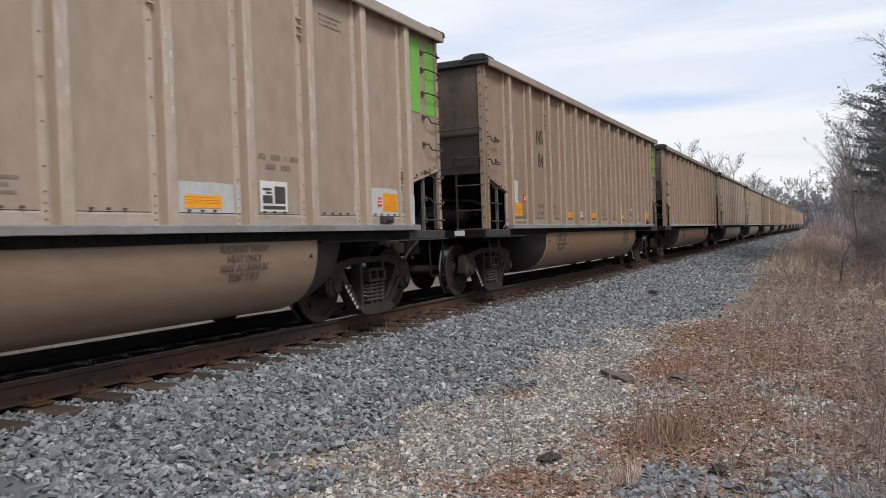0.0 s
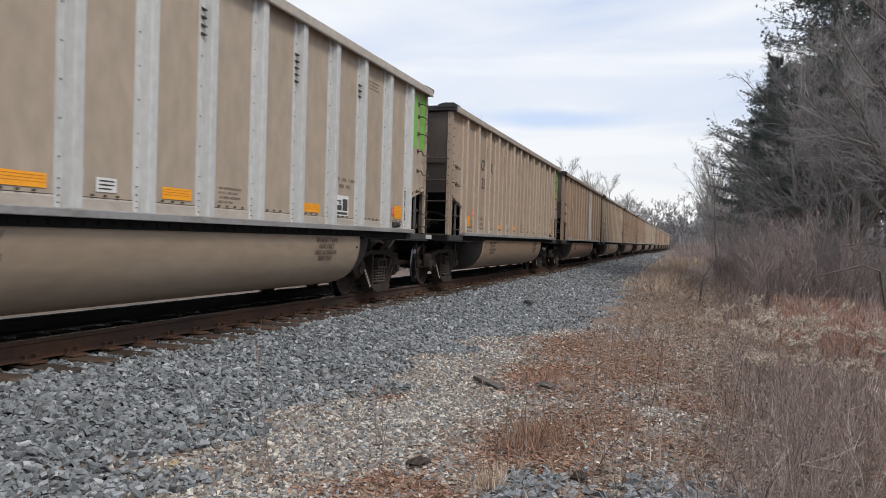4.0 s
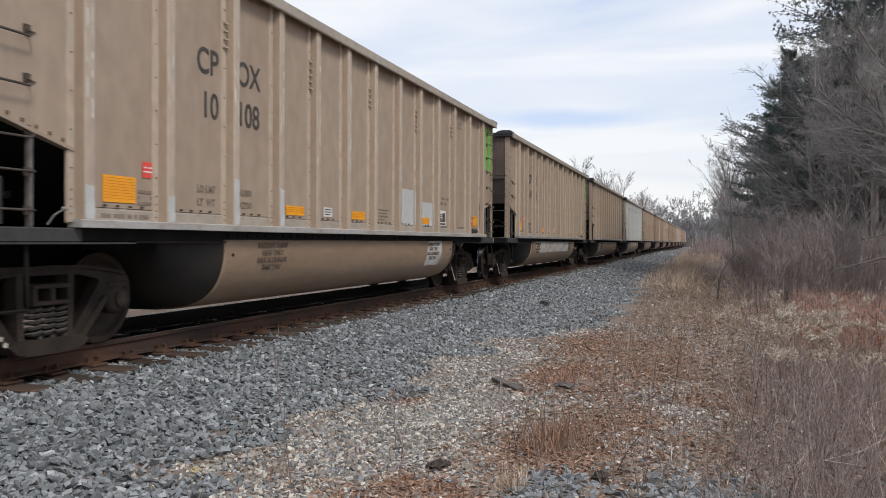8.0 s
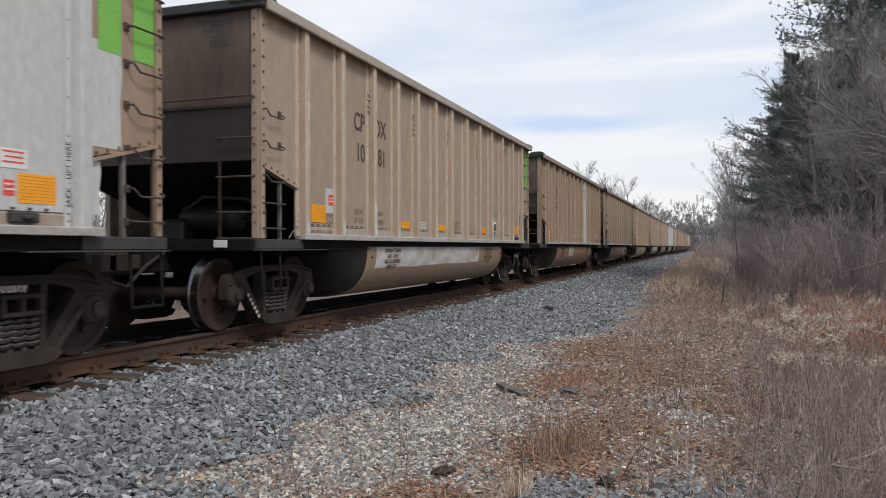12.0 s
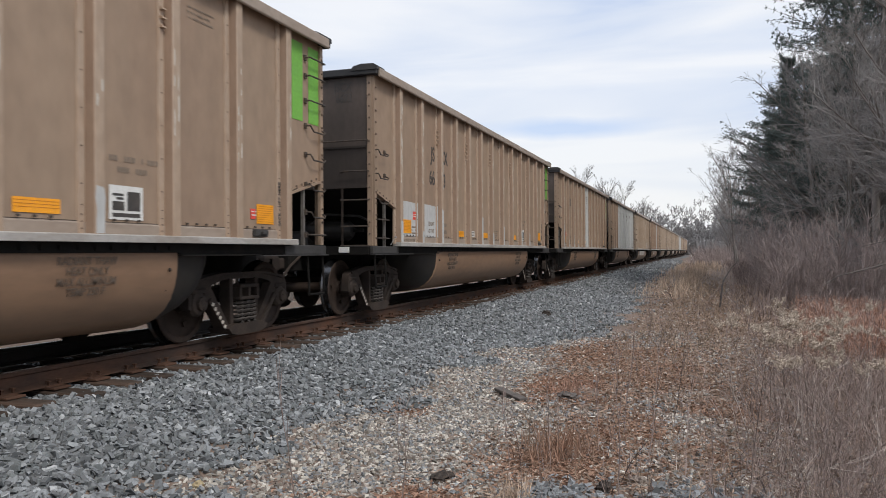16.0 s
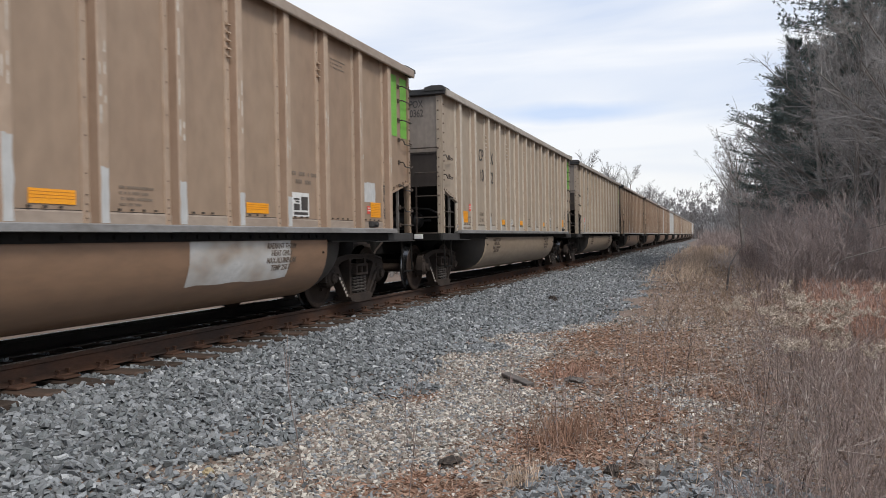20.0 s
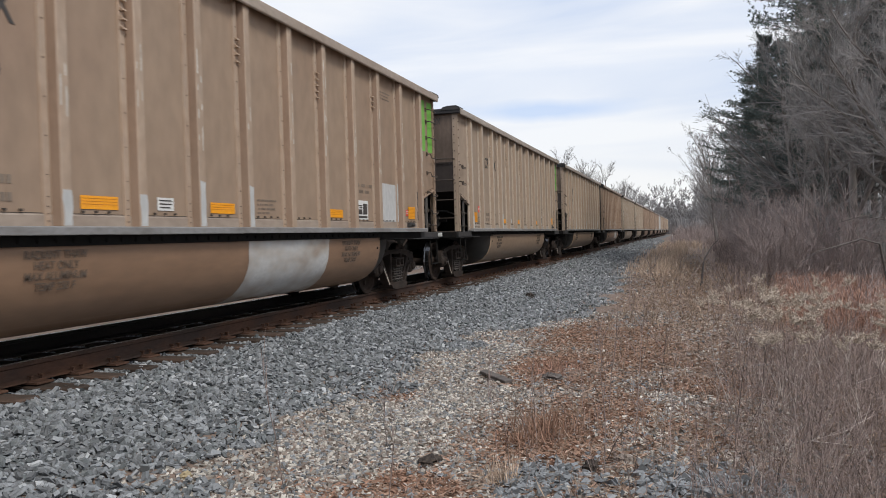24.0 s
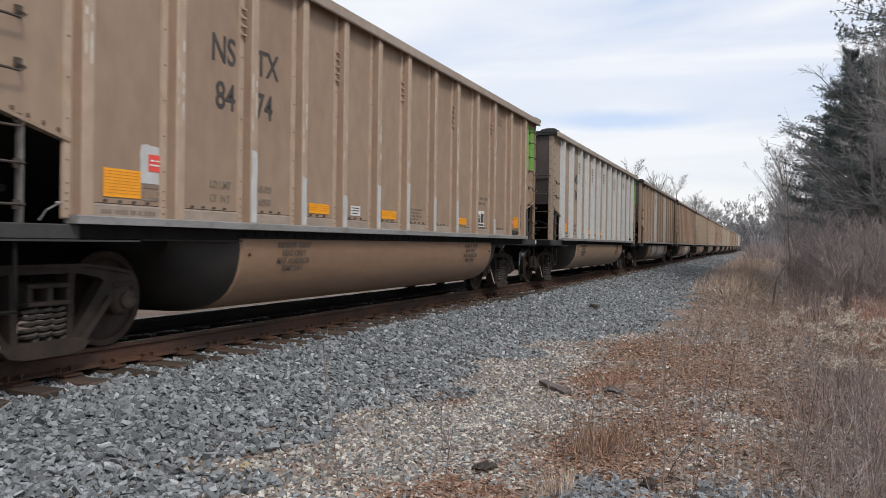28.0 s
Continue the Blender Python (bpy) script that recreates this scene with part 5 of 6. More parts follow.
    for y0, y1, z0, z1 in film:
        patch("amber_reflector", car, y0, y1, z0, z1, ORANGE, 1.488, label="amber reflective film")
        bars("reflector_line", car, y0 + 0.01, z1 - 0.025, [[(0, y1 - y0 - 0.02)]] * int((z1 - z0 - 0.02) / 0.026), 0.004, 0.026, AMBERDARK, 1.4905)
    patch("red_decal", car, 1.82, 1.97, 1.61, 1.76, RED, 1.488, label="red square decal")
    patch("red_decal", car, 12.70, 12.80, 1.42, 1.54, RED, 1.488, label="red square decal")
    for y, z in ((1.835, 1.70), (12.71, 1.50)):
        bars("decal_line", car, y, z, [[(0, 0.06), (0.075, 0.10)], [(0, 0.10)]] if y > 5 else [[(0.01, 0.05), (0.07, 0.12)], [(0, 0.13)]], 0.014, 0.04, WHITE, 1.491)
    patch("white_decal", car, 5.50, 5.76, 1.36, 1.49, WHITE, 1.488, label="white data card with dark lines")
    bars("decal_line", car, 5.53, 1.455, [[(0, 0.2)], [(0, 0.2)], [(0, 0.17)]], 0.012, 0.035, LETTER, 1.491)
    patch("data_panel", car, 10.43, 10.87, 1.33, 1.64, WHITE, 1.488, label="white-framed black data panel")
    bars("panel_field", car, 10.47, 1.545, [[(0, 0.14)], [(0.05, 0.14)]], 0.022, 0.034, LETTER, 1.491)
    patch("panel_field", car, 10.47, 10.62, 1.415, 1.495, LETTER, 1.491)
    patch("panel_field", car, 10.66, 10.83, 1.415, 1.59, LETTER, 1.491)
    patch("panel_field", car, 10.47, 10.83, 1.355, 1.39, LETTER, 1.491)
    if j == -1:
        patch("white_decal", car, 12.67, 12.92, 1.63, 1.78, WHITE, 1.488, label="pale placard with thin red lines")
        bars("placard_line", car, 12.69, 1.75, [[(0, 0.2)], [(0.02, 0.19)], [(0, 0.2)]], 0.012, 0.04, RED, 1.491)
    # thaw notice on the tub
    for y in (3.95, 9.95):
        for i, text in enumerate(("RADIANT THAW", "HEAT ONLY", "MAX ALUMINUM", "TEMP 250 F")):
            me, w = lettering(text, 0.07, 0.9, 0.004, NOTICE)
            z = 0.93 - 0.088 * i
            foot, head = (float(np.interp(q, [p[1] for p in reversed(TUB_LINE[:8])], [p[0] for p in reversed(TUB_LINE[:8])])) for q in (z, z + 0.07))
            child("thaw_notice", me, car, pose(foot + 0.010, y + 0.25 - w / 2, z, 90, 0, 90) @ pose(0, 0, 0, math.degrees(math.atan2(head - foot, 0.07)), 0, 0))
    # pale reflective strips at the foot of the ribs, and worn streaks higher up
    worn = Build()
    feet = FEET.get(j, {0: 0.3, rng.randrange(1, 4): 0.45, rng.randrange(4, 12): 0.4})
    for i, y in enumerate(RIBS):
        if i in feet:
            patch("foot_strip", car, y - 0.016, y + 0.080, 1.20, 1.20 + feet[i], PRIMER, 1.5805, True, label="pale worn strip on the rib")
        if i in white:
            continue
        for at in (-0.012, 0.046):
            z = 2.0 + rng.uniform(0, 0.5)
            for n_th in range(rng.choice((2, 3, 4, 5) if i < 3 else (1, 2, 3, 4))):
                h = rng.choice((0.06, 0.1, 0.16, 0.26))
                w = rng.choice((0.016, 0.022, 0.03))
                worn.prism([(y + at, z), (y + at + w * 0.8, z - 0.01), (y + at + w, z + h * 0.6), (y + at + w * 0.7, z + h), (y + at + 0.003, z + h * 0.9)], "x", 1.5802, 1.5822)
                z += h + rng.uniform(0.04, 0.25)
    if worn.f:
        tagged(child("worn_paint", worn.mesh("worn_paint", CHALK), car, None, "pale streaks worn on the ribs"), kind="stuff")


# ---- plants: all built from tapered segments, gathered into few meshes ----
def segment_mesh(name, segs, mat, sides=3):
    """Tapered bars from rows of (x, y, z, x, y, z, r, r)."""
    s = np.asarray(segs, float)
    p, q, r0, r1 = s[:, :3], s[:, 3:6], s[:, 6], s[:, 7]
    d = q - p
    d /= np.maximum(np.linalg.norm(d, axis=1), 1e-6)[:, None]
    ref = np.where(np.abs(d[:, 2:3]) > 0.9, (1.0, 0.0, 0.0), (0.0, 0.0, 1.0))
    u = np.cross(d, ref)
    u /= np.linalg.norm(u, axis=1)[:, None]
    w = np.cross(d, u)
    n = len(s)
    verts = np.empty((n, 2 * sides, 3))
    for k in range(sides):
        a = 2 * math.pi * k / sides
        o = u * math.cos(a) + w * math.sin(a)
        verts[:, k], verts[:, sides + k] = p + o * r0[:, None], q + o * r1[:, None]
    f = np.array([(k, (k + 1) % sides, sides + (k + 1) % sides, sides + k) for k in range(sides)])
    faces = (f[None] + 2 * sides * np.arange(n)[:, None, None]).reshape(-1, 4)
    return quick_mesh(name, verts.reshape(-1, 3), faces, mat, sides > 3)


def ribbon_mesh(name, segs, mat, seed):
    """Far twigs as narrow strips turned every way, from the same rows as segment_mesh."""
    s = np.asarray(segs, float)
    p, q, r0, r1 = s[:, :3], s[:, 3:6], s[:, 6:7], s[:, 7:8]
    side = np.cross(q - p, np.random.default_rng(seed).normal(size=p.shape))
    side /= np.maximum(np.linalg.norm(side, axis=1), 1e-6)[:, None]
    verts = np.stack([p - side * r0 * 1.2, p + side * r0 * 1.2, q + side * r1 * 1.2, q - side * r1 * 1.2], 1)
    return quick_mesh(name, verts.reshape(-1, 3), np.arange(4 * len(p)).reshape(-1, 4), mat)


def blade_mesh(name, p, tip, width, mat, seed=1):
    """Thin leaf blades: a slender diamond from each foot p to each tip, a little folded."""
    rng = np.random.default_rng(seed)
    d = tip - p
    side = np.cross(d, rng.normal(size=d.shape))
    side /= np.maximum(np.linalg.norm(side, axis=1), 1e-6)[:, None]
    mid = p + d * rng.uniform(0.35, 0.6, (len(p), 1)) + side * np.linalg.norm(d, axis=1)[:, None] * rng.normal(0, 0.06, (len(p), 1))
    side *= np.asarray(width)[:, None] * 0.5
    verts = np.stack([p, mid + side, tip, mid - side], 1)
    faces = np.arange(4 * len(p)).reshape(-1, 4)
    return quick_mesh(name, verts.reshape(-1, 3), faces, mat)


def grow(segs, rng, p, d, length, r, level, spec):
    """A limb in short bent steps with side limbs, each thinner than its parent."""
    steps, kids, spread, up, ratio = spec[level]
    at, way = np.array(p, float), np.array(d, float) / np.linalg.norm(d)
    for i in range(steps):
        k0, k1 = i / steps, (i + 1) / steps
        way = way + rng.normal(0, 0.035 + 0.024 * level, 3) + np.array((0, 0, up))
        way /= np.linalg.norm(way)
        to = at + way * length / steps
        segs[min(level, 9)].append((*at, *to, r * (1 - 0.75 * k0), r * (1 - 0.75 * k1)))
        if level + 1 < len(spec) and k1 > (0.28 if level == 0 else 0.15):
            many = rng.poisson(kids / steps)
            for _ in range(many):
                side = np.cross(way, rng.normal(size=3))
                side /= np.linalg.norm(side)
                out = way * math.cos(spread) + side * math.sin(spread)
                grow(segs, rng, at + (to - at) * rng.random(), out, length * ratio * rng.uniform(0.7, 1.15) * (1.15 - 0.6 * k1), r * (1 - 0.7 * k0) * 0.5, level + 1, spec)
        at = to


def bare_tree(seed, height, trunk_r, rich=1.0, trunks=1, thin=0.0045, coarse=False, vase=False):
    rng = np.random.default_rng(seed)
    segs = [[] for _ in range(10)]
    spec = [(8, 16 * rich, 0.85, 0.02, 0.44), (5, 9 * rich, 0.75, 0.05, 0.52), (4, 7 * rich, 0.72, 0.03, 0.60), (2, 2.4 * rich, 0.65, 0.02, 0.7), (1, 0, 0, 0.0, 0)]
    if coarse:
        spec = [(5, 13 * rich, 0.75, 0.03, 0.46), (3, 8 * rich, 0.7, 0.05, 0.55), (2, 6 * rich, 0.6, 0.03, 0.6), (1, 0, 0, 0.02, 0)]
    if vase:
        spec = [(7, 17 * rich, 0.55, 0.02, 0.5), (5, 10 * rich, 0.5, 0.09, 0.5), (4, 8 * rich, 0.5, 0.06, 0.55), (2, 2.4 * rich, 0.5, 0.04, 0.7), (1, 0, 0, 0.0, 0)]
    for k in range(trunks):
        lean = rng.normal(0, 0.05 + 0.12 * (trunks > 1), 2)
        grow(segs, rng, (rng.normal(0, 0.15 * (trunks > 1)), rng.normal(0, 0.15 * (trunks > 1)), -0.2), (lean[0], lean[1], 1), height * rng.uniform(0.85, 1.0), trunk_r, 0, spec)
    wood = segment_mesh("trunk", segs[0] + segs[1], BARK, 5)
    fine = np.array(segs[2] + segs[3] + segs[4])
    fine[:, 6:] = np.maximum(fine[:, 6:], thin)
    return wood, fine


def stand_tree(name, meshes, x, y, turn, size, label, group=""):
    tree = new(name)
    for part_name, me in meshes:
        child(part_name, me, tree)
    tree.matrix_basis = pose(x, y, float(ground_z(np.array(x), np.array(y))) - 0.05, 0, 0, turn)
    tree.scale = (size, size, size)
    return tagged(tree, label, "tree", group)


BARE = []
for seed, h, r, rich, trunks, thin in ((1, 12.5, 0.16, 1.0, 1, 0.0048), (2, 10.5, 0.11, 0.9, 2, 0.0052), (5, 14.0, 0.18, 1.0, 1, 0.005), (8, 9.0, 0.08, 1.0, 1, 0.0048), (11, 14.5, 0.2, 0.85, 1, 0.010), (14, 13.5, 0.2, 0.8, 2, 0.010)):
    wood, fine = bare_tree(seed, h, r, rich, trunks, thin, vase=seed not in (1, 5))
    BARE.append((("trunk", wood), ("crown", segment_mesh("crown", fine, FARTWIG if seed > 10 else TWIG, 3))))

# bare trees in the wood to the right of the line and behind the train
RIGHT_TREES = ((5.9, 31.5, 0, 1.05), (6.2, 27.5, 2, 1.0), (3.3, 31.0, 3, 1.0), (5.2, 34.0, 1, 1.1), (8.0, 37.0, 2, 1.1), (3.8, 43.0, 1, 1.0), (6.3, 47.0, 0, 1.0), (3.0, 56.0, 3, 1.1),
               (4.6, 60.0, 2, 0.9), (6.8, 66.0, 0, 1.1), (2.6, 74.0, 1, 1.0), (4.2, 84.0, 0, 0.95), (2.2, 97.0, 4, 0.72), (3.8, 106.0, 5, 0.75), (2.4, 118.0, 4, 0.6), (4.5, 132.0, 5, 0.85), (2.5, 150.0, 4, 0.9), (9.5, 45.0, 2, 1.2), (9.0, 29.0, 0, 1.2), (5.6, 20.5, 3, 1.0),
               (7.5, 54.0, 2, 1.2), (10.5, 58.0, 0, 1.3), (9.0, 70.0, 2, 1.2), (12.5, 66.0, 1, 1.5), (7.0, 80.0, 2, 1.1), (6.0, 96.0, 5, 0.9), (8.0, 112.0, 4, 1.0), (5.5, 160.0, 5, 1.0), (3.6, 180.0, 4, 1.0), (7.4, 24.5, 1, 1.2), (3.4, 37.5, 0, 0.95),
               (7.2, 26.0, 3, 0.8), (9.4, 26.5, 3, 0.85), (10.5, 31.0, 1, 0.9), (9.9, 23.5, 3, 0.8))
turner = random.Random(4)
for x, y, kind, size in RIGHT_TREES:
    x = max(x, 0.052 * y + 2.9 * size) if y < 68 else max(x, 0.018 * y + 1.2)
    stand_tree("bare_tree", BARE[kind], x, y, turner.uniform(0, 360), size, "leafless grey tree with fine twigs beside the line", "bare trees at the wood's edge")
LEFT_TREES = ((-21.5, 112.0, 4, 0.97), (-19.0, 125.0, 5, 1.01), (-17.0, 141.0, 4, 1.04), (-15.8, 166.0, 5, 1.06), (-14.8, 192.0, 4, 0.99), (-14.0, 214.0, 5, 0.95), (-24.0, 133.0, 4, 0.99), (-22.0, 158.0, 5, 1.08), (-20.0, 182.0, 4, 1.08))
for x, y, kind, size in LEFT_TREES:
    stand_tree("bare_tree", BARE[kind], x, y, turner.uniform(0, 360), size, "tall leafless tree standing behind the track", "bare trees behind the track")


# pines: straight trunks, whorls of boughs, tufts of needles
def pine(seed, height, reach, bare):
    rng = np.random.default_rng(seed)
    wood = [(0, 0, -0.2, 0.05, 0.03, height * 0.5, 0.24, 0.16), (0.05, 0.03, height * 0.5, 0, 0, height, 0.16, 0.02)]
    twigs, feet, tips = [], [], []
    z = bare
    while z < height - 0.3:
        k = (z - bare) / (height - bare)
        long = reach * (1 - k) ** 0.7 * (0.55 + 0.45 * min(1, k * 5)) + 0.3
        for b in range(rng.integers(3, 7)):
            a, ln = rng.uniform(0, 2 * math.pi), long * rng.uniform(0.4, 1.15)
            at, way = np.array((0, 0, z + rng.uniform(-0.2, 0.2))), np.array((math.cos(a), math.sin(a), 0.12 - 0.25 * (1 - k) + rng.normal(0, 0.1)))
            n = 7
            for i in range(n):
                way = way + rng.normal(0, 0.06, 3) + np.array((0, 0, 0.045))
                to = at + way * ln / n
                twigs.append((*at, *to, 0.035 * (1 - i / n) + 0.008, 0.035 * (1 - (i + 1) / n) + 0.008))
                if i >= 2:
                    for _ in range(5):
                        side = np.array((-way[1], way[0], 0)) * rng.choice((-1, 1)) * rng.uniform(0.5, 1.0) + way * 0.7 + rng.normal(0, 0.18, 3)
                        end = at + (to - at) * rng.random() + side * ln * 0.17 * rng.uniform(0.6, 1.5) + np.array((0, 0, rng.uniform(-0.05, 0.25)))
                        twigs.append((*at, *end, 0.010, 0.006))
                        for m in range(3):
                            c = at + (end - at) * (0.45 + 0.28 * m)
                            for _ in range(12):
                                w = rng.normal(size=3) + side * 1.1 + np.array((0, 0, 0.35))
                                feet.append(c)
                                tips.append(c + w / np.linalg.norm(w) * rng.uniform(0.09, 0.20))
                at = to
        z += rng.uniform(0.3, 0.52)
    feet, tips = np.array(feet), np.array(tips)
    return (("trunk", segment_mesh("trunk", wood, BARK, 8)), ("bough_frame", segment_mesh("bough_frame", twigs, BARK, 3)), ("crown", blade_mesh("crown", feet, tips, np.full(len(feet), 0.028), NEEDLE, seed)))


PINES = [pine(3, 19.0, 5.0, 4.6), pine(6, 13.5, 4.6, 2.6)]
for x, y, k, size in ((7.4, 43.0, 0, 1.05), (5.0, 51.0, 1, 1.0), (8.8, 34.0, 0, 1.1), (5.4, 39.0, 1, 0.8), (6.2, 66.0, 1, 1.1), (10.2, 37.0, 0, 1.1), (12.5, 45.0, 0, 1.15), (7.9, 48.0, 0, 0.85), (6.6, 44.5, 1, 0.85), (12.0, 35.0, 0, 1.15)):
    stand_tree("pine_tree", PINES[k], x, y, turner.uniform(0, 360), size, "dark green pine tree with ragged boughs behind bare branches", "pines in the wood")


# shrubs: many thin stems from one root
def shrub(seed, height, stems, mat, rich=1.0):
    rng = np.random.default_rng(seed)
    segs = [[] for _ in range(10)]
    spec = [(4, 7 * rich, 0.6, 0.03, 0.5), (2, 6 * rich, 0.6, 0.03, 0.6), (1, 0, 0, 0, 0)]
    for _ in range(stems):
        a, o = rng.uniform(0, 2 * math.pi), rng.uniform(0, 0.5)
        tilt = rng.uniform(0.05, 0.6)
        grow(segs, rng, (o * math.cos(a), o * math.sin(a), -0.05), (math.cos(a) * tilt, math.sin(a) * tilt, 1), height * rng.uniform(0.5, 1.05), 0.0075, 0, spec)
    all_ = np.array(sum(segs, []))
    all_[:, 6:] = np.maximum(all_[:, 6:], 0.0044)
    return segment_mesh("crown", all_, mat, 3)


SHRUBS = [shrub(1, 2.6, 18, BRUSH), shrub(2, 2.0, 22, BRUSH), shrub(3, 3.4, 16, TWIG), shrub(4, 2.8, 18, BRUSH)]
rs = random.Random(9)
for i in range(116):
    y = 24.5 + 50 * rs.random() ** 1.25
    x = 0.9 + 0.05 * y + rs.random() ** 1.2 * (1.5 + 0.08 * y)
    if i >= 100:
        x, y = rs.uniform(6.0, 12.5), rs.uniform(23.5, 33)
    if 84 < i < 100:
        y = 70 + 100 * rs.random()
        x = 1.6 + rs.random() * 6.0
    bush = new("shrub")
    child("crown", SHRUBS[rs.randrange(4) if i < 100 else 2], bush)
    bush.matrix_basis = pose(x, y, float(ground_z(np.array(x), np.array(y))) - 0.03, 0, 0, rs.uniform(0, 360))
    k = rs.uniform(0.75, 1.25) * (0.7 if y < 17 else 1.0)
    bush.scale = (k, k, k)
    tagged(bush, "leafless red-brown shrub of fine twigs", "shrub", "shrubs along the wood's edge")

# the far wood where the line bends away
far_rng = np.random.default_rng(77)
_, far_fine = bare_tree(21, 17.0, 0.2, 0.95, 1, 0.055, True)
_, far_fine2 = bare_tree(22, 15.0, 0.2, 0.95, 1, 0.055, True)
far = []
for i in range(330):
    y = far_rng.uniform(300, 400)
    x = far_rng.uniform(-75, 45)
    if i >= 200:
        x, y = far_rng.uniform(-32, 26), far_rng.uniform(292, 330)
    if i < 200 and x < -8 and y < 350 + 0.2 * x:
        y += 45
    src = far_fine if i % 2 else far_fine2
    a, k = far_rng.uniform(0, 6.28), far_rng.uniform(0.95, 1.3) if i < 200 else far_rng.uniform(0.3, 0.6)
    c, s = math.cos(a) * k, math.sin(a) * k
    m = src.copy()
    for o in (0, 3):
        m[:, o], m[:, o + 1], m[:, o + 2] = src[:, o] * c - src[:, o + 1] * s + x, src[:, o] * s + src[:, o + 1] * c + y, src[:, o + 2] * k - 0.5
    far.append(m)
    far.append(np.array([(x, y, -0.6, x + far_rng.normal(0, 0.3), y, 10 * k, 0.2, 0.06)]))
for i in range(190):
    a, d = radians(far_rng.uniform(-3.5, 32)), far_rng.uniform(120, 300)
    x, y, k = math.sin(a) * d + 4, math.cos(a) * d, far_rng.uniform(0.55, 0.95)
    if x < 0.02 * y + 7:
        continue
    src = far_fine if i % 2 else far_fine2
    c, s = math.cos(9 * a) * k, math.sin(9 * a) * k
    m = src.copy()
    for o in (0, 3):
        m[:, o], m[:, o + 1], m[:, o + 2] = src[:, o] * c - src[:, o + 1] * s + x, src[:, o] * s + src[:, o + 1] * c + y, src[:, o + 2] * k * (1 if i % 3 else 0.45) - 0.5
    far.append(m)
n = 9000
ux, uy, uh = far_rng.uniform(-80, 60, n), far_rng.uniform(285, 330, n), far_rng.uniform(1.5, 6.5, n)
ok = off_line(ux, uy) > 9
ux, uy, uh = ux[ok], uy[ok], uh[ok]
far.append(np.stack([ux, uy, 0 * ux - 0.6, ux + far_rng.normal(0, 0.8, len(ux)), uy, uh, 0 * ux + 0.07, 0 * ux + 0.05], -1))
n = 7000
ua, ud = np.radians(far_rng.uniform(1, 33, n)), far_rng.uniform(90, 160, n)
ux, uy, uh = np.sin(ua) * ud + 4, np.cos(ua) * ud, far_rng.uniform(1.5, 6.0, n)
far.append(np.stack([ux, uy, 0 * ux - 0.6, ux + far_rng.normal(0, 0.7, n), uy, uh, 0 * ux + 0.035, 0 * ux + 0.025], -1))
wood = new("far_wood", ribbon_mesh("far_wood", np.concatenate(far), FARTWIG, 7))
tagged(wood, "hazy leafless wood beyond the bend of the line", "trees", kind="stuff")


# grasses, stems and litter near the eye
def stalks(name, n, area, height, lean, width, mat, label, seed, keep=None, grow_wide=0.0, lift=0.0):
    """Loose blades and stems over an area (x0, x1, y0, y1), thinning with distance; lean over 1 lies flat."""
    rng = np.random.default_rng(seed)
    x0, x1, y0, y1 = area
    y = y0 * (y1 / y0) ** rng.random(n)
    x = rng.uniform(x0, x1, n)
    if keep is not None:
        k = keep(x, y, rng.random(n))
        x, y = x[k], y[k]
    n = len(x)
    h = rng.uniform(*height, n)
    a, k = rng.uniform(0, 2 * math.pi, n), np.abs(rng.normal(0, lean * 0.6, n))
    if lean > 4:
        k = np.maximum(k, rng.uniform(0.93, 1.0, n))
    foot = np.stack([x, y, ground_z(x, y) + 0.004 + lift * rng.random(n)], -1)
    rise = np.sqrt(np.maximum(0.004, 1 - np.minimum(k, 0.999) ** 2))
    tip = foot + np.stack([np.cos(a) * np.minimum(k, 1) * h, np.sin(a) * np.minimum(k, 1) * h, h * rise + 0.008], -1)
    ob = new(name, blade_mesh(name, foot, tip, (width + grow_wide * np.maximum(y - 6, 0)) * rng.uniform(0.6, 1.4, n), mat, seed))
    return tagged(ob, label, "grass", kind="stuff")


def blotch(x, y, o, k=0.5):
    return 0.5 + 0.25 * (np.sin(x * 2.1 * k + o) + np.cos(y * 1.7 * k + 1.3 * o) + 0.7 * np.sin((x + y) * 2.9 * k + 2 * o))


def verge(x, y):
    """0 on the ballast, rising to 1 away from it."""
    return np.clip((x - (toe(y) + 0.9)) / 1.6, 0, 1)


stalks("rust_litter", 260000, (-3.6, 1.6, 3.6, 16), (0.03, 0.085), 5.0, 0.016, LITTER, "rust-brown dead grass and litter lying on the gravel", 31, lambda x, y, u: u < np.clip(rust(x, y) * 2.4 * np.clip(1.5 * blotch(x, y, 5.0, 2.6) - 0.1, 0, 1), 0, 1))
stalks("leaf_litter", 150000, (-3.4, 4.0, 3.4, 40), (0.03, 0.12), 5.0, 0.012, DULL, "dull brown dead grass and leaf litter on the earth", 37, lambda x, y, u: u < verge(x, y) * np.clip(0.55 + blotch(x, y, 0.7), 0, 1) * (1 - 0.88 * np.exp(-((x - 0.05 * y + 0.75) / 0.42) ** 2 - ((y - 7.4) / 1.7) ** 2)), 0.0006)
stalks("dead_grass", 34000, (-3.0, 5.0, 4.0, 60), (0.05, 0.18), 3.2, 0.006, STRAW, "short straw-coloured dead grass in tufts", 32, lambda x, y, u: u < verge(x, y) * np.clip(1.6 * blotch(x, y, 2.1, 0.9) - 0.45, 0, 1), 0.0006)
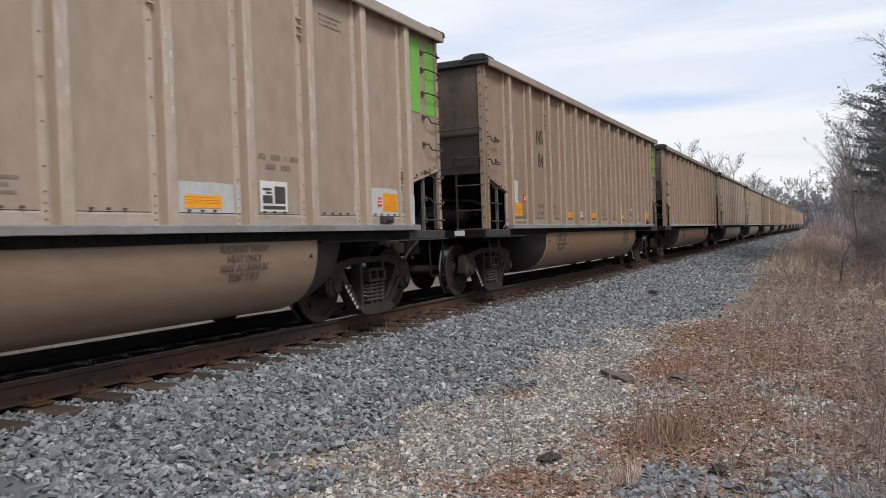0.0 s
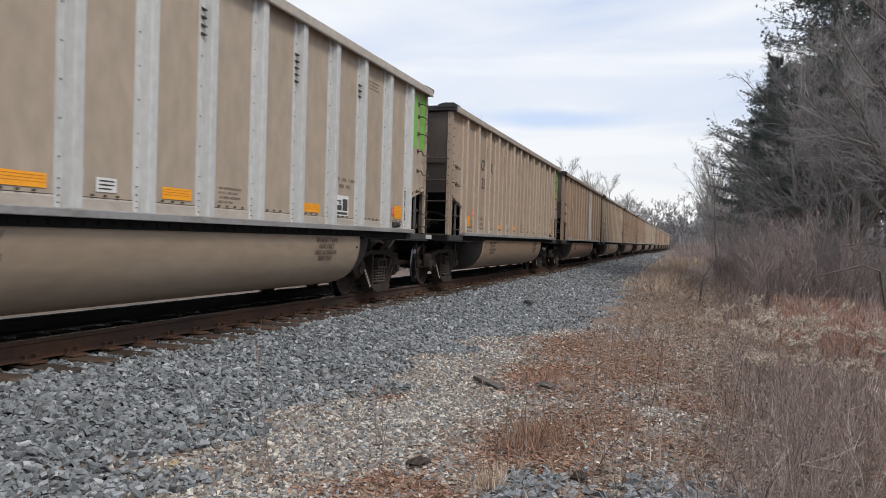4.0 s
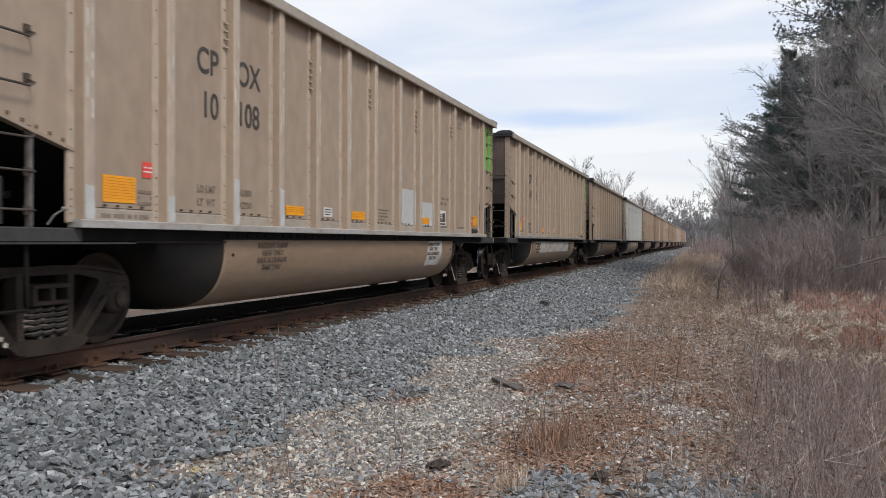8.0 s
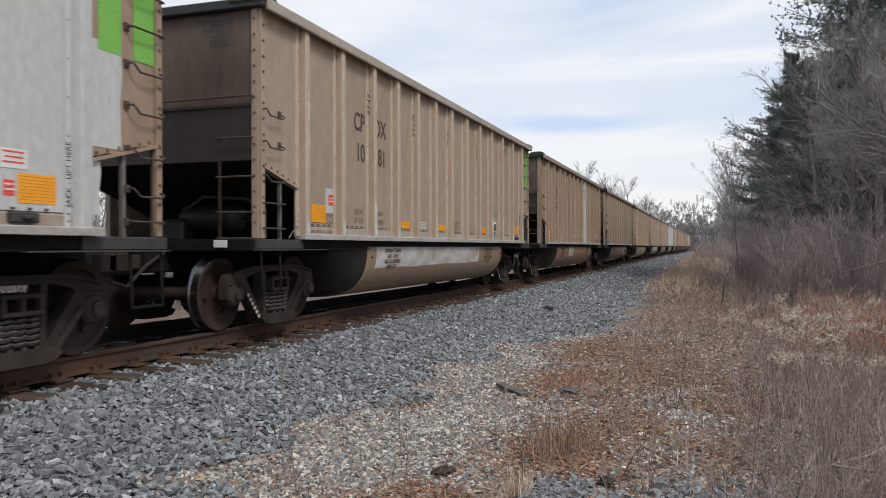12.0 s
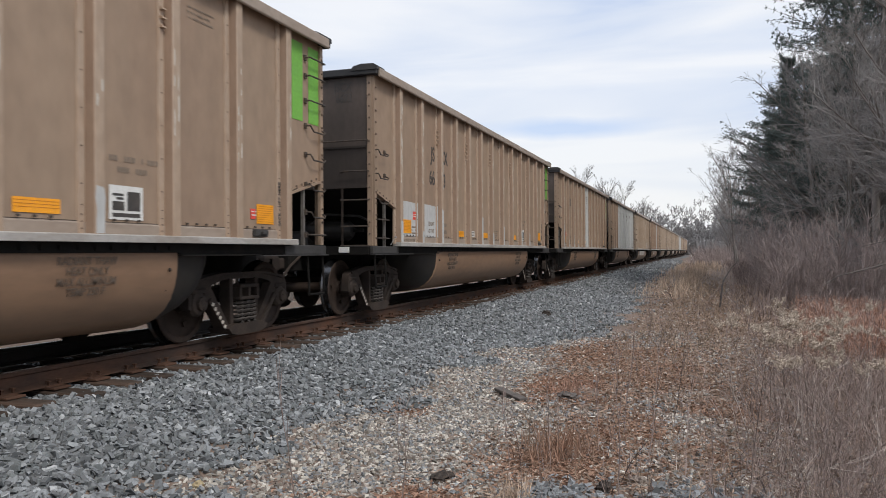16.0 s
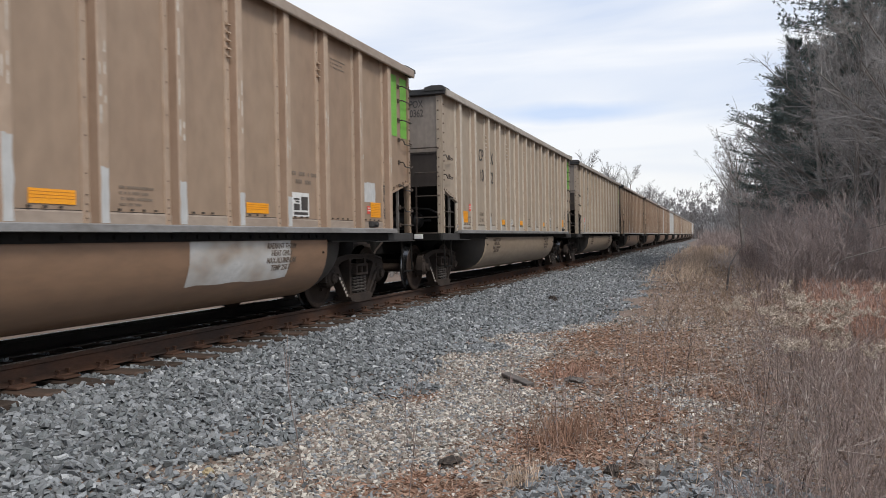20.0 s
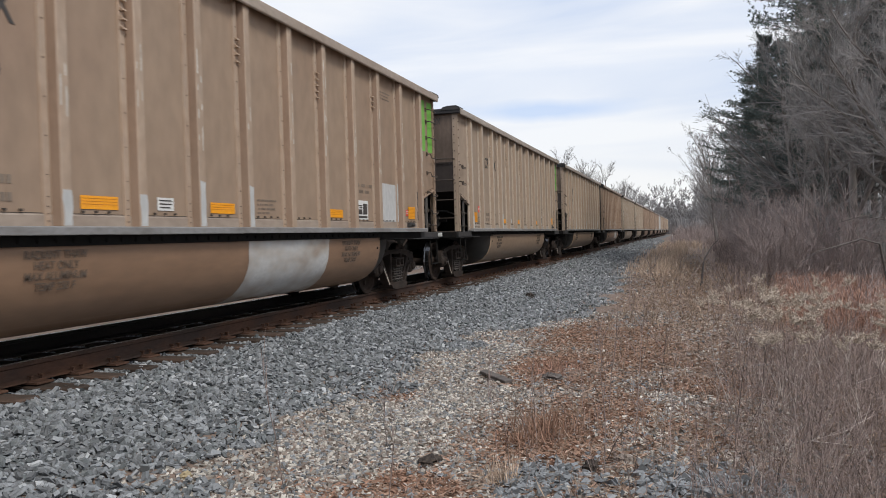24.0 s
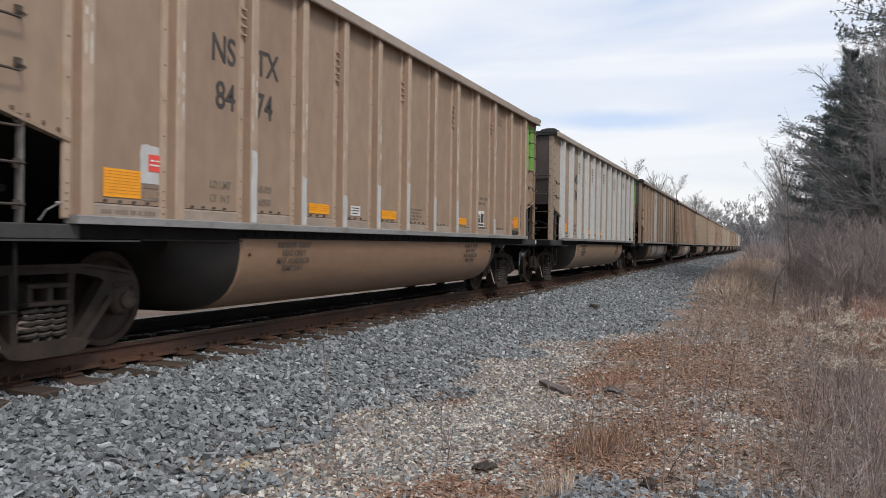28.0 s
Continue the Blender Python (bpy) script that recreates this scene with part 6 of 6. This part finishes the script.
stalks("tall_grass", 30000, (-3.2, 3.2, 26, 95), (0.15, 0.75), 0.9, 0.009, PALESTRAW, "tall straw-coloured grass along the foot of the ballast", 33, lambda x, y, u: u < np.exp(-((x + 1.2 - 0.022 * np.maximum(y - 40, 0)) / (0.65 + 0.02 * np.maximum(y - 40, 0))) ** 2) * np.clip(2.4 * blotch(x, y, 4.0, 1.9) - 0.75, 0, 1), 0.0003)
stalks("brush_stems", 22000, (-1.2, 9.0, 13, 120), (0.3, 1.1), 0.8, 0.004, STEM, "tangle of standing dead stems before the wood", 38, lambda x, y, u: (u < np.clip((x - 0.1 - 0.022 * y) / 1.5, 0, 1)) & ((y > 23) | (x < 0.085 * y)), 0.0005)
stalks("rusty_grass", 15000, (1.4, 6.5, 13, 23), (0.2, 0.7), 1.2, 0.007, RUSTGRASS, "rust-coloured standing grass at the wood's edge", 34, lambda x, y, u: x > 0.095 * y + 1.5 * u ** 1.5)
stalks("rusty_plumes", 52000, (1.4, 6.5, 13, 23), (0.06, 0.16), 1.7, 0.011, RUSTGRASS, "soft rust-coloured seed plumes of the standing grass", 48, lambda x, y, u: x > 0.095 * y + 1.5 * u ** 1.5, lift=0.55)
stalks("grey_stems", 9000, (0.1, 2.6, 4.2, 11), (0.12, 0.45), 3.4, 0.0042, STEM, "thicket of grey-brown dead weed stems", 35, lambda x, y, u: u < np.clip((x - 0.02 - 0.09 * y + 0.5) / 0.7, 0, 1))
stalks("verge_grass", 24000, (-2.2, 2.4, 10, 40), (0.06, 0.22), 4.5, 0.005, DULL, "low straw-coloured grass at the foot of the ballast", 40, lambda x, y, u: (x > toe(y) + 0.2) & (u < np.clip(1.3 * blotch(x, y, 3.3, 0.8), 0.1, 1)), 0.0005)
stalks("thin_stems", 2400, (-2.4, 0.9, 4.3, 18), (0.15, 0.6), 0.5, 0.004, STEM, "scattered thin dead weed stems on the gravel", 36, lambda x, y, u: u < np.clip(0.25 + 0.3 * (x + 1), 0.05, 1))
stalks("rust_tuft", 2600, (-1.5, -0.8, 5.6, 6.75), (0.07, 0.24), 1.3, 0.007, LITTER, "mound of rust-brown dead grass on the gravel", 44, lambda x, y, u: u < np.exp(-((x + 1.16) / 0.2) ** 2 - ((y - 6.2) / 0.33) ** 2))
stalks("rust_stems", 16, (-1.42, -1.2, 5.95, 6.5), (0.25, 0.5), 0.5, 0.006, DULL, "upright dull brown weeds in the rusty mound", 46)
stalks("straw_clump", 150, (-1.27, -1.07, 4.76, 4.96), (0.05, 0.24), 1.5, 0.005, PALESTRAW, "arching clump of bleached straw grass", 47)
stalks("straw_tuft", 1000, (-1.9, -1.1, 8.5, 9.5), (0.06, 0.2), 1.4, 0.007, RUSTGRASS, "pale rusty tuft lying on the gravel", 45, lambda x, y, u: u < np.exp(-((x + 1.53) / 0.25) ** 2 - ((y - 9.0) / 0.3) ** 2))


def thicket(name, n, area, height, thick, mat, label, seed, keep, grow_thick=0.0, lean=0.32):
    """Branched dead weeds, each a bent stem with side twigs, leaning every way."""
    rng = np.random.default_rng(seed)
    x0, x1, y0, y1 = area
    y = y0 * (y1 / y0) ** rng.random(n)
    x = rng.uniform(x0, x1, n)
    k = keep(x, y, rng.random(n))
    x, y = x[k], y[k]
    n = len(x)
    h = rng.uniform(*height, n) * np.where(rng.random(n) < 0.2, 1.3, 1.0)
    r = (thick + grow_thick * y) * rng.uniform(0.7, 1.4, n)
    way = np.stack([rng.normal(0, lean, n), rng.normal(0, lean, n), np.ones(n)], -1)
    fallen = rng.random(n) < 0.10
    way[fallen] = np.stack([rng.normal(0, 1, fallen.sum()), rng.normal(0, 1, fallen.sum()), np.full(fallen.sum(), 0.35)], -1)
    way /= np.linalg.norm(way, axis=1)[:, None]
    at = np.stack([x, y, ground_z(x, y) - 0.01], -1)
    rows = []
    for step in range(4):
        to = at + way * (h / 4)[:, None]
        rows.append(np.concatenate([at, to, (r * (1 - 0.2 * step))[:, None], (r * (0.8 - 0.2 * step) + 0.0006)[:, None]], 1))
        for _ in range((1, 2, 3, 3)[step]):
            m = rng.random(n) < 0.8
            w = way[m] + rng.normal(0, 0.55, (m.sum(), 3)) + np.array((0, 0, 0.15))
            w /= np.linalg.norm(w, axis=1)[:, None]
            start = at[m] + (to - at)[m] * rng.random((m.sum(), 1))
            end = start + w * (h[m] * rng.uniform(0.12, 0.36, m.sum()))[:, None]
            rows.append(np.concatenate([start, end, (r[m] * 0.6)[:, None], (r[m] * 0.35)[:, None]], 1))
        at = to
        way = way + rng.normal(0, 0.16, (n, 3)) - np.array((0, 0, 0.06))
        way /= np.linalg.norm(way, axis=1)[:, None]
    ob = new(name, ribbon_mesh(name, np.concatenate(rows), mat, seed) if y1 > 20 else segment_mesh(name, np.concatenate(rows), mat, 3))
    return tagged(ob, label, "weeds", kind="stuff")


thicket("weed_thicket", 2600, (0.0, 3.4, 4.0, 12), (0.22, 0.6), 0.0017, STEM, "thicket of branched grey-brown dead weeds", 51, lambda x, y, u: u < np.clip((x - 0.02 - 0.09 * y + 0.55) / 0.8, 0, 1), 0.00012)
thicket("pale_weeds", 130, (0.0, 3.0, 4.2, 11), (0.35, 0.75), 0.0019, PALESTEM, "bleached long dead stems in the thicket", 57, lambda x, y, u: u < np.clip((x - 0.02 - 0.09 * y + 0.55) / 0.8, 0, 1), 0.0001, 0.45)
thicket("weed_edge", 420, (-1.6, 1.2, 4.2, 22), (0.2, 0.6), 0.0016, STEM, "scattered branched dead weeds on the gravel", 52, lambda x, y, u: u < np.clip(0.35 + 0.35 * x, 0.05, 1), 0.00012)
thicket("brush_thicket", 5200, (-1.0, 9.0, 12, 85), (0.4, 1.1), 0.0017, STEM, "tangle of standing dead weeds before the wood", 53, lambda x, y, u: (u < np.clip((x - 0.1 - 0.022 * y) / 1.5, 0.03, 1)) & ((y > 24) | (x < 0.055 * y)), 0.00016)
thicket("far_bank_brush", 5600, (-20.0, -13.0, 1.0, 90), (1.0, 5.2), 0.010, TWIG, "dense dead brush on the bank beyond the track", 55, lambda x, y, u: u < 2, 0.0004)
thicket("verge_weeds", 750, (-1.3, 2.4, 12, 38), (0.15, 0.55), 0.0022, STRAW, "straw-coloured weeds at the foot of the ballast", 56, lambda x, y, u: (x > toe(y) + 0.3) & (u < 0.9 - 0.25 * np.abs(x)), 0.00022)
thicket("far_verge_brush", 2600, (-2.2, 9.0, 78, 270), (0.7, 2.2), 0.008, BRUSH, "dead brush along the far verge of the line", 58, lambda x, y, u: (u < 0.25 + 0.25 * (x + 2)) & (off_line(x, y) > 4.3), 0.0001)
thicket("rust_brush", 700, (2.0, 6.5, 12.5, 24), (0.4, 0.9), 0.002, BRUSH, "red-brown weeds among the rusty grass", 54, lambda x, y, u: x > 0.10 * y + 0.1, 0.00014)


def goldenrod(seed, height):
    rng = np.random.default_rng(seed)
    f0, f1 = [], []
    at, way = np.array((0, 0, -0.02)), np.array((rng.normal(0, 0.15), rng.normal(0, 0.15), 1.0))
    line = [tuple(at)]
    for i in range(6):
        to = at + way * height / 6
        line.append(tuple(to))
        way = way + rng.normal(0, 0.07, 3)
        at = to
    for _ in range(7):
        w = rng.normal(0, 0.6, 3) * (1, 1, 0.6) + np.array((0.1, 0, 0.45))
        end = at + w / np.linalg.norm(w) * rng.uniform(0.08, 0.17)
        for _ in range(70):
            c = at + (end - at) * rng.uniform(0.2, 1.05) + rng.normal(0, 0.009, 3)
            v = rng.normal(size=3) + np.array((0, 0, 0.5))
            f0.append(c)
            f1.append(c + v / np.linalg.norm(v) * rng.uniform(0.014, 0.028))
    f0, f1 = np.array(f0), np.array(f1)
    stem = Build().tube(line, 0.004, 4, r1=0.0018).mesh("stem", STEM)
    return stem, blade_mesh("seed_head", f0, f1, np.full(len(f0), 0.0115), FLUFF, seed)


ROD = [goldenrod(s, 1.0) for s in (41, 42, 43)]
rs = random.Random(12)
for i in range(58):
    y = rs.uniform(6.6, 13.5)
    x = y * rs.uniform(0.02, 0.22)
    plant = new("goldenrod")
    st, hd = ROD[i % 3]
    child("stem", st, plant)
    tagged(child("seed_head", hd, plant, label="pale fluffy dried flower head"), kind="stuff")
    k = rs.uniform(0.68, 1.02)
    plant.matrix_basis = pose(x, y, float(ground_z(np.array(x), np.array(y))), 0, 0, rs.uniform(0, 360))
    plant.scale = (k, k, k)
    tagged(plant, "dried goldenrod with a pale fluffy head", "weed", "dried goldenrod plants")


# ---- odd things on the shoulder ----
def lump(name, x, y, size, mat, seed, label, category):
    rng = random.Random(seed)
    bm = bmesh.new()
    bmesh.ops.create_icosphere(bm, subdivisions=3, radius=1.0)
    for v in bm.verts:
        k = 1 + 0.5 * noise.noise(v.co * 2.3 + Vector((seed, 0, 0))) + 0.25 * noise.noise(v.co * 6.0) + rng.uniform(-0.07, 0.07)
        v.co = Vector((v.co.x * size[0] * k, v.co.y * size[1] * k, max(v.co.z, -0.5) * size[2] * k))
    me = bpy.data.meshes.new(name)
    bm.to_mesh(me)
    bm.free()
    me.materials.append(mat)
    ob = new(name, me)
    ob.matrix_basis = pose(x, y, float(ground_z(np.array(x), np.array(y))) + size[2] * 0.3, 0, 0, rng.uniform(0, 360))
    return tagged(ob, label, category)


lump("charred_stump", -1.79, 5.26, (0.11, 0.075, 0.042), CHARRED, 3, "small charred wood lump lying in brown litter", "wood lump")
lump("dark_rock", -0.66, 5.30, (0.085, 0.055, 0.048), CHARRED, 5, "dark broken rock beside spilt grey stones", "rock")
lump("brown_rock", -0.45, 5.5, (0.06, 0.05, 0.04), GRAVEL2, 6, "small brown rock on the shoulder", "rock")
lump("dark_stone", -3.62, 18.4, (0.16, 0.10, 0.09), CHARRED, 7, "single dark stone lying on the ballast", "stone")
lump("grey_root", -1.46, 8.6, (0.12, 0.09, 0.05), OLDPLANK, 9, "grey matted weed root on the gravel", "root")
lump("pale_stone", -3.25, 4.45, (0.045, 0.035, 0.03), GREENGRASS, 11, "pale yellowish stone on the ballast", "stone")

b = Build()
b.box(-0.27, 0.27, -0.05, 0.05, -0.018, 0.018, c=0.006)
plank = new("broken_plank", b.mesh("broken_plank", OLDPLANK))
plank.matrix_basis = pose(-2.06, 8.4, 0.05, 3, 4, -45)
tagged(plank, "short weathered dark plank lying on the gravel", "plank")

# dark dead branches leaning out of the brush
for points, r in ((((0.35, 24.0, -0.2), (0.45, 24.0, 0.7), (0.62, 24.1, 1.0), (0.70, 24.2, 1.12), (0.92, 24.3, 1.34)), 0.035),
                  (((4.7, 21.2, -0.4), (4.35, 20.7, 1.15), (3.9, 20.4, 1.28), (3.4, 20.2, 1.14), (2.9, 20.0, 1.02), (2.55, 19.9, 0.78)), 0.03),
                  (((5.6, 24.0, -0.4), (5.2, 23.6, 1.7), (4.5, 23.2, 1.85), (3.9, 23.0, 1.7)), 0.026)):
    tagged(new("dead_branch", Build().tube(points, r, 6, r1=0.008).mesh("dead_branch", OLDPLANK)), "dark bare branch leaning out of the brush", "branch")

# a white marker post far along the verge
post = new("marker_post")
b = Build()
b.box(-0.06, 0.06, -0.04, 0.04, -0.2, 0.95, c=0.012)
child("post", b.mesh("post", WHITE), post)
b = Build()
b.box(-0.07, 0.07, -0.05, 0.05, 0.95, 1.0, c=0.015)
child("post_cap", b.mesh("post_cap", LEDGE2), post)
post.matrix_basis = pose(-2.0, 118.0, 0.0)
tagged(post, "small white marker post beside the track", "marker post")


# taller weeds standing apart
def weed(seed, height, branches):
    rng = np.random.default_rng(seed)
    side = []
    at, way = np.array((0, 0, -0.02)), np.array((rng.normal(0, 0.16), rng.normal(0, 0.16), 1.0))
    line = [tuple(at)]
    for i in range(7):
        to = at + way * height / 7
        line.append(tuple(to))
        if i > 1:
            for _ in range(branches):
                w = rng.normal(0, 0.5, 3) + np.array((0, 0, 0.8))
                end = to + w / np.linalg.norm(w) * height * rng.uniform(0.08, 0.28)
                side.append((*at, *end, 0.0022, 0.0012))
        way = way + rng.normal(0, 0.06, 3)
        at = to
    return Build().tube(line, 0.0042, 5, r1=0.0014).mesh("stem", STEM), segment_mesh("side_twig", side, STEM, 3)


WEEDS = [weed(70, 0.75, 1), weed(71, 0.55, 2), weed(72, 0.9, 1)]
rw = random.Random(31)
for x, y, k in ((-1.32, 5.35, 0), (-1.22, 6.35, 1), (-1.12, 6.2, 1), (-0.55, 5.2, 2), (-0.42, 6.0, 0), (-0.15, 5.7, 2), (-0.95, 7.2, 1), (-0.7, 7.0, 0), (0.05, 6.4, 2), (-1.9, 7.4, 1), (-0.3, 8.0, 0), (-1.0, 9.4, 1), (-2.25, 5.6, 1), (0.25, 5.4, 2), (-2.6, 4.6, 0), (-1.75, 4.35, 2), (-0.85, 13.0, 2), (-1.0, 15.0, 0), (-0.7, 17.5, 2), (-1.3, 19.5, 0)):
    plant = new("dry_weed")
    st, tw = WEEDS[k]
    child("stem", st, plant)
    tagged(child("side_twig", tw, plant), kind="stuff")
    plant.matrix_basis = pose(x, y, float(ground_z(np.array(x), np.array(y))), 0, 0, rw.uniform(0, 360))
    s = rw.uniform(0.8, 1.2)
    plant.scale = (s, s, s)
    tagged(plant, "single dry leafless weed standing on the gravel", "weed", "dry weeds on the shoulder")


# ---- what moves: the whole train rolls away along the line, its wheels turn ----
def train_at(t):
    """Metres along the line of the rear corner of car 0; the train slows a little on the way."""
    u = t - 14.0
    return TRAIN[0] + TRAIN[1] * u + TRAIN[2] * u * u + TRAIN[3] * u ** 3



TRAIN = (33.964, 12.9835, -0.00994, 0.000050)


def car_pose(j, t):
    s = train_at(t) + j * PITCH
    xa, ya, _ = on_line(s + BOGIES[0])
    xb, yb, _ = on_line(s + BOGIES[1])
    a = math.atan2(-(xb - xa), yb - ya)
    return pose(xa + math.sin(a) * BOGIES[0], ya - math.cos(a) * BOGIES[0], RAIL_Z, 0, 0, math.degrees(a))


def motions():
    times = [i * 1.0 for i in range(29)]
    for j, car in CARS.items():
        walk(car, [(t, car_pose(j, t)) for t in times])
    # one turning of the front and of the rear wheelset of a bogie, shared by all
    lead = {}
    for car in CARS.values():
        for part in car.children_recursive:
            if part.name.startswith("wheelset"):
                key = round(part.location.y, 2)
                if key not in lead:
                    lead[key] = part
                    rows = []
                    for k in range(28 * FPS + 1):
                        t = k / FPS
                        rows.append((t, pose(0, part.location.y, R_WHEEL, -math.degrees((train_at(t) - train_at(0)) / R_WHEEL) % 360.0)))
                    walk(part, rows)
                else:
                    part.rotation_mode = "QUATERNION"
                    keys, mine = lead[key].animation_data, part.animation_data_create()
                    mine.action, mine.action_slot = keys.action, keys.action_slot


motions()
